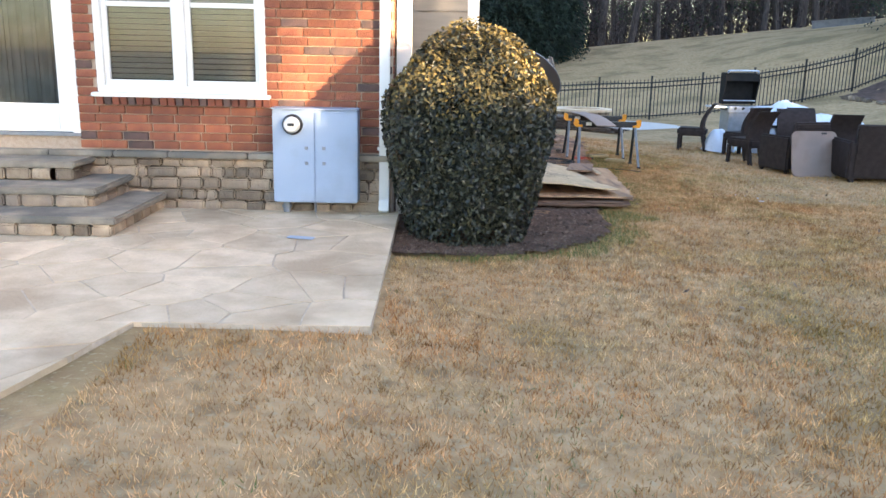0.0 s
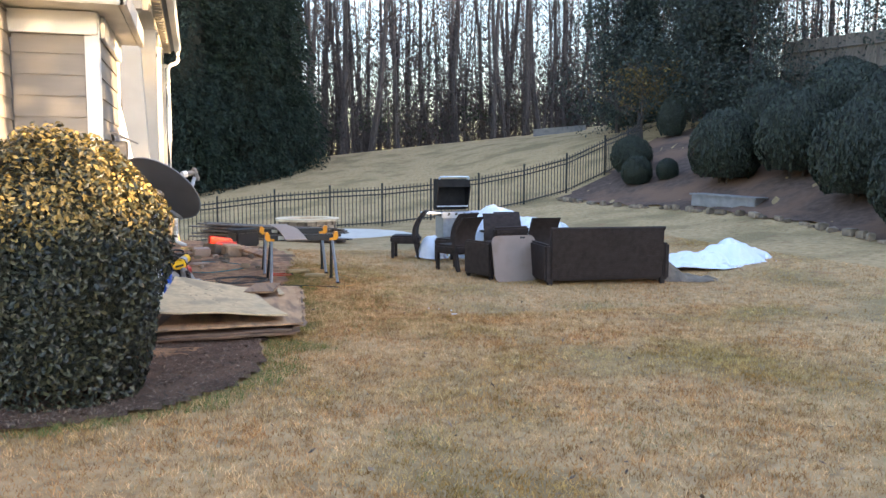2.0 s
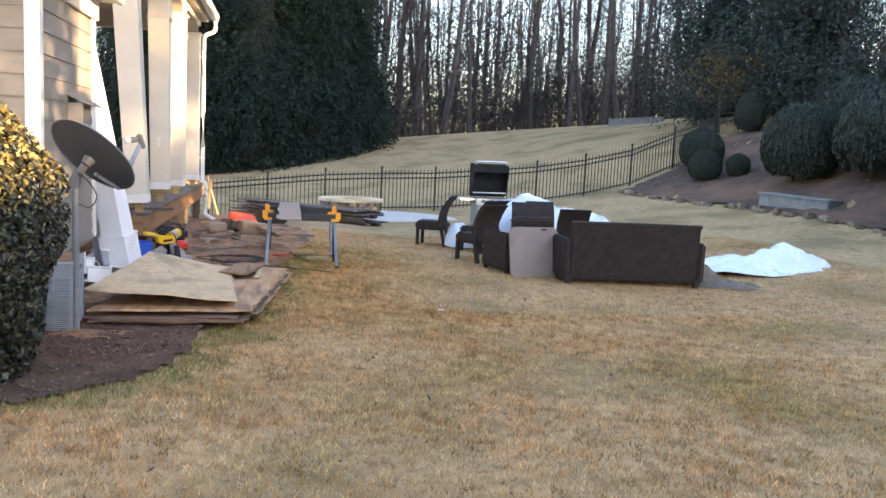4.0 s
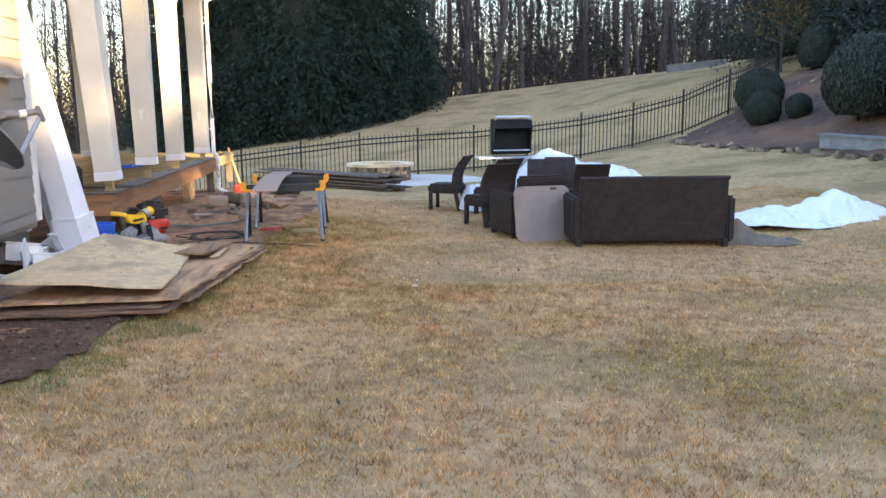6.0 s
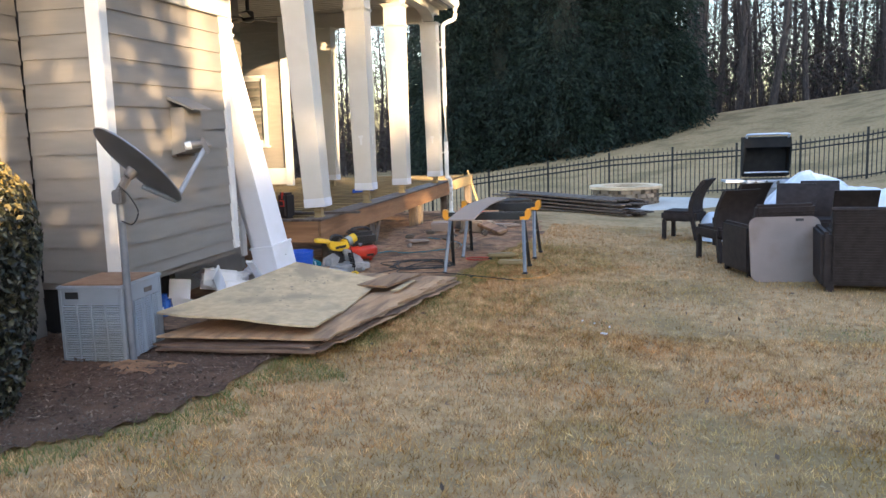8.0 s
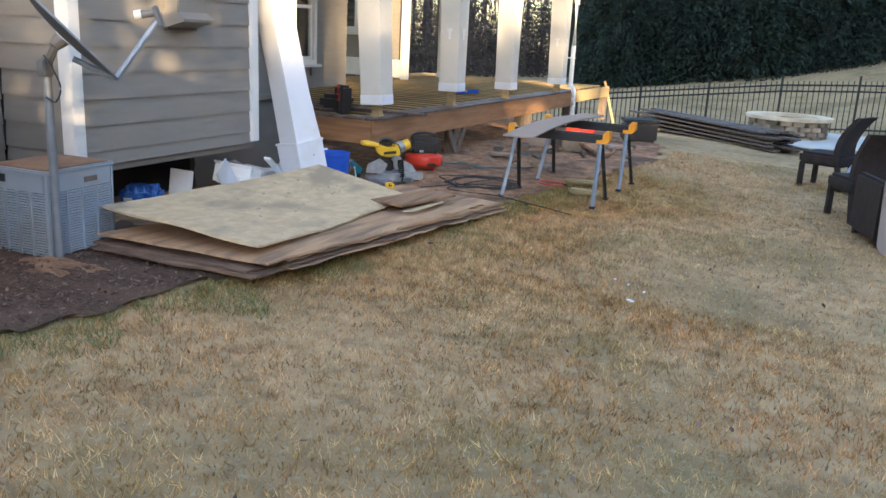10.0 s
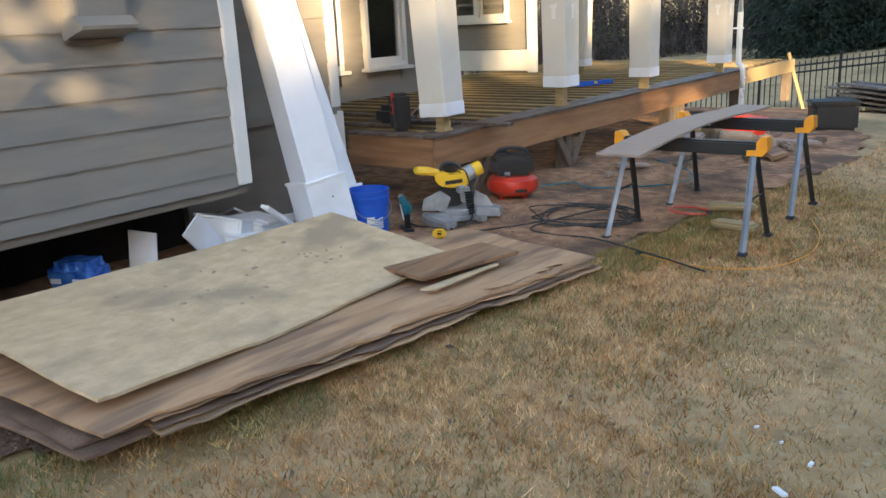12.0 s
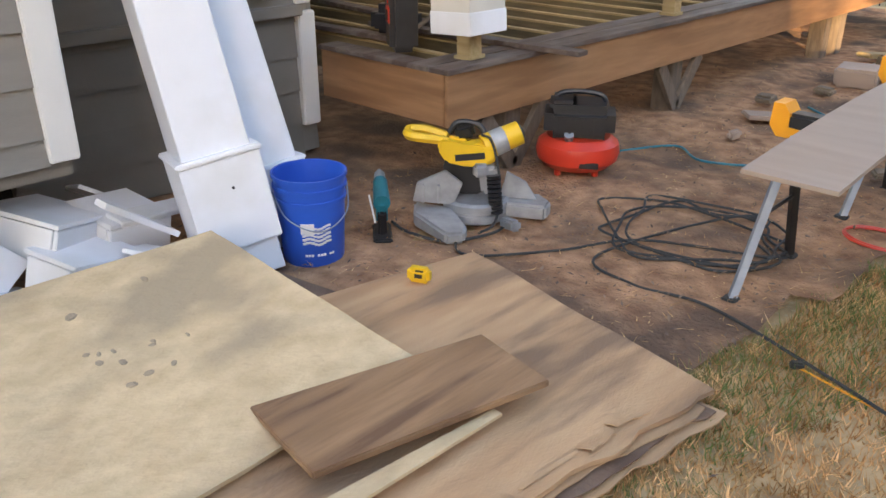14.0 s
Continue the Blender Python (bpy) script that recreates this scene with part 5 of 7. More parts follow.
def armchair(m):
    t = thing("wicker_armchair", "dark brown wicker armchair turned away", "armchair", m)
    bm = B()
    box(bm, (0, 0.36, 0.22), (0.62, 0.66, 0.26), bevel=0.02)
    part("seat_base", bm, WICKER, t)
    bm = B()
    box(bm, (0, 0.02, 0.50), (0.70, 0.10, 0.72), (6, 0, 0), bevel=0.03)
    part("backrest", bm, WICKER, t)
    bm = B()
    for i in range(20):
        box(bm, (0, -0.035 - i * 0.003 + 0.02, 0.20 + i * 0.03), (0.66, 0.014, 0.023), (6, 0, 0), bevel=0.006)
    tagged(part("back_weave", bm, WICKER, t), kind="stuff")
    for s in (-1, 1):
        bm = B()
        box(bm, (s * 0.38, 0.34, 0.34), (0.10, 0.72, 0.56), bevel=0.03)
        part("arm", bm, WICKER, t)
        for y in (0.04, 0.66):
            leg(t, s * 0.36, y, 0.10, 0.06)
    return t


armchair(pose(5.98, 14.0, gz(6, 14.0) - 0.01, 0, 0, 17))


def dining_chair(m):
    t = thing("wicker_dining_chair", "dark brown wicker dining chair with a tall curved back", "chair", m, "wicker dining chairs")
    bm = B()
    box(bm, (0, 0.0, 0.375), (0.52, 0.56, 0.16), bevel=0.035)
    part("seat", bm, WICKER, t)
    bm = B()
    prof = []
    for k in range(9):
        u = k / 8
        prof.append((-0.20 - 0.20 * u ** 1.6 + 0.05 * math.sin(math.pi * u), 0.38 + 0.56 * u))
    pts = [(0, y - 0.035, z) for y, z in prof] + [(0, y + 0.035, z) for y, z in prof[::-1]]
    extrude_poly(bm, [(-0.25, y, z) for _, y, z in pts], (0.50, 0, 0))
    part("backrest", bm, WICKER, t)
    for sx in (-1, 1):
        leg(t, sx * 0.215, 0.235, 0.32, 0.055)
        leg(t, sx * 0.215, -0.20, 0.36, 0.06, (0, -0.08))
    return t


c0 = dining_chair(pose(5.10, 17.4, gz(5.1, 17.4), 0, 0, 68))
for x, y, a in ((5.47, 15.3, 27), (5.80, 16.5, 30), (6.98, 15.15, -6), (6.42, 15.7, 168), (6.85, 16.2, 172)):
    copy_thing(c0, pose(x, y, gz(x, y), 0, 0, a))

bm = B()
rim = [(sx * (0.29 + 0.10 * math.cos(a)), 0.37 + sz * (0.27 + 0.10 * math.sin(a))) for sx, sz, a0 in ((1, 1, 0), (-1, 1, 1), (-1, -1, 0), (1, -1, 1)) for a in [(math.pi / 2) * (q / 5 if not a0 else 1 - q / 5) for q in range(6)]]
extrude_poly(bm, [(x, -0.014, z) for x, z in rim], (0, 0.028, 0))
bmesh.ops.bevel(bm, geom=[e for e in bm.edges if abs(e.verts[0].co.y - e.verts[1].co.y) < 0.001], offset=0.005, segments=2, affect="EDGES")
tb = solid("table_top_board", bm, SLAB, "stained pinkish-brown table top leaning on an armchair", "table top", pose(5.98, 13.68, gz(6, 13.7) - 0.005, -13, 0, 7))
bm = B()
box(bm, (0.16, -0.019, 0.70), (0.09, 0.012, 0.03), bevel=0.004)
part("hand_slot", bm, BLACK, tb, "dark slot cut through the board")

# covered grill
grill = thing("gas_grill", "stainless and black gas grill with its lid up", "grill", pose(6.56, 18.7, gz(6.5, 18.7), 0, 0, 4))
bm = B()
box(bm, (0, 0.1, 0.40), (0.72, 0.48, 0.72), bevel=0.01)
part("cabinet", bm, GREYM, grill)
bm = B()
box(bm, (0, 0.1, 0.80), (0.76, 0.52, 0.10), bevel=0.015)
part("firebox", bm, BLACK, grill)
bm = B()
box(bm, (0, 0.40, 1.20), (0.74, 0.03, 0.66), bevel=0.01)
for sx in (-1, 1):
    extrude_poly(bm, [(sx * 0.385, 0.41, 0.88), (sx * 0.385, 0.26, 0.90), (sx * 0.385, 0.12, 1.38), (sx * 0.385, 0.17, 1.54), (sx * 0.385, 0.41, 1.55)], (-sx * 0.03, 0, 0))
extrude_poly(bm, [(-0.36, 0.41, 1.555), (-0.36, 0.165, 1.545), (-0.36, 0.11, 1.38), (-0.36, 0.13, 1.38), (-0.36, 0.18, 1.525), (-0.36, 0.41, 1.53)], (0.72, 0, 0))
part("lid", bm, MATTE, grill, "black hood standing open")
bm = B()
tube(bm, smooth_path([(-0.33, 0.2, 1.52), (-0.34, 0.13, 1.585), (-0.25, 0.12, 1.60), (0.25, 0.12, 1.60), (0.34, 0.13, 1.585), (0.33, 0.2, 1.52)], 4), 0.018, 8)
part("handle", bm, STEEL, grill, "bright steel lid handle")
bm = B()
rod(bm, (-0.36, 0.22, 0.955), (0.36, 0.22, 0.955), 0.012, n=8)
part("warming_rack", bm, STEEL, grill)
bm = B()
box(bm, (0, -0.17, 0.79), (0.80, 0.06, 0.13), (20, 0, 0), bevel=0.008)
part("control_panel", bm, STEEL, grill)
for x in (-0.26, -0.09, 0.09, 0.26):
    bm = B()
    rod(bm, (x, -0.19, 0.80), (x, -0.24, 0.815), 0.028, 0.024, 12)
    part("knob", bm, BLACK, grill)
for s in (-1, 1):
    bm = B()
    box(bm, (s * 0.56, 0.08, 0.83), (0.34, 0.44, 0.035), bevel=0.008)
    part("side_shelf", bm, STEEL, grill)


def crumpled(name, label, m, hf, nx, ny, sx, sy, material, ragged=0.12, seed=0):
    """Loose sheet: heights from hf(u, v), with folds and an uneven outline."""
    V, F = [], []
    for j in range(ny + 1):
        for i in range(nx + 1):
            u, v = i / nx * 2 - 1, j / ny * 2 - 1
            r = 1 + ragged * noise.noise((math.atan2(v, u) * 1.6, seed, 0.3)) * 2
            x, y = u * math.sqrt(max(0, 1 - v * v / 2)) * sx * r, v * math.sqrt(max(0, 1 - u * u / 2)) * sy * r
            f = 1 - max(abs(u), abs(v)) ** 4
            fold = abs(noise.noise((x * 2.3, y * 2.3, seed))) * 0.16 + abs(noise.noise((x * 6, y * 5, seed + 3))) * 0.06
            V.append((x, y, hf(u, v) + (fold * (0.25 + 0.75 * f))))
    w = nx + 1
    for j in range(ny):
        for i in range(nx):
            F.append((j * w + i, j * w + i + 1, (j + 1) * w + i + 1, (j + 1) * w + i))
    ob = raw(name, V, F, material)
    ob.matrix_world = m
    sol = ob.modifiers.new("thick", "SOLIDIFY")
    sol.thickness = 0.004
    return tagged(ob, label, "sheet")


crumpled("plastic_sheet", "crumpled whitish plastic sheet lying on the lawn", pose(10.3, 14.7, gz(10.3, 14.7), 0, 0, 4), lambda u, v: 0.36 * math.exp(-((u - 0.32) ** 2) * 7 - (v - 0.15) ** 2 * 4) + 0.16 * math.exp(-((u + 0.35) ** 2) * 14 - (v * v) * 5), 56, 40, 1.6, 0.85, SHEET, 0.26, 2)
crumpled("drop_cloth", "crumpled brown drop cloth beside the sofa", pose(8.75, 13.3, gz(8.7, 13.3), 0, 0, -25), lambda u, v: 0.24 * math.exp(-((u + 0.5) ** 2) * 4 - v * v * 4), 26, 18, 0.62, 0.35, CANVAS, 0.2, 5)
crumpled("plastic_cover", "bluish-white plastic cover draped over patio furniture", pose(7.42, 17.25, gz(7.4, 17.2), 0, 0, -3), lambda u, v: 0.70 * (1 - max(abs(u), abs(v)) ** 6) + 0.34 * max(0.0, 1 - abs(u + 0.36) / 0.5) * max(0.0, 1 - abs(v) / 0.9), 44, 32, 1.36, 0.72, SHEET, 0.08, 8)
bm = B()
box(bm, (0, 0, 0.56), (1.7, 0.9, 0.04), bevel=0.01)
for sx in (-1, 1):
    for sy in (-1, 1):
        rod(bm, (sx * 0.7, sy * 0.35, 0), (sx * 0.7, sy * 0.35, 0.56), 0.03)
solid("covered_table", bm, WICKER, "dark patio table hidden under a plastic cover", "table", pose(7.32, 17.25, gz(7.3, 17.2)))
crumpled("hanging_cover", "whitish plastic hanging between the chairs", pose(5.55, 17.15, gz(5.5, 17.1) + 0.02, 0, 0, 20), lambda u, v: max(0.0, 0.42 - 0.4 * abs(v) ** 1.5 - 0.4 * abs(u) ** 2), 20, 20, 0.28, 0.4, SHEET, 0.1, 12)

# fire pit on its round slab, and the stack of dark boards
bm = B()
lathe(bm, ((2.15, -0.15), (2.15, 0.05), (2.10, 0.065), (0.0, 0.068)), n=48)
solid("round_slab", bm, CONC, "pale round concrete slab round the fire pit", "patio slab", pose(5.0, 24.9, gz(5.0, 24.9)), kind="structure")
fp = thing("fire_pit", "round stacked-stone fire pit with a pale cap", "fire pit", pose(4.2, 25.4, gz(4.2, 25.4) + 0.05))
rng = random.Random(2)
for row in range(4):
    for k in range(18):
        a = 2 * math.pi * (k + 0.5 * (row % 2)) / 18 + rng.uniform(-0.03, 0.03)
        bm = B()
        box(bm, (0.74, 0, 0.06 + row * 0.105), (0.16, 0.255 * rng.uniform(0.85, 1.0), 0.10), bevel=0.014)
        for v in bm.verts:
            v.co = Matrix.Rotation(a, 3, "Z") @ v.co
        part("stone", bm, STONE, fp)
bm = B()
lathe(bm, ((0.58, 0.43), (0.90, 0.43), (0.91, 0.50), (0.58, 0.50), (0.58, 0.43)), n=36, cap=False)
part("cap_ring", bm, FLAG, fp)
stack = thing("board_stack", "stack of long dark brown deck boards on the ground", "lumber", pose(2.9, 22.9, gz(2.9, 22.9) + 0.02, 0, 0, -45))
for i in range(24):
    bm = B()
    l = rng.uniform(4.0, 4.7)
    box(bm, (rng.uniform(-0.15, 0.15), -0.32 + (i % 5) * 0.155 + rng.uniform(-0.02, 0.02), 0.03 + (i // 5) * 0.075 + rng.uniform(0, 0.012)), (l, 0.145, 0.034), (0, rng.uniform(-0.6, 0.6), rng.uniform(-2.0, 2.0)), bevel=0.003)
    part("board", bm, BORDER, stack)
for x in (-1.2, 1.2):
    bm = B()
    box(bm, (x, 0, 0.0), (0.09, 0.8, 0.05))
    part("bearer", bm, TREATED, stack)
bm = B()
box(bm, (0, 0, 0.18), (0.55, 0.42, 0.34), bevel=0.04)
box(bm, (0, 0, 0.37), (0.6, 0.46, 0.05), bevel=0.02)
tote = solid("black_tote", bm, BLACK, "black plastic wheeled tote at the end of the deck", "tote", pose(2.1, 19.9, gz(2.1, 19.9), 0, 0, 25))

# rubble and scraps beside the deck
def chunk(name, label, x, y, s, a, material, tilt=(0, 0), cat="rubble", z=0.0, bev=0.02, group="rubble heap"):
    bm = B()
    box(bm, (0, 0, 0), s, bevel=min(bev, min(s) * 0.3))
    for v in bm.verts:
        v.co += Vector((noise.noise(v.co * 5 + Vector((x, y, 0))), noise.noise(v.co * 6 + Vector((y, x, 0))), 0)) * 0.02
    return solid(name, bm, material, label, cat, pose(x, y, gz(x, y) + 0.04 + s[2] / 2 + z, tilt[0], tilt[1], a), group)


for x, y, s, a, mt, nm, lb, tl, z in (
        (1.75, 17.2, (0.34, 0.26, 0.2), 20, STONE, "stone_block", "buff stone block thrown on the clay", (8, 5), 0), (2.1, 17.05, (0.55, 0.22, 0.05), -35, DECKB, "wood_offcut", "reddish board offcut on the clay", (10, 14), 0.06),
        (1.45, 17.6, (0.4, 0.3, 0.18), 50, STONE, "stone_block", "buff stone block thrown on the clay", (0, 12), 0), (1.2, 17.3, (0.3, 0.25, 0.15), 10, GREYB, "stone_block", "grey stone block on the clay", (4, 0), 0),
        (1.55, 18.2, (0.42, 0.3, 0.24), 5, RED, "red_crate", "faded red plastic crate", (0, 8), 0.04), (1.65, 17.75, (0.38, 0.28, 0.2), -12, RED, "red_crate", "faded red plastic crate", (6, 0), 0.0),
        (1.0, 18.6, (0.6, 0.16, 0.04), 70, TREATED, "wood_offcut", "pale lumber offcut on the clay", (0, 6), 0.02), (2.2, 17.9, (0.5, 0.2, 0.04), 30, GREYB, "wood_offcut", "grey board offcut on the clay", (0, 4), 0.02), (1.95, 17.5, (0.3, 0.22, 0.13), -60, STONE, "stone_block", "buff stone block thrown on the clay", (12, 0), 0),
        (2.62, 14.55, (0.36, 0.13, 0.05), 15, TREATED, "wood_block", "pale green treated wood block", (0, 0), 0), (2.82, 14.0, (0.30, 0.13, 0.05), -5, TREATED, "wood_block", "pale green treated wood block", (0, 0), 0),
        (1.15, 15.9, (0.34, 0.16, 0.03), 40, GREYB, "wood_offcut", "grey board offcut on the clay", (0, 3), 0)):
    chunk(nm, lb, x, y, s, a, mt, tl, z=z)
rng = random.Random(14)
for i in range(26):
    x, y = rng.uniform(0.9, 2.4), rng.uniform(15.2, 19.2)
    chunk("small_stone", "small broken stone on the clay", x, y, (rng.uniform(0.06, 0.16), rng.uniform(0.05, 0.12), rng.uniform(0.03, 0.08)), rng.uniform(0, 180), rng.choice((STONE, GREYB, BULL)), (rng.uniform(-15, 15), rng.uniform(-15, 15)))

# ---- air conditioner, dish, wall hood ----
ac = thing("air_conditioner", "grey louvred outdoor condenser unit with a rusty top", "air conditioner", pose(0.425, 9.42, -0.005, 0, 0, 4))
bm = B()
box(bm, (0, 0, -0.02), (0.62, 0.70, 0.06), bevel=0.01)
part("pad", bm, CONC, ac)
# near-black block paints the dark between the louvres
bm = B()
box(bm, (0, 0, 0.29), (0.46, 0.54, 0.54))
part("core", bm, SHADEIN, ac)
for sx in (-1, 1):
    for sy in (-1, 1):
        bm = B()
        box(bm, (sx * 0.235, sy * 0.275, 0.285), (0.03, 0.03, 0.55), bevel=0.006)
        part("corner_post", bm, ACM, ac)
for side in range(4):
    ln = 0.44 if side % 2 == 0 else 0.52
    off = 0.283 if side % 2 == 0 else 0.243
    bm = B()
    box(bm, (0, -off, 0.505), (ln, 0.012, 0.115), bevel=0.003)
    for v in bm.verts:
        v.co = Matrix.Rotation(side * math.pi / 2, 3, "Z") @ v.co
    part("top_panel", bm, ACM, ac)
    bm = B()
    for k in range(24):
        box(bm, (0, -off, 0.04 + k * 0.0172), (ln, 0.016, 0.010), (-35, 0, 0))
    for x in (-ln / 4, 0, ln / 4):
        box(bm, (x, -off - 0.003, 0.24), (0.012, 0.02, 0.42))
    for v in bm.verts:
        v.co = Matrix.Rotation(side * math.pi / 2, 3, "Z") @ v.co
    part("louvre_panel", bm, ACM, ac, "louvred side panel")
bm = B()
box(bm, (0, 0, 0.575), (0.52, 0.60, 0.03), bevel=0.01)
part("top_cover", bm, ACM, ac)
bm = B()
box(bm, (0, 0, 0.592), (0.46, 0.54, 0.01))
part("rusty_sheet", bm, RUST, ac)
bm = B()
box(bm, (-0.14, -0.292, 0.52), (0.10, 0.006, 0.05))
part("name_plate", bm, BLACK, ac)
bm = B()
box(bm, (0.252, 0.08, 0.50), (0.006, 0.11, 0.035))
part("maker_plate", bm, BORDER, ac)

dish = thing("satellite_dish", "dark grey satellite dish on a steel pole in the bed", "satellite dish", pose(0.71, 9.2, 0))
bm = B()
rod(bm, (0, 0, -0.1), (0, 0, 1.22), 0.027, n=14)
part("pole", bm, GREYM, dish)
nrm = Vector((0.444, 0.567, 0.693)).normalized()
up = (Vector((0, 0, 1)) - nrm * nrm.z).normalized()
side = up.cross(nrm)
c = Vector((0.10, 0.05, 1.405))
bm = B()
rings = []
for k in range(9):
    r = 0.365 * k / 8
    rings.append([bm.verts.new(c + side * r * 0.97 * math.cos(a) + up * r * 1.03 * math.sin(a) + nrm * (0.33 * r * r)) for a in [2 * math.pi * j / 36 for j in range(36)]])
for a, b in zip(rings[1:], rings[2:]):
    for j in range(36):
        bm.faces.new((a[j], a[(j + 1) % 36], b[(j + 1) % 36], b[j])).smooth = True
bm.faces.new(rings[1])
bmesh.ops.solidify(bm, geom=bm.faces[:], thickness=0.008)
part("reflector", bm, DISHM, dish)
bm = B()
tube(bm, [c + nrm * (0.33 * 0.133) + (side * 0.354 * math.cos(a) + up * 0.376 * math.sin(a)) for a in [2 * math.pi * j / 40 for j in range(41)]], 0.007, 6)
part("rim", bm, GREYM, dish)
bm = B()
rod(bm, c - nrm * 0.005, c - nrm * 0.07, 0.05, 0.035, 12)
rod(bm, c - nrm * 0.07, (0.0, 0.0, 1.25), 0.03, 0.035, 8)
box(bm, (0.0, -0.01, 1.22), (0.075, 0.075, 0.10), bevel=0.01)
part("mount_bracket", bm, DISHM, dish)
foot = c - up * 0.37 + nrm * 0.04
lnb = Vector((0.40, 0.52, 1.53))
bm = B()
rod(bm, c - nrm * 0.05 - up * 0.12, foot, 0.018, n=8)
rod(bm, foot, lnb, 0.02, 0.018, 8)
part("feed_arm", bm, GALV, dish)
bm = B()
box(bm, lnb + Vector((0.01, 0.0, 0.03)), (0.035, 0.06, 0.13), (0, -20, 30), bevel=0.010)
rod(bm, lnb + Vector((0.0, 0.0, 0.05)), lnb + Vector((-0.075, -0.055, 0.035)), 0.022, 0.026, 12)
part("receiver", bm, DISHM, dish)
bm = B()
rod(bm, lnb + Vector((-0.075, -0.055, 0.035)), lnb + Vector((-0.11, -0.08, 0.028)), 0.032, 0.028, 14)
part("receiver_cap", bm, WHITE, dish)
bm = B()
tube(bm, smooth_path([(0.02, -0.03, 1.3), (0.10, -0.05, 1.24), (0.17, -0.05, 1.12), (0.12, -0.05, 1.03), (0.03, -0.04, 1.05)], 6), 0.005, 6)
part("cable", bm, RUBBER, dish)

hood = thing("wall_vent_hood", "taupe painted metal vent hood on the siding", "vent hood", pose(BX + 0.01, 10.78, 1.50))
bm = B()
box(bm, (0.07, 0, 0.20), (0.14, 0.30, 0.38), bevel=0.008)
part("duct_box", bm, SIDING, hood)
bm = B()
extrude_poly(bm, [(0.0, -0.18, 0.46), (0.24, -0.18, 0.36), (0.24, -0.18, 0.375), (0.0, -0.18, 0.49)], (0, 0.36, 0))
part("top_flap", bm, SIDING, hood)
bm = B()
extrude_poly(bm, [(0.0, -0.17, -0.02), (0.02, -0.17, -0.02), (0.21, -0.17, 0.03), (0.215, -0.17, 0.05), (0.14, -0.17, 0.10), (0.0, -0.17, 0.10)], (0, 0.34, 0))
part("lower_lip", bm, SIDING, hood)
bm = B()
box(bm, (0.02, 0, -0.03), (0.05, 0.33, 0.02), bevel=0.004)
part("base_flange", bm, BORDER, hood)

# ---- plywood stack ----
def warped(name, corners, thick, material, parent, label="", sag=0.03, seed=0.0, ragged=0.0, n=30):
    """A bent sheet spanning four corners, in order round the edge; ragged breaks the second side's edge."""
    a, b, c2, d = [Vector(p) for p in corners]
    bm = B()
    grid = []
    for j in range(n + 1):
        row = []
        for i in range(n + 1):
            u, v = i / n, j / n
            p = a * (1 - u) * (1 - v) + b * u * (1 - v) + c2 * u * v + d * (1 - u) * v
            p.z += -sag * math.sin(math.pi * v) * (0.4 + 0.6 * u) + 0.012 * noise.noise((u * 3, v * 4, seed))
            if ragged and u > 0.8:
                k = ((u - 0.8) / 0.2) ** 2
                p += (a - b).normalized() * ragged * k * (0.3 + 0.8 * noise.noise((v * 9, seed, 0)) + 0.45 * noise.noise((v * 23, seed, 2)) + 0.3 * noise.noise((v * 61, seed, 4)))
                p.z += 0.006 * k * noise.noise((v * 22, seed, 3))
            row.append(bm.verts.new(p))
        grid.append(row)
    for j in range(n):
        for i in range(n):
            bm.faces.new((grid[j][i], grid[j][i + 1], grid[j + 1][i + 1], grid[j + 1][i]))
    bmesh.ops.recalc_face_normals(bm, faces=bm.faces)
    bmesh.ops.solidify(bm, geom=bm.faces[:], thickness=thick)
    return part(name, bm, material, parent, label)


ply = thing("plywood_stack", "stack of old warped plywood sheets on the ground", "plywood")
for i, (z, m_) in enumerate(((0.028, PLYE), (0.044, PLYE), (0.060, PLYE))):
    o = 0.05 * math.sin(i * 2.4)
    warped("sheet", ((0.74 + o, 9.44 - o, z), (2.02 + o, 9.50, z), (2.37 + o, 12.45 - o, z - 0.045), (0.74 - o, 12.25, z - 0.045)), 0.014, m_, ply, sag=0.0, seed=i * 3.1, ragged=0.04, n=40)
warped("sheet", ((0.72, 9.5, 0.13), (2.10, 9.56, 0.130), (2.43, 12.68, 0.035), (1.22, 12.92, 0.03)), 0.016, PLYR, ply, "brown delaminating plywood sheet with a broken edge", -0.012, 5.0, 0.05, n=44)
for k in range(3):
    out, z = 0.012 + 0.022 * k, 0.120 - 0.017 * (k + 1)
    warped("torn_ply", ((0.90, 9.9, z), (2.10 + out, 9.75, z - 0.01 * k), (2.43 + out, 12.60 + 0.03 * k, z - 0.088), (1.25, 12.70, z - 0.088)), 0.005, (PLYR, PLYE, PLYR)[k], ply, "torn ply layer with a splintered edge" if k == 0 else "", -0.008, 11.0 + 4 * k, 0.05, n=48)
warped("top_sheet", ((0.69, 9.58, 0.30), (1.955, 9.63, 0.205), (1.75, 12.09, 0.115), (0.86, 11.95, 0.315)), 0.016, PLY, ply, "pale sandy plywood sheet with grey dirt stains", 0.035, 9.0, 0.012)
pl = B()
pts = [(1.63, 11.57), (1.97, 11.52), (2.13, 12.23), (1.82, 12.29)]
prism(pl, pts, 0.128, 0.150)
bmesh.ops.bevel(pl, geom=list(pl.edges), offset=0.004, segments=2, affect="EDGES")
solid("deck_board_offcut", pl, DECKB, "short brown composite deck board lying on the plywood", "board", pose(0, 0, 0))
bm = B()
extrude_poly(bm, [(2.03, 11.42, 0.118), (2.10, 11.46, 0.118), (2.10, 12.06, 0.10), (2.07, 12.06, 0.10)], (0, 0, 0.01))
solid("wood_strip", bm, PLY, "thin pale wood strip beside the board", "strip")
bm = B()
box(bm, (0, 0, 0.006), (0.11, 0.022, 0.012), bevel=0.003)
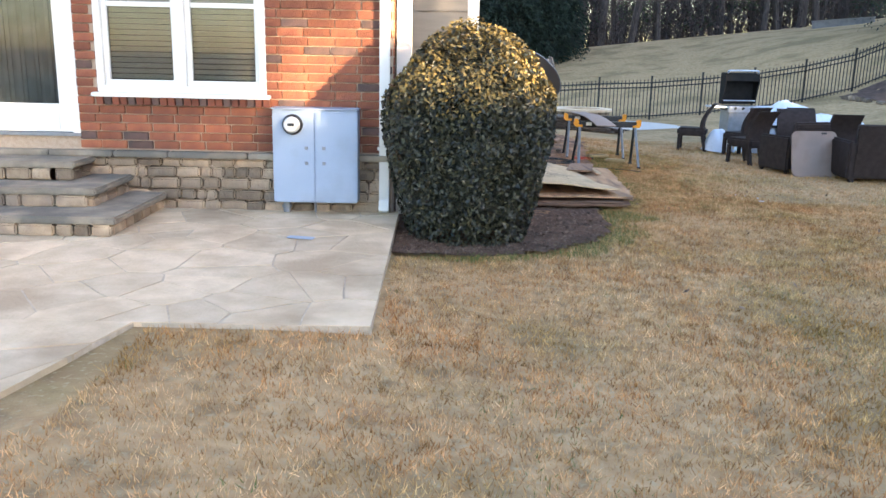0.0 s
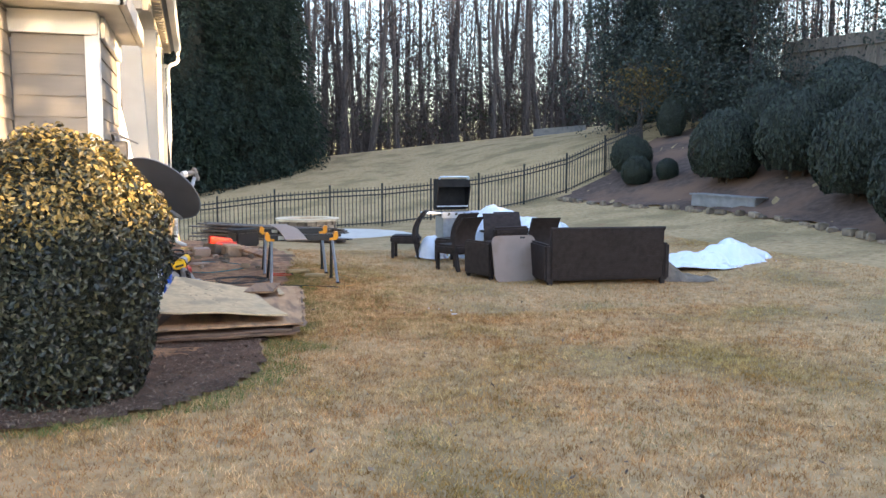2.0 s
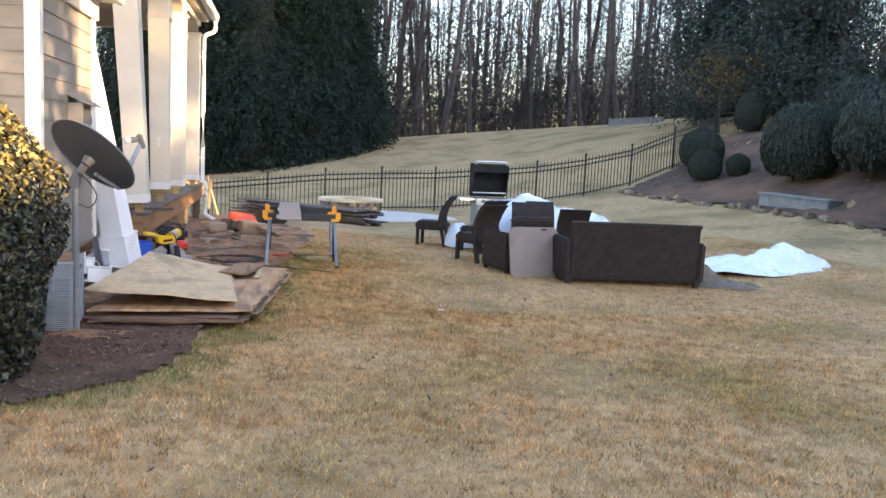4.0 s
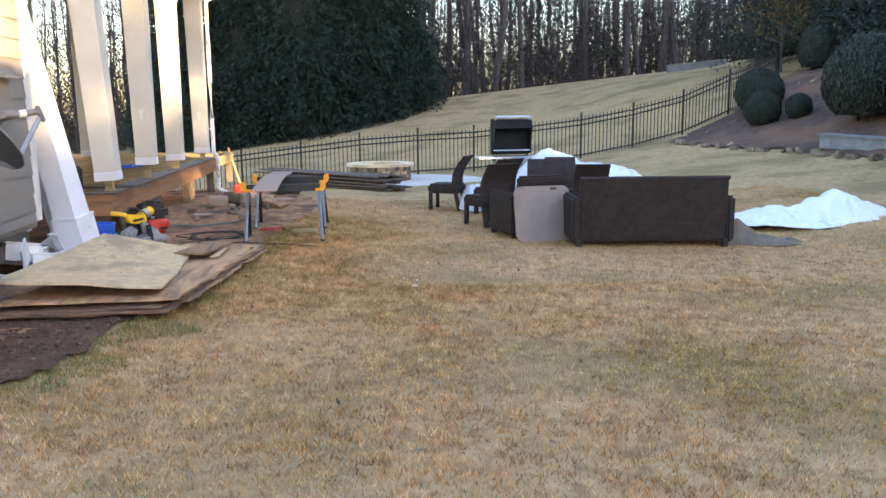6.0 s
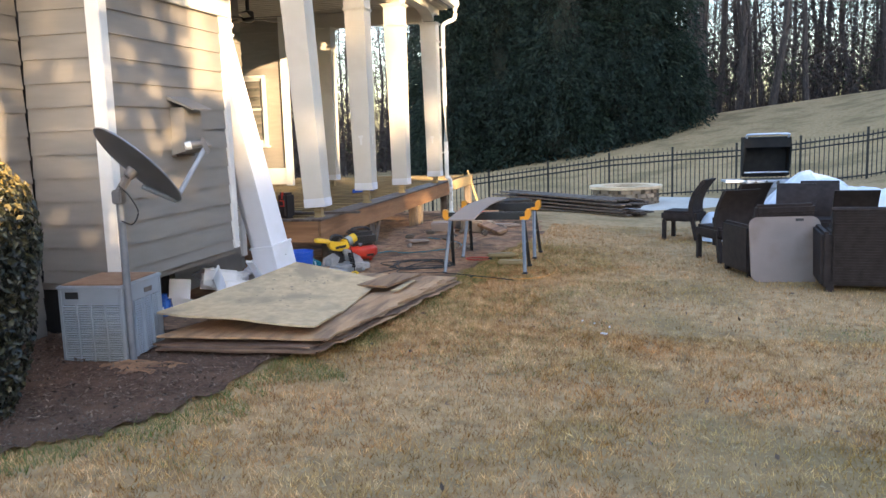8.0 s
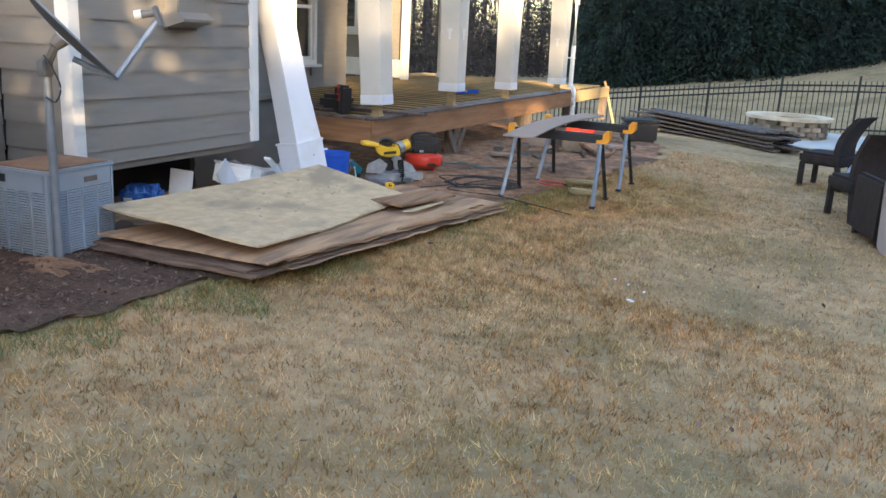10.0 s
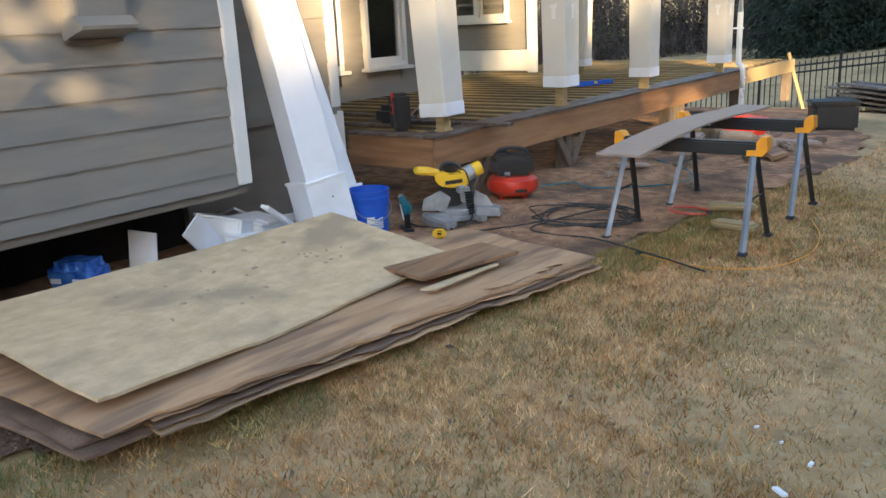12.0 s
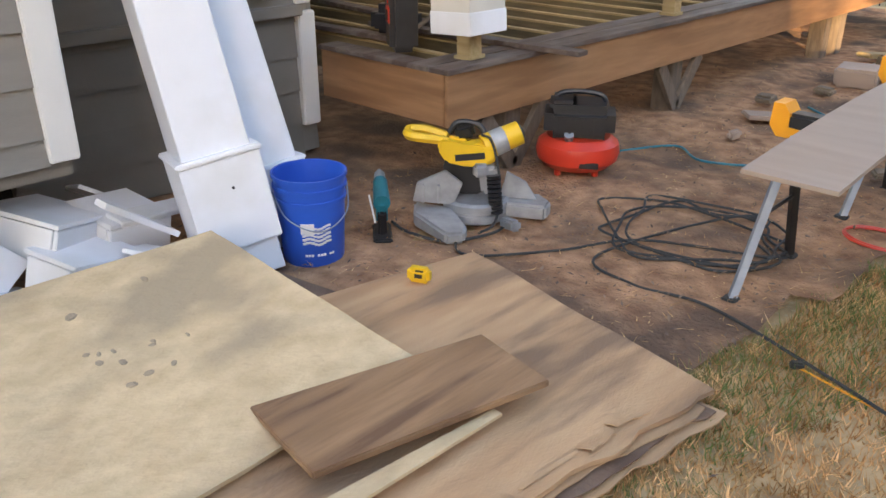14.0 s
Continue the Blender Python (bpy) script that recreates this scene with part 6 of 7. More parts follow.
solid("wood_splinter", bm, PLY, "small pale wood splinter on the plywood", "splinter", pose(1.42, 11.98, 0.155, 0, 0, -50))
rng = random.Random(31)
# veneers lifting along the broken long edge
for k in range(9):
    v0 = 0.38 + 0.062 * k + rng.uniform(-0.02, 0.02)
    x0, y0 = 2.06 + 0.33 * v0, 9.56 + 3.12 * v0
    zz = 0.131 - 0.094 * v0
    wd, ln = rng.uniform(0.05, 0.15), rng.uniform(0.12, 0.30) * min(1.0, 5 * (1 - v0))
    warped("lifted_veneer", ((x0 - wd, y0, zz), (x0 + rng.uniform(-0.02, 0.02), y0 + rng.uniform(-0.02, 0.03), zz + rng.uniform(0.004, 0.022)), (x0 + 0.10 * ln + rng.uniform(-0.02, 0.02), y0 + ln, zz - 0.03 * ln + rng.uniform(0.0, 0.010)), (x0 - wd * rng.uniform(0.5, 1), y0 + ln * 0.9, zz - 0.028 * ln)), 0.003, PLYR, ply, sag=-0.002, seed=k * 1.7, n=6)


def sheet_top(x, y):
    """Height of the pale top sheet's upper face."""
    v = (y - 9.6) / 2.42
    xa, xb = 0.69 + 0.17 * v, 1.955 - 0.205 * v
    u = (x - xa) / (xb - xa)
    z = 0.30 * (1 - u) * (1 - v) + 0.205 * u * (1 - v) + 0.115 * u * v + 0.315 * (1 - u) * v
    return z - 0.035 * math.sin(math.pi * v) * (0.4 + 0.6 * u) + 0.012 * noise.noise((u * 3, v * 4, 9.0))


for k in range(30):
    if k < 8:
        x, y, r = 1.32 + rng.uniform(-0.1, 0.1), 11.42 + rng.uniform(-0.1, 0.12), rng.uniform(0.010, 0.02)
    else:
        x, y, r = rng.uniform(0.95, 1.6), rng.uniform(10.2, 11.7), rng.uniform(0.006, 0.026)
    bm = B()
    lathe(bm, ((r, 0.0), (r * 0.9, 0.004), (r * 0.5, 0.007), (0.0, 0.0075)), n=7, sy=rng.uniform(0.4, 0.8))
    for v in bm.verts:
        v.co += 0.25 * r * noise.noise_vector(v.co * 60 + Vector((k, 0, 0))) * Vector((1, 1, 0)).length * 0.5
    solid("mud_clod", bm, MUD, "dry flattened clod of mud on the plywood", "mud", pose(x, y, sheet_top(x, y) - 0.002, 0, 0, rng.uniform(0, 180)), "mud clods")
tape = thing("tape_measure", "yellow and black tape measure on the plywood", "tape measure", pose(1.29, 12.54, 0.055, 0, 0, 25))
bm = B()
box(bm, (0, 0, 0.03), (0.09, 0.05, 0.06), bevel=0.014)
part("case", bm, YELLOW, tape)
bm = B()
box(bm, (0.005, 0, 0.033), (0.05, 0.054, 0.036), bevel=0.01)
part("grip", bm, BLACK, tape)

# ---- leaning column sleeves and scrap ----
def sleeve(p0, p1, label, w0=0.14, w1=0.50):
    p0, p1 = Vector(p0), Vector(p1)
    z = (p1 - p0).normalized()
    x = Vector((0.96, -0.28, 0))
    y = z.cross(x).normalized()
    x = y.cross(z)
    m = Matrix((x, y, z)).transposed().to_4x4()
    m.translation = p0
    t = thing("column_sleeve", label, "column sleeve", m, "column sleeves")
    ln = (p1 - p0).length
    bm = B()
    lo = [bm.verts.new((sx * 0.14, sy * 0.14, 0.0)) for sx, sy in ((-1, -1), (1, -1), (1, 1), (-1, 1))]
    hi = [bm.verts.new((sx * 0.105, sy * 0.105, ln)) for sx, sy in ((-1, -1), (1, -1), (1, 1), (-1, 1))]
    bm.faces.new(hi)
    bm.faces.new(lo[::-1])
    for i in range(4):
        bm.faces.new((lo[i], lo[(i + 1) % 4], hi[(i + 1) % 4], hi[i]))
    bmesh.ops.bevel(bm, geom=list(bm.edges), offset=0.004, segments=1, affect="EDGES")
    part("shaft", bm, PVC, t)
    bm = B()
    box(bm, (0, 0, (w0 + w1) / 2), (0.315, 0.315, w1 - w0), bevel=0.004)
    part("base_wrap", bm, PVC, t)
    bm = B()
    box(bm, (0, 0, w1 + 0.01), (0.335, 0.335, 0.022), bevel=0.006)
    part("moulding", bm, PVC, t)
    bm = B()
    rod(bm, (0.157, 0.02, w1 - 0.12), (0.160, 0.02, w1 - 0.12), 0.006)
    part("screw_hole", bm, BLACK, t)
    bm = B()
    box(bm, (0, 0, ln - 0.12), (0.245, 0.245, 0.03), bevel=0.006)
    box(bm, (0, 0, ln - 0.02), (0.27, 0.27, 0.05), bevel=0.006)
    part("cap_moulding", bm, PVC, t)
    return t


sleeve((0.55, 12.25, -0.04), (0.10, 11.97, 2.75), "white tapered column sleeve leaning against the bay")
sleeve((0.40, 12.55, -0.04), (-0.20, 12.24, 2.70), "white tapered column sleeve leaning against the wall", 0.08, 0.34)


def panel(x, y, z, s, rot, label="white painted board scrap in the heap"):
    bm = B()
    box(bm, (0, 0, 0), s, bevel=0.003)
    solid("board_scrap", bm, PVC, label, "board scrap", pose(x, y, z, *rot), "white scrap heap")


def box_scrap(x, y, z, rot, s=0.3):
    t = thing("column_wrap_scrap", "broken white column wrap corner in the heap", "column wrap", pose(x, y, z, *rot), "white scrap heap")
    for c, d in (((0, 0, 0), (s, s, 0.018)), ((0, s / 2, s * 0.4), (s, 0.018, s * 0.8)), ((s / 2, 0, s * 0.4), (0.018, s, s * 0.8))):
        bm = B()
        box(bm, c, d, bevel=0.003)
        part("side", bm, PVC, t)


panel(0.0, 11.08, 0.10, (0.20, 0.018, 0.36), (0, 6, 24), "white board scrap standing on edge")
panel(0.12, 11.22, 0.03, (0.22, 0.30, 0.018), (-14, 12, 12))
panel(0.28, 11.36, 0.20, (0.018, 0.34, 0.175), (-47, 8, 6), "white board scrap leaning on the heap")
panel(0.30, 11.48, 0.02, (0.20, 0.20, 0.018), (-20, 10, 35))
for x, y, z, sz, rot in ((0.10, 11.66, 0.17, (0.34, 0.36, 0.17), (-14, 10, 32)), (0.34, 11.70, 0.06, (0.26, 0.36, 0.17), (-13, 6, 18)), (0.10, 11.95, 0.10, (0.30, 0.30, 0.18), (-6, 8, 10))):
    wrap = thing("column_wrap", "white boxed column wrap lying in the scrap heap", "column wrap", pose(x, y, z, *rot), "white scrap heap")
    for c, d in (((0, 0, sz[2] / 2), (sz[0], sz[1], 0.018)), ((sz[0] / 2 - 0.009, 0, -0.011), (0.018, sz[1] - 0.004, sz[2] - 0.004)), ((0, -sz[1] / 2 + 0.009, -0.011), (sz[0] - 0.04, 0.018, sz[2] - 0.004)), ((0, sz[1] / 2 - 0.009, -0.011), (sz[0] - 0.04, 0.018, sz[2] - 0.004))):
        bm = B()
        box(bm, c, d, bevel=0.003)
        part("side", bm, PVC, wrap)
panel(0.40, 11.91, 0.24, (0.075, 0.36, 0.024), (-36, 4, 4), "white trim strip across the heap")
panel(0.18, 12.12, 0.16, (0.10, 0.5, 0.022), (-8, 14, 12))
panel(0.46, 11.95, 0.10, (0.22, 0.24, 0.018), (-20, 10, 40))
panel(-0.15, 12.05, 0.13, (0.35, 0.30, 0.018), (-20, 30, 70))
box_scrap(0.2, 12.3, 0.05, (10, 60, 60), 0.24)

water = thing("water_bottle_pack", "shrink-wrapped pack of blue-labelled water bottles", "water bottles", pose(-0.02, 10.66, gz(0, 10.7) + 0.04, 0, 0, 25))
for i in range(4):
    for j in range(3):
        bm = B()
        lathe(bm, ((0.030, 0.0), (0.033, 0.01), (0.033, 0.12), (0.013, 0.16), (0.013, 0.182)), (-0.105 + i * 0.07, -0.07 + j * 0.07, 0), n=12)
        part("bottle", bm, CLEAR, water)
bm = B()
box(bm, (0, 0, 0.093), (0.32, 0.25, 0.186), bevel=0.05)
bmesh.ops.subdivide_edges(bm, edges=bm.edges[:], cuts=2, use_grid_fill=True)
for v in bm.verts:
    v.co += 0.018 * noise.noise_vector(v.co * 11)
part("wrap", bm, CLEAR, water, "blue printed plastic wrap")
for x in (-0.08, 0.07):
    bm = B()
    box(bm, (x, -0.128, 0.08), (0.07, 0.004, 0.03))
    part("label_bar", bm, WHITE, water)

bk = thing("bucket", "bright blue plastic bucket with a wire handle", "bucket", pose(0.66, 12.53, -0.035, 0, 0, 66))
bm = B()
lathe(bm, ((0.125, 0.0), (0.128, 0.01), (0.142, 0.27), (0.149, 0.272), (0.149, 0.285), (0.144, 0.287), (0.146, 0.32), (0.153, 0.322), (0.153, 0.335), (0.147, 0.337), (0.149, 0.365), (0.156, 0.367), (0.156, 0.38), (0.148, 0.38), (0.138, 0.20), (0.121, 0.012)), n=36)
part("shell", bm, BLUE, bk)
bm = B()
tube(bm, smooth_path([(0.158, 0, 0.31), (0.12, -0.11, 0.22), (0.0, -0.16, 0.17), (-0.12, -0.11, 0.22), (-0.158, 0, 0.31)], 8), 0.003, 6)
part("wire_handle", bm, GALV, bk)
for k in range(5):
    bm = B()
    for a0 in range(10):
        a = radians(-118 + a0 * 5.0)
        z = 0.11 + k * 0.017 + 0.006 * math.sin(a0 * 0.9)
        box(bm, (0.1365 * math.cos(a), 0.1365 * math.sin(a), z), (0.004, 0.0125, 0.009), (0, 0, math.degrees(a)))
    part("printed_stripe", bm, WHITE, bk)
bm = B()
for a0 in range(5):
    a = radians(-120 + a0 * 4.5)
    box(bm, (0.1385 * math.cos(a), 0.1385 * math.sin(a), 0.175), (0.004, 0.012, 0.045), (0, 0, math.degrees(a)))
part("printed_panel", bm, WHITE, bk)
bm = B()
for a0 in (0, 1, 2, 4, 5, 6, 8, 9):
    a = radians(-116 + a0 * 5.5)
    box(bm, (0.131 * math.cos(a), 0.131 * math.sin(a), 0.055), (0.004, 0.010, 0.009), (0, 0, math.degrees(a)))
part("printed_bars", bm, WHITE, bk)

# rotary drill standing behind the bucket
drill = thing("power_drill", "teal and black corded power drill on the ground", "drill", pose(0.68, 12.90, -0.02, 0, 0, -40) @ Matrix.Diagonal((0.85, 0.85, 0.85, 1)))
bm = B()
rod(bm, (-0.10, 0, 0.23), (0.12, 0, 0.19), 0.038, 0.045, 12)
box(bm, (0.08, 0, 0.14), (0.08, 0.06, 0.14), (0, 15, 0), bevel=0.015)
part("motor_body", bm, TEAL, drill)
bm = B()
rod(bm, (-0.10, 0, 0.23), (-0.17, 0, 0.245), 0.034, 0.03, 12)
rod(bm, (-0.17, 0, 0.245), (-0.21, 0, 0.253), 0.02, 0.014, 10)
part("chuck", bm, CASTAL, drill)
bm = B()
box(bm, (0.10, 0, 0.06), (0.05, 0.045, 0.18), (0, 12, 0), bevel=0.012)
box(bm, (0.06, 0, 0.0), (0.24, 0.10, 0.03), bevel=0.01)
part("grip", bm, BLACK, drill)
bm = B()
box(bm, (0.14, -0.05, 0.17), (0.03, 0.008, 0.15), (10, 0, 0), bevel=0.002)
part("paper_tag", bm, WHITE, drill)

# mitre saw
saw = thing("mitre_saw", "yellow and grey electric mitre saw on the clay", "mitre saw", pose(0.84, 13.30, -0.025, 0, 0, -50))
bm = B()
lathe(bm, ((0.13, 0.0), (0.155, 0.015), (0.155, 0.05), (0.148, 0.054), (0.148, 0.06), (0.155, 0.064), (0.155, 0.095), (0.14, 0.105), (0.0, 0.105)), (0.0, 0.04, 0.0), n=32)
part("turntable", bm, CASTAL, saw)
bm = B()
extrude_poly(bm, [(0.07, -0.25, 0.10), (0.07, -0.06, 0.09), (0.07, -0.02, 0.19), (0.07, -0.10, 0.25), (0.07, -0.23, 0.19)], (0.03, 0, 0))
for y in (-0.20, -0.13):
    box(bm, (0.11, y, 0.145), (0.03, 0.012, 0.09))
bmesh.ops.bevel(bm, geom=list(bm.edges), offset=0.004, segments=2, affect="EDGES")
part("fence_plate", bm, CASTAL, saw)
bm = B()
extrude_poly(bm, [(0.02, -0.25, 0.0), (0.16, -0.24, 0.0), (0.36, -0.08, 0.0), (0.34, 0.0, 0.0), (0.26, 0.01, 0.0), (0.08, -0.07, 0.0)], (0, 0, 0.075))
for v in bm.verts:
    if v.co.z > 0.05 and v.co.x > 0.2:
        v.co.z -= 0.02
bmesh.ops.bevel(bm, geom=list(bm.edges), offset=0.012, segments=2, affect="EDGES")
part("base_wing", bm, CASTAL, saw)
bm = B()
extrude_poly(bm, [(-0.08, 0.16, 0.02), (0.06, 0.17, 0.02), (0.10, 0.36, 0.02), (0.02, 0.39, 0.02), (-0.08, 0.34, 0.02)], (0, 0, 0.07))
bmesh.ops.bevel(bm, geom=list(bm.edges), offset=0.012, segments=2, affect="EDGES")
part("base_wing", bm, CASTAL, saw)
bm = B()
extrude_poly(bm, [(-0.02, 0.15, 0.10), (-0.02, 0.32, 0.09), (-0.02, 0.27, 0.17), (-0.02, 0.18, 0.22)], (0.025, 0, 0))
part("fence_plate", bm, CASTAL, saw)
bm = B()
box(bm, (0.18, 0.20, 0.035), (0.14, 0.05, 0.05), (0, -12, 25), bevel=0.012)
part("clamp_foot", bm, CASTAL, saw)
bm = B()
box(bm, (0.04, 0.10, 0.20), (0.07, 0.09, 0.13), (8, 0, 0), bevel=0.016)
box(bm, (0.07, 0.06, 0.25), (0.05, 0.07, 0.06), (0, 0, 20), bevel=0.012)
part("pivot_bracket", bm, CASTAL, saw)
bm = B()
for k in range(9):
    rod(bm, (0.115 - 0.003 * k, 0.135 - 0.002 * k, 0.06 + 0.02 * k), (0.113 - 0.003 * k, 0.134 - 0.002 * k, 0.074 + 0.02 * k), 0.030, 0.034, 12)
part("dust_bellows", bm, BLACK, saw)
bm = B()
lathe(bm, ((0.10, -0.012), (0.118, -0.01), (0.118, 0.01), (0.10, 0.012)), n=32)
for v in bm.verts:
    v.co = Vector((v.co.z - 0.02, 0.0 + v.co.x, 0.215 + v.co.y))
part("blade_guard", bm, BLACK, saw)
bm = B()
extrude_poly(bm, [(-0.04, -0.14, 0.335), (-0.04, -0.10, 0.275), (-0.04, 0.0, 0.255), (-0.04, 0.09, 0.262), (-0.04, 0.135, 0.295), (-0.04, 0.13, 0.345), (-0.04, 0.06, 0.372), (-0.04, -0.02, 0.352), (-0.04, -0.08, 0.365), (-0.04, -0.13, 0.395)], (0.10, 0, 0))
bmesh.ops.bevel(bm, geom=list(bm.edges), offset=0.014, segments=3, affect="EDGES")
head = part("head", bm, YELLOW, saw)
bm = B()
box(bm, (0.0615, 0.01, 0.308), (0.004, 0.135, 0.030), (6, 0, 0))
part("maker_bar", bm, BLACK, head)
bm = B()
tube(bm, smooth_path([(0.01, -0.10, 0.365), (0.045, -0.17, 0.385), (0.055, -0.235, 0.395), (0.03, -0.275, 0.40), (-0.03, -0.27, 0.405), (-0.05, -0.20, 0.40), (-0.03, -0.10, 0.375)], 5), 0.022, 6)
part("handle", bm, YELLOW, saw)
bm = B()
rod(bm, (0.0, 0.07, 0.335), (-0.05, 0.23, 0.395), 0.060, 0.056, 26)
part("motor", bm, YELLOW, saw)
bm = B()
rod(bm, (-0.012, 0.108, 0.349), (-0.030, 0.165, 0.371), 0.0615, 0.0605, 26)
part("motor_band", bm, CASTAL, saw)
bm = B()
rod(bm, (-0.05, 0.23, 0.395), (-0.055, 0.245, 0.401), 0.047, 0.03, 20)
part("motor_cap", bm, BLACK, saw)
bm = B()
box(bm, (-0.05, -0.02, 0.40), (0.07, 0.09, 0.07), (15, 10, 0), bevel=0.016)
tube(bm, smooth_path([(-0.04, -0.09, 0.39), (-0.04, -0.05, 0.44), (-0.04, 0.04, 0.43), (-0.03, 0.08, 0.38)], 5), 0.014, 8)
part("carry_grip", bm, BLACK, saw)
bm = B()
tube(bm, smooth_path([(0.02, 0.06, 0.40), (0.05, 0.10, 0.39), (0.06, 0.13, 0.30), (0.09, 0.15, 0.16), (0.16, 0.13, 0.03), (0.24, 0.06, 0.012)], 6), 0.006, 8)
part("hanging_cord", bm, RUBBER, saw)

# air compressor
comp = thing("air_compressor", "red pancake air compressor with a black motor cover", "compressor", pose(0.82, 14.20, -0.03, 0, 0, 35))
bm = B()
lathe(bm, ((0.05, 0.035), (0.17, 0.045), (0.215, 0.085), (0.225, 0.13), (0.215, 0.175), (0.17, 0.21), (0.05, 0.22)), n=36)
part("tank", bm, RED, comp)
bm = B()
box(bm, (0, 0, 0.295), (0.37, 0.30, 0.19), bevel=0.05)
box(bm, (-0.09, 0, 0.38), (0.14, 0.22, 0.06), bevel=0.02)
for k in range(6):
    box(bm, (-0.08 + k * 0.032, -0.151, 0.285), (0.012, 0.010, 0.09))
part("motor_cover", bm, BLACK, comp)
bm = B()
tube(bm, smooth_path([(-0.14, 0, 0.36), (-0.11, 0, 0.425), (0.0, 0, 0.44), (0.11, 0, 0.42), (0.14, 0, 0.36)], 5), 0.014, 8)
part("carry_handle", bm, BLACK, comp)
for k in range(4):
    a = math.pi / 4 + k * math.pi / 2
    bm = B()
    rod(bm, (0.14 * math.cos(a), 0.14 * math.sin(a), 0), (0.135 * math.cos(a), 0.135 * math.sin(a), 0.07), 0.018, 0.022, 8)
    part("foot", bm, RED, comp)
bm = B()
box(bm, (0.06, -0.212, 0.10), (0.10, 0.016, 0.03), bevel=0.003)
part("maker_bar", bm, BLACK, comp)
bm = B()
rod(bm, (-0.05, -0.14, 0.22), (-0.05, -0.16, 0.25), 0.025, 0.025, 12)
part("gauge", bm, CASTAL, comp)

# ---- sawhorses with a long board across them ----
def sawhorse(m):
    t = thing("sawhorse", "steel-legged sawhorse with a black beam and orange clamps", "sawhorse", m, "sawhorses")
    bm = B()
    box(bm, (0, 0, 0.655), (1.02, 0.085, 0.09), bevel=0.012)
    part("beam", bm, BLACK, t)
    for s in (-1, 1):
        bm = B()
        extrude_poly(bm, [(s * 0.50, -0.05, 0.61), (s * 0.40, -0.05, 0.61), (s * 0.40, -0.05, 0.645), (s * 0.46, -0.05, 0.65), (s * 0.46, -0.05, 0.70), (s * 0.485, -0.05, 0.735), (s * 0.525, -0.05, 0.735), (s * 0.53, -0.05, 0.65)], (0, 0.10, 0))
        part("end_clamp", bm, ORANGE, t)
        for y, mt in ((-1, GALV), (1, IRON)):
            bm = B()
            rod(bm, (s * 0.44, y * 0.03, 0.62), (s * 0.475, y * 0.275, 0.012), 0.021, 0.021, 4)
            lg = part("leg", bm, mt, t)
            bm = B()
            box(bm, (s * 0.477, y * 0.28, 0.012), (0.06, 0.06, 0.024), bevel=0.006)
            part("rubber_foot", bm, RUBBER, lg)
        bm = B()
        rod(bm, (s * 0.458, -0.145, 0.33), (s * 0.458, 0.145, 0.33), 0.008, n=6)
        part("spreader", bm, IRON, t)
    bm = B()
    box(bm, (-0.30, -0.045, 0.66), (0.09, 0.004, 0.05))
    part("label_plate", bm, WHITE, t)
    return t


h1 = sawhorse(pose(2.59, 13.69, gz(2.6, 13.7) + 0.01, 0, 0, 1))
copy_thing(h1, pose(2.60, 14.80, gz(2.6, 14.8) + 0.02, 0, 0, -2))
bm = B()
n = 12
a = [(2.28, 12.93), (2.58, 12.95)]
lo, hi = [], []
for k in range(n + 1):
    u = k / n
    y = 12.93 + 2.65 * u
    x = 2.28 + 0.0 * u
    z = 0.655 + 0.035 * math.sin(math.pi * min(1, u * 1.15)) - 0.03 * (1 - u) ** 3
    lo.append((bm.verts.new((x, y, z)), bm.verts.new((x + 0.29, y, z))))
    hi.append((bm.verts.new((x, y, z + 0.014)), bm.verts.new((x + 0.29, y, z + 0.014))))
for k in range(n):
    bm.faces.new((hi[k][0], hi[k][1], hi[k + 1][1], hi[k + 1][0]))
    bm.faces.new((lo[k][0], lo[k + 1][0], lo[k + 1][1], lo[k][1]))
    for s in (0, 1):
        bm.faces.new((lo[k][s], hi[k][s], hi[k + 1][s], lo[k + 1][s]))
bm.faces.new((lo[0][0], lo[0][1], hi[0][1], hi[0][0]))
bm.faces.new((lo[n][0], lo[n][1], hi[n][1], hi[n][0]))
solid("fascia_board", bm, GREYB, "long greyish-brown fascia board laid over two sawhorses", "board", pose(0, 0, 0.0))

# ---- things on the deck ----
radio = thing("jobsite_radio", "black and red jobsite radio charger standing on the deck", "radio", pose(0.06, 13.63, DZ + 0.0, 0, 0, -35))
bm = B()
box(bm, (0, 0, 0.16), (0.19, 0.15, 0.32), bevel=0.03)
part("body", bm, BLACK, radio)
bm = B()
box(bm, (0.02, -0.074, 0.19), (0.10, 0.014, 0.09), bevel=0.006)
part("front_panel", bm, RED, radio)
bm = B()
box(bm, (0.02, -0.083, 0.19), (0.07, 0.006, 0.05))
part("display", bm, BLACK, radio)
bm = B()
box(bm, (0.03, -0.07, 0.285), (0.035, 0.02, 0.09), bevel=0.006)
part("red_strap", bm, RED, radio)
bag = thing("tool_bag", "dark tool bag and cords on the deck edge", "tool bag", pose(-0.22, 13.85, DZ + 0.01, 0, 0, 20))
bm = B()
box(bm, (0, 0, 0.09), (0.28, 0.18, 0.18), bevel=0.05)
part("body", bm, BLACK, bag)
bm = B()
tube(bm, smooth_path([(0.1, -0.1, 0.02), (0.2, -0.06, 0.1), (0.24, 0.0, 0.14), (0.2, 0.08, 0.06), (0.26, 0.1, 0.01)], 6), 0.012)
part("strap", bm, CANVAS, bag)
lev = thing("spirit_level", "blue spirit level lying on the joists", "spirit level", pose(-0.35, 18.0, DZ + 0.0, 0, 0, 70))
bm = B()
box(bm, (0, 0, 0.035), (0.60, 0.025, 0.06), bevel=0.005)
part("body", bm, BLUE, lev)
bm = B()
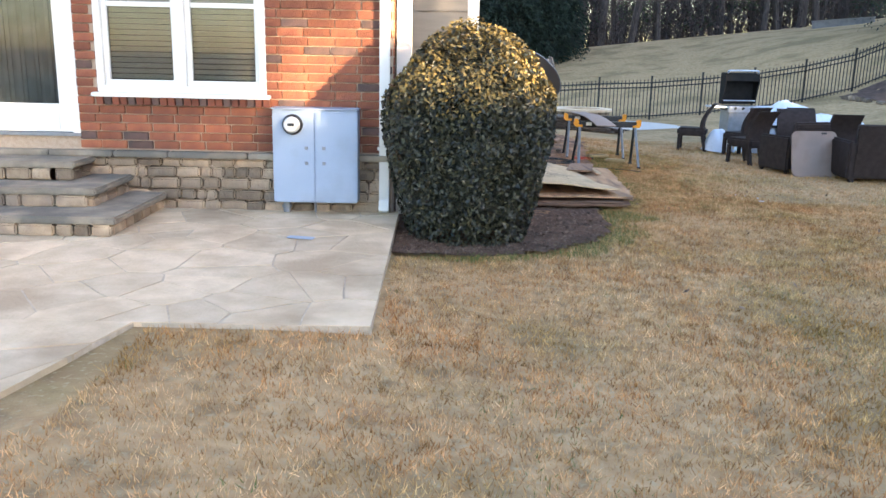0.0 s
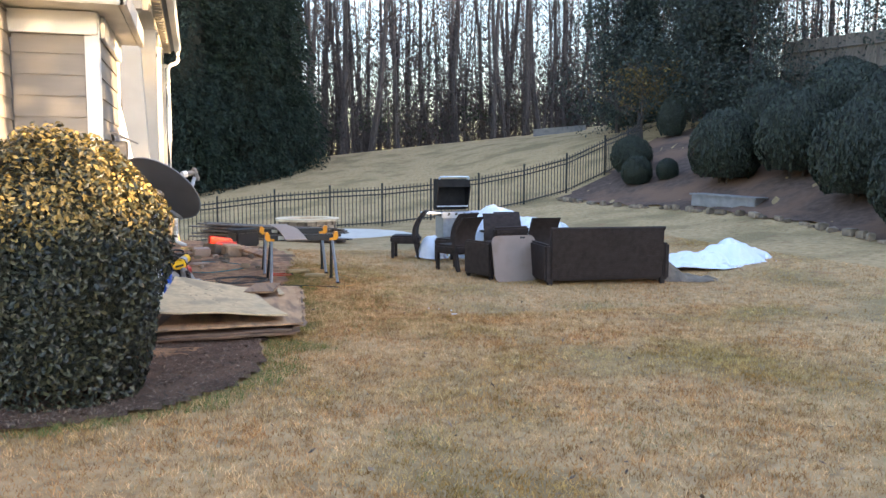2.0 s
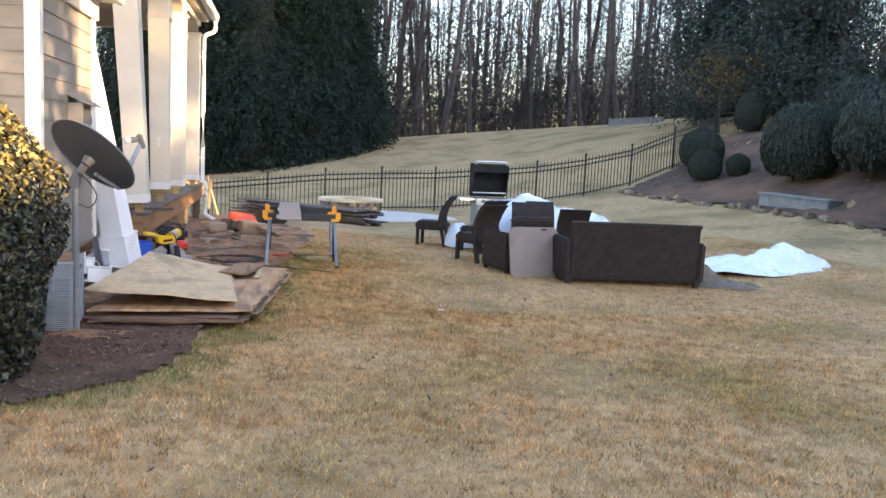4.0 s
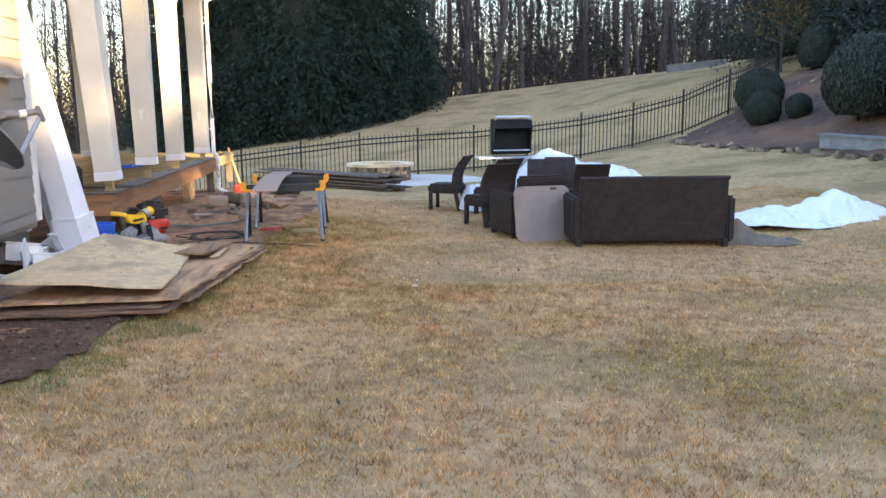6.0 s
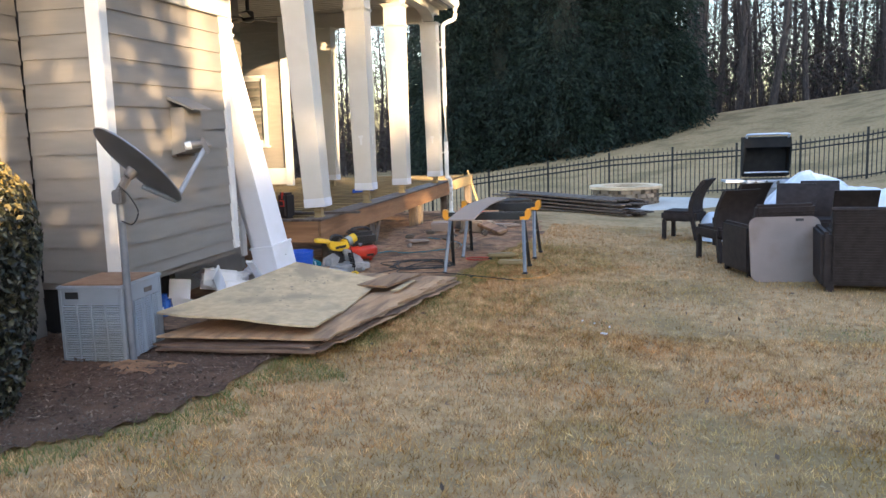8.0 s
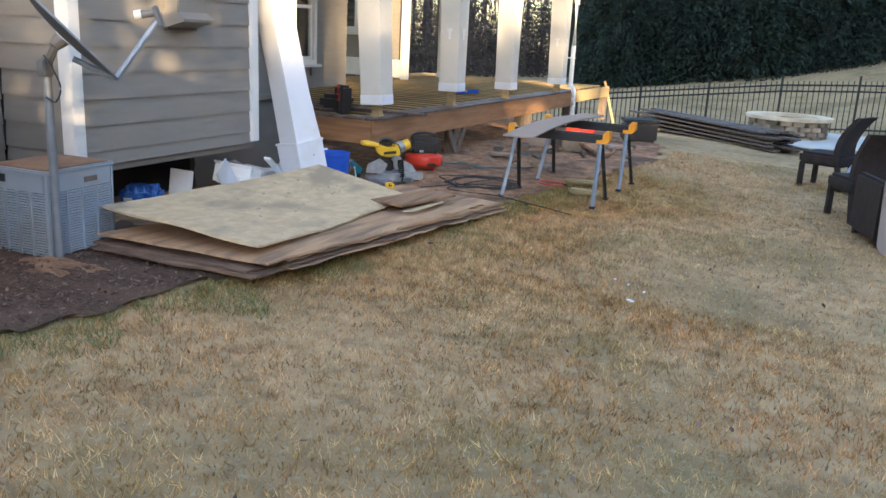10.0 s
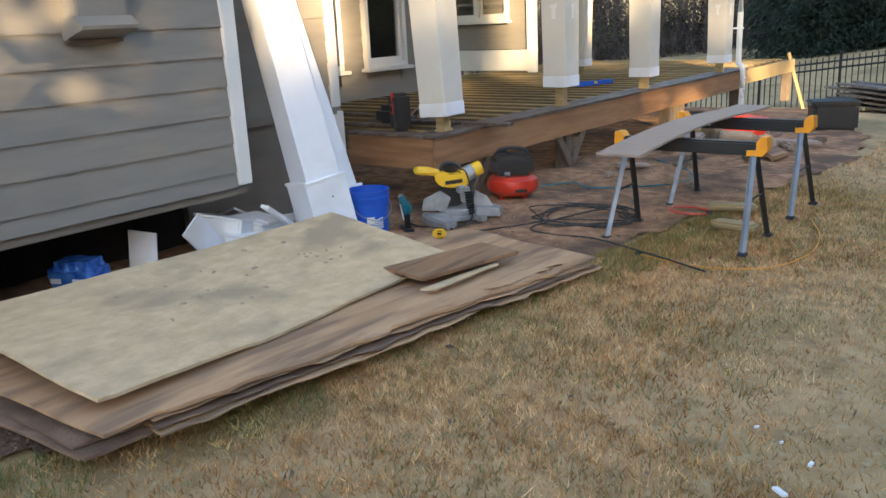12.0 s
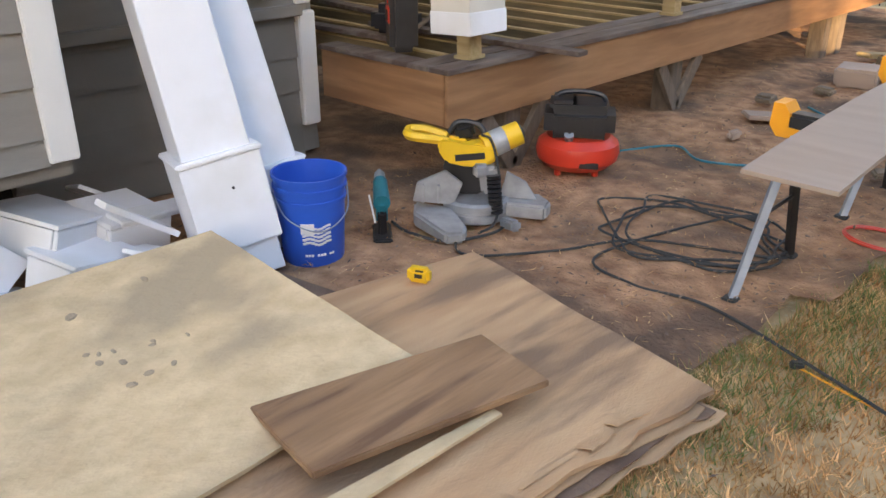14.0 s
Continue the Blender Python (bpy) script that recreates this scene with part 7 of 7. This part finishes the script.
box(bm, (0, -0.014, 0.04), (0.05, 0.004, 0.03))
part("vial", bm, YELLOW, lev)
for (x, y, l, a) in ((0.1, 14.1, 1.5, 4), (-0.9, 14.35, 1.8, -8), (-0.6, 13.75, 0.9, 3)):
    bm = B()
    box(bm, (0, 0, 0.014), (l, 0.09, 0.026), bevel=0.003)
    solid("loose_board", bm, BORDER, "loose dark board lying across the joists", "board", pose(x, y, DZ + 0.002, 0, 0, a))
bm = B()
box(bm, (0, 0, 0.5), (0.035, 0.085, 1.15), bevel=0.003)
solid("leaning_stud", bm, TREATED, "pale wooden stud leaning at the deck's end", "lumber", pose(0.72, 23.9, gz(0.7, 23.9), 12, -14, 0))
bm = B()
lathe(bm, ((0.03, 0), (0.075, 0.02), (0.085, 0.05), (0.07, 0.055), (0.0, 0.05)), n=18)
for v in bm.verts:
    v.co = Vector((v.co.z, v.co.x, v.co.y))
solid("hose_bib_cover", bm, WHITE, "round white wall fitting by the corner", "wall fitting", pose(RX + 0.02, 13.1, 0.95))

# ---- cords and hoses on the ground ----
def cord(name, label, pts, r, material, k=8, lift=0.035):
    bm = B()
    tube(bm, [(p.x, p.y, gz(p.x, p.y) + lift + p.z) for p in smooth_path([(x, y, 0) for x, y in pts], k)], r, 6)
    t = thing(name, label, "cord")
    part("cable", bm, material, t)
    x, y = pts[0]
    bm = B()
    box(bm, (x, y, gz(x, y) + lift + 0.008), (0.045, 0.03, 0.026), (0, 0, 40), bevel=0.006)
    part("plug", bm, RUBBER, t)
    return t


rng = random.Random(8)
loops = []
for k in range(44):
    a = k * 0.62
    loops.append((1.72 + (0.26 + 0.16 * rng.random()) * math.cos(a) * 1.25 + 0.05 * rng.gauss(0, 1), 13.85 + (0.22 + 0.2 * rng.random()) * math.sin(a)))
cord("black_extension_cord", "tangled black extension cord on the clay", [(0.95, 13.1), (1.15, 12.95), (1.4, 13.25), (1.6, 13.6)] + loops + [(1.55, 13.35), (1.8, 13.2), (2.1, 13.25), (2.6, 13.1), (3.0, 12.95)], 0.006, RUBBER)
cord("orange_extension_cord", "thin orange extension cord on the grass", [(2.5, 13.1), (2.9, 13.05), (3.25, 13.25), (3.4, 13.7), (3.35, 14.2), (3.2, 14.6)], 0.004, ORANGE, lift=0.024)
cord("green_air_hose", "thin green air hose from the compressor", [(0.8, 14.6), (1.0, 14.95), (1.25, 14.8), (1.6, 15.0), (1.9, 15.4), (1.75, 15.9), (1.2, 16.4)], 0.007, TEAL)
cord("saw_power_cord", "black power cord of the saw", [(0.95, 13.45), (1.08, 13.25), (1.0, 13.0), (0.8, 12.95), (0.66, 12.98)], 0.007, RUBBER)
cord("red_cord_coil", "small coil of red cord by a wood block", [(2.35 + 0.16 * math.cos(k * 0.8), 14.35 + 0.12 * math.sin(k * 0.8) + 0.01 * k / 4) for k in range(18)], 0.006, RED)

# ---- litter: chips, leaves, scraps ----
rng = random.Random(17)
V, F = [], []


def fleck(x, y, z, s, tilt=0.5):
    n = Vector((rng.gauss(0, tilt), rng.gauss(0, tilt), 1)).normalized()
    u = n.cross(Vector((rng.gauss(0, 1), rng.gauss(0, 1), 0.1))).normalized()
    v = n.cross(u)
    k = len(V)
    a = s * rng.uniform(0.6, 1.4)
    b = a * rng.uniform(0.2, 0.5)
    p = Vector((x, y, z))
    V.extend([tuple(p - u * a), tuple(p + v * b), tuple(p + u * a), tuple(p - v * b)])
    F.append((k, k + 1, k + 2, k + 3))


for i in range(8500):
    y = rng.uniform(6.95, 10.0)
    x = rng.uniform(-0.46, lerp(y, ((6.95, -0.3), (7.35, 0.85), (7.85, 1.35), (8.4, 1.6), (9.9, 1.7))))
    fleck(x, y, gz(x, y) + 0.045, rng.uniform(0.005, 0.02))
for i in range(5000):
    x, y = rng.uniform(-0.1, 2.3), rng.uniform(10.2, 18)
    fleck(x, y, gz(x, y) + 0.04, rng.uniform(0.004, 0.016), 0.25)
tagged(raw("bark_litter", V, F, CHIP), "loose bark chips and dry leaf litter on the beds", "litter", kind="stuff")
V, F = [], []
for i in range(4200):
    x, y = rng.uniform(0.1, 2.5), rng.uniform(10.3, 18)
    a, l = rng.uniform(0, 6.28), rng.uniform(0.01, 0.05) * (2.5 if i % 12 == 0 else 1)
    z, k, w = gz(x, y) + 0.040, len(V), 0.002
    V += [(x - w * math.sin(a), y + w * math.cos(a), z), (x + w * math.sin(a), y - w * math.cos(a), z), (x + l * math.cos(a), y + l * math.sin(a), z + rng.uniform(0, 0.012))]
    F.append((k, k + 1, k + 2))
tagged(raw("straw_litter", V, F, BLADE), "pale bits of straw and twig on the clay", "litter", kind="stuff")
V, F = [], []
for i in range(520):
    x, y = rng.uniform(1.2, 9), rng.uniform(3, 15)
    fleck(x, y, gz(x, y) + 0.03, rng.uniform(0.01, 0.028))
tagged(raw("lawn_litter", V, F, CHIP), "scattered dead leaves on the lawn", "litter", kind="stuff")
for x, y, s in ((4.04, 10.87, 0.036), (4.08, 11.11, 0.02), (3.84, 11.26, 0.012), (3.95, 11.2, 0.01)):
    bm = B()
    box(bm, (0, 0, 0.01), (s * 1.7, s * 0.7, 0.012), (8, 5, 0), bevel=0.002)
    solid("white_scrap", bm, PVC, "small white plastic scrap on the lawn", "scrap", pose(x, y, gz(x, y) + 0.02, 0, 0, rng.uniform(0, 180)), "scraps on the lawn")

# ---- grass ----
def blades(name, n, region, material, hmin, hmax, wid, label, seed, accept=None):
    r = np.random.default_rng(seed)
    x0, x1, y0, y1 = region
    x, y = r.uniform(x0, x1, n * 2), r.uniform(y0, y1, n * 2)
    keep = np.array([accept(a, b) for a, b in zip(x, y)]) if accept else np.ones(n * 2, bool)
    x, y = x[keep][:n], y[keep][:n]
    n = len(x)
    z = np.array([gz(a, b) for a, b in zip(x, y)]) - 0.004
    h, an = r.uniform(hmin, hmax, n), r.uniform(0, 6.283, n)
    lx, ly = r.normal(0, 0.55, n) * h, r.normal(0, 0.55, n) * h
    w = wid * r.uniform(0.6, 1.4, n)
    v = np.empty((n, 3, 3))
    v[:, 0] = np.stack([x - w * np.cos(an), y - w * np.sin(an), z], 1)
    v[:, 1] = np.stack([x + w * np.cos(an), y + w * np.sin(an), z], 1)
    v[:, 2] = np.stack([x + lx, y + ly, z + h], 1)
    me = bpy.data.meshes.new(name)
    me.from_pydata(v.reshape(-1, 3).tolist(), [], np.arange(n * 3).reshape(-1, 3).tolist())
    me.materials.append(material)
    return tagged(new(name, me), label, "grass", kind="stuff")


def on_lawn(x, y):
    if x < -0.42 and y > 4.9 or x < -1.7 and y > 3.6 or x < -2.4 and y > 2.8:
        return False
    edge = lerp(y, ((6.9, -0.4), (7.35, 0.85), (7.85, 1.35), (8.4, 1.6), (9.9, 1.76), (11.5, 2.0), (12.7, 2.25), (13.6, 2.35), (15.5, 2.6), (17.5, 2.9))) if y > 6.9 else -9
    return x > edge + 0.05 * noise.noise((x * 6, y * 6, 0))


def tufted(x, y):
    return on_lawn(x, y) and noise.noise((x * 1.1, y * 1.1, 4)) + 0.4 * noise.noise((x * 4, y * 4, 9)) > 0.34


fade = random.Random(77)


def clumped(x, y):
    return on_lawn(x, y) and fade.random() < min(1.0, (10.0 - x) / 4.0) * min(1.0, (y - 0.8) / 1.5) and (fade.random() < 0.55 or noise.noise((x * 6, y * 6, 3)) + 0.6 * noise.noise((x * 15, y * 15, 8)) > -0.05)


def by_clay(x, y):
    e = lerp(y, ((9.6, 1.75), (11.5, 2.0), (12.7, 2.25), (13.6, 2.35), (15.5, 2.6)))
    return on_lawn(x, y) and fade.random() < max(0.0, 1 - (x - e) / 2.4) * min(1.0, max(0.0, (y - 9.4) / 1.2)) * min(1.0, max(0.0, (16.4 - y) / 1.5))


def green_by_clay(x, y):
    return by_clay(x, y) and noise.noise((x * 1.6, y * 1.6, 4)) + 0.4 * noise.noise((x * 5, y * 5, 9)) > -0.12


def bed_edge(x, y):
    e = lerp(y, ((6.9, -0.2), (7.35, 0.85), (7.85, 1.35), (8.4, 1.6), (9.9, 1.76), (11.5, 2.0), (12.7, 2.25), (13.6, 2.35), (15.5, 2.6)))
    return on_lawn(x, y) and x < e + 0.55 * (0.6 + noise.noise((y * 2, 1, 0)) + 0.5 * noise.noise((x * 7, y * 7, 3)))


blades("grass_straw", 260000, (-2.6, 10.0, 1.2, 11.0), BLADE, 0.018, 0.050, 0.0032, "short straw-coloured dormant grass", 1, clumped)
blades("grass_straw_far", 90000, (1.5, 12.0, 10.5, 19.0), BLADE, 0.018, 0.045, 0.0035, "short straw-coloured dormant grass", 2, on_lawn)
blades("grass_green", 20000, (-2.6, 8.5, 1.6, 12.0), GREENB, 0.018, 0.045, 0.003, "faded green tufts in the dormant lawn", 3, tufted)
blades("grass_near_clay", 60000, (1.7, 4.8, 9.4, 16.4), BLADE, 0.02, 0.055, 0.0030, "short straw-coloured dormant grass", 12, by_clay)
blades("grass_green_clay", 20000, (1.7, 4.8, 9.4, 16.4), GREENB, 0.02, 0.055, 0.0028, "faded green tufts in the dormant lawn", 13, green_by_clay)
blades("grass_edge", 42000, (-0.4, 3.2, 6.9, 15.0), GREENB, 0.025, 0.075, 0.0026, "greener grass along the bed's edge", 4, bed_edge)

# ---- masonry pieces ----
rng = random.Random(6)


def in_hole(x0, x1, z0, z1):
    for a, b, c, d in ((-3.27, -1.70, 1.12, 2.75), (-4.5, -3.46, 0.55, 2.95)):
        if x1 > a and x0 < b and z1 > c and z0 < d:
            return (a, b)
    return None


brick_shapes = {}


def brick_mesh(w, dark):
    key = (round(w, 2), dark)
    if key not in brick_shapes:
        bm = B()
        box(bm, (0, 0, 0), (key[0], 0.09, 0.070), bevel=0.004)
        brick_shapes[key] = mesh_of("brick", bm, BRICKD if dark else BRICK)
    return brick_shapes[key]


rest_v, nb = [], 0
z, row = 0.70, 0
upper = B()
while z < 3.6:
    x = -4.9 - (0.12 if row % 2 else 0.0)
    while x < -0.56:
        x1 = min(x + 0.235, -0.535)
        w = x1 - x
        hole = in_hole(x, x1, z, z + 0.07)
        if hole:
            if x < hole[0] - 0.05:
                x1 = hole[0]
            elif x1 > hole[1] + 0.05:
                x, x1 = hole[1], x1
            else:
                x += 0.245
                continue
            w = x1 - x
        if w > 0.04:
            if z < 2.25 and x > -4.3:
                o = new("brick", brick_mesh(w, rng.random() < 0.10))
                o.parent = wall_brick
                o.location = ((x + x1) / 2, WY + 0.033 + rng.uniform(-0.003, 0.002), z + 0.035)
            else:
                box(upper, ((x + x1) / 2, WY + 0.034, z + 0.035), (w, 0.09, 0.07))
        x = x1 + 0.01
    z += 0.0815
    row += 1
for k in range(30):
    zz = 0.70 + k * 0.0815
    box(upper, (-0.532, WY + 0.13 if k % 2 else WY + 0.2, zz + 0.035), (0.02, 0.22 if k % 2 else 0.12, 0.07))
tagged(part("upper_bricks", upper, BRICK, wall_brick), kind="stuff")
for k in range(22):
    bm = B()
    box(bm, (0, 0, 0), (0.062, 0.14, 0.09), (12, 0, 0), bevel=0.004)
    s = part("sill_brick", bm, BRICKD if k % 3 == 1 else BRICK, wall_brick)
    s.location = (-3.24 + k * 0.0735, WY + 0.01, 1.165)
# plinth of rough stones with a ledge
z = 0.12
while z < 0.60:
    hrow = min(rng.uniform(0.09, 0.17), 0.625 - z)
    x = -4.4
    while x < -0.56:
        w = min(rng.uniform(0.09, 0.30), -0.54 - x)
        parts_z = ((z, hrow),) if rng.random() < 0.7 or hrow < 0.12 else ((z, hrow * 0.45), (z + hrow * 0.45, hrow * 0.55))
        for zz, hh in parts_z:
            if w < 0.04 or hh < 0.03:
                continue
            bm = B()
            box(bm, (0, 0, 0), (w - 0.012, 0.09, hh - 0.011), bevel=min(0.016, hh * 0.25))
            for v in bm.verts:
                v.co += 0.011 * Vector((noise.noise(v.co * 9 + Vector((x, zz, 0))), noise.noise(v.co * 8 + Vector((zz, x, 4))), noise.noise(v.co * 9 + Vector((x, 3, zz)))))
            s = part("stone", bm, STONE, wall_brick)
            s.location = (x + w / 2, WY - 0.005 - rng.uniform(0, 0.025), zz + hh / 2)
        x += w
    z += hrow
x = -4.4
while x < -0.6:
    w = rng.uniform(0.45, 0.8)
    bm = B()
    box(bm, (min(x + w / 2, -0.6), WY - 0.045, 0.655), (w - 0.008, 0.14, 0.055), bevel=0.01)
    part("ledge_stone", bm, TREAD, wall_brick)
    x += w
# stones on the steps' faces
for xr, yf, zt, th in STEPS:
    x = -5.2
    while x < xr - 0.12:
        w = rng.uniform(0.13, 0.30)
        bm = B()
        hgt = zt - th - (PATZ if zt < 0.31 else zt - 0.16 - 0.0) + 0.0
        z0 = PATZ if zt < 0.31 else zt - 0.165
        box(bm, (min(x + w / 2, xr - 0.12), yf + 0.055, (z0 + zt - th) / 2), (w - 0.012, 0.07, zt - th - z0 - 0.006), bevel=0.014)
        part("stone", bm, STONE, steps)
        x += w
    y = yf + 0.08
    while y < WY - 0.08:
        w = rng.uniform(0.13, 0.28)
        zz = PATZ
        while zz < zt - th - 0.03:
            hh = min(rng.uniform(0.08, 0.15), zt - th - zz)
            bm = B()
            box(bm, (xr - 0.075, min(y + w / 2, WY - 0.1), zz + hh / 2), (0.07, w - 0.012, hh - 0.010), bevel=0.012)
            part("stone", bm, STONE, steps)
            zz += hh
        y += w
# flagstones
for outline, n, (x0, x1, y0, y1) in ((patio_a[:1] + patio_a[1:], 105, (-6.4, -0.5, 4.98, 8.3)), (patio_b, 48, (-6.4, -1.85, 2.5, 4.9))):
    seeds = scatter(n, x0, x1, y0, y1, 0.25, rng)
    for poly in cells(outline, seeds, 0.009):
        bm = B()
        cx, cy = sum(p[0] for p in poly) / len(poly), sum(p[1] for p in poly) / len(poly)
        pts = []
        for (xa, ya), (xb, yb) in zip(poly, poly[1:] + poly[:1]):
            ln = math.hypot(xb - xa, yb - ya)
            for q in range(max(1, int(ln / 0.14))):
                u = q / max(1, int(ln / 0.14))
                x, y = xa + (xb - xa) * u, ya + (yb - ya) * u
                x, y = x + (cx - x) * 0.012, y + (cy - y) * 0.012
                pts.append((x + 0.008 * noise.noise((x * 9, y * 9, 0)), y + 0.008 * noise.noise((x * 9, y * 9, 5))))
        dz = rng.uniform(-0.003, 0.004)
        prism(bm, pts, PATZ - 0.06, PATZ + dz)
        part("flagstone", bm, FLAG, patio)
bm = B()
box(bm, (0, 0, 0.006), (0.22, 0.07, 0.008), (0, 0, 0), bevel=0.002)
solid("patio_scrap", bm, BOXM, "flat blue-grey offcut lying on the patio", "offcut", pose(-1.2, 7.1, PATZ + 0.006, 0, 0, -12))
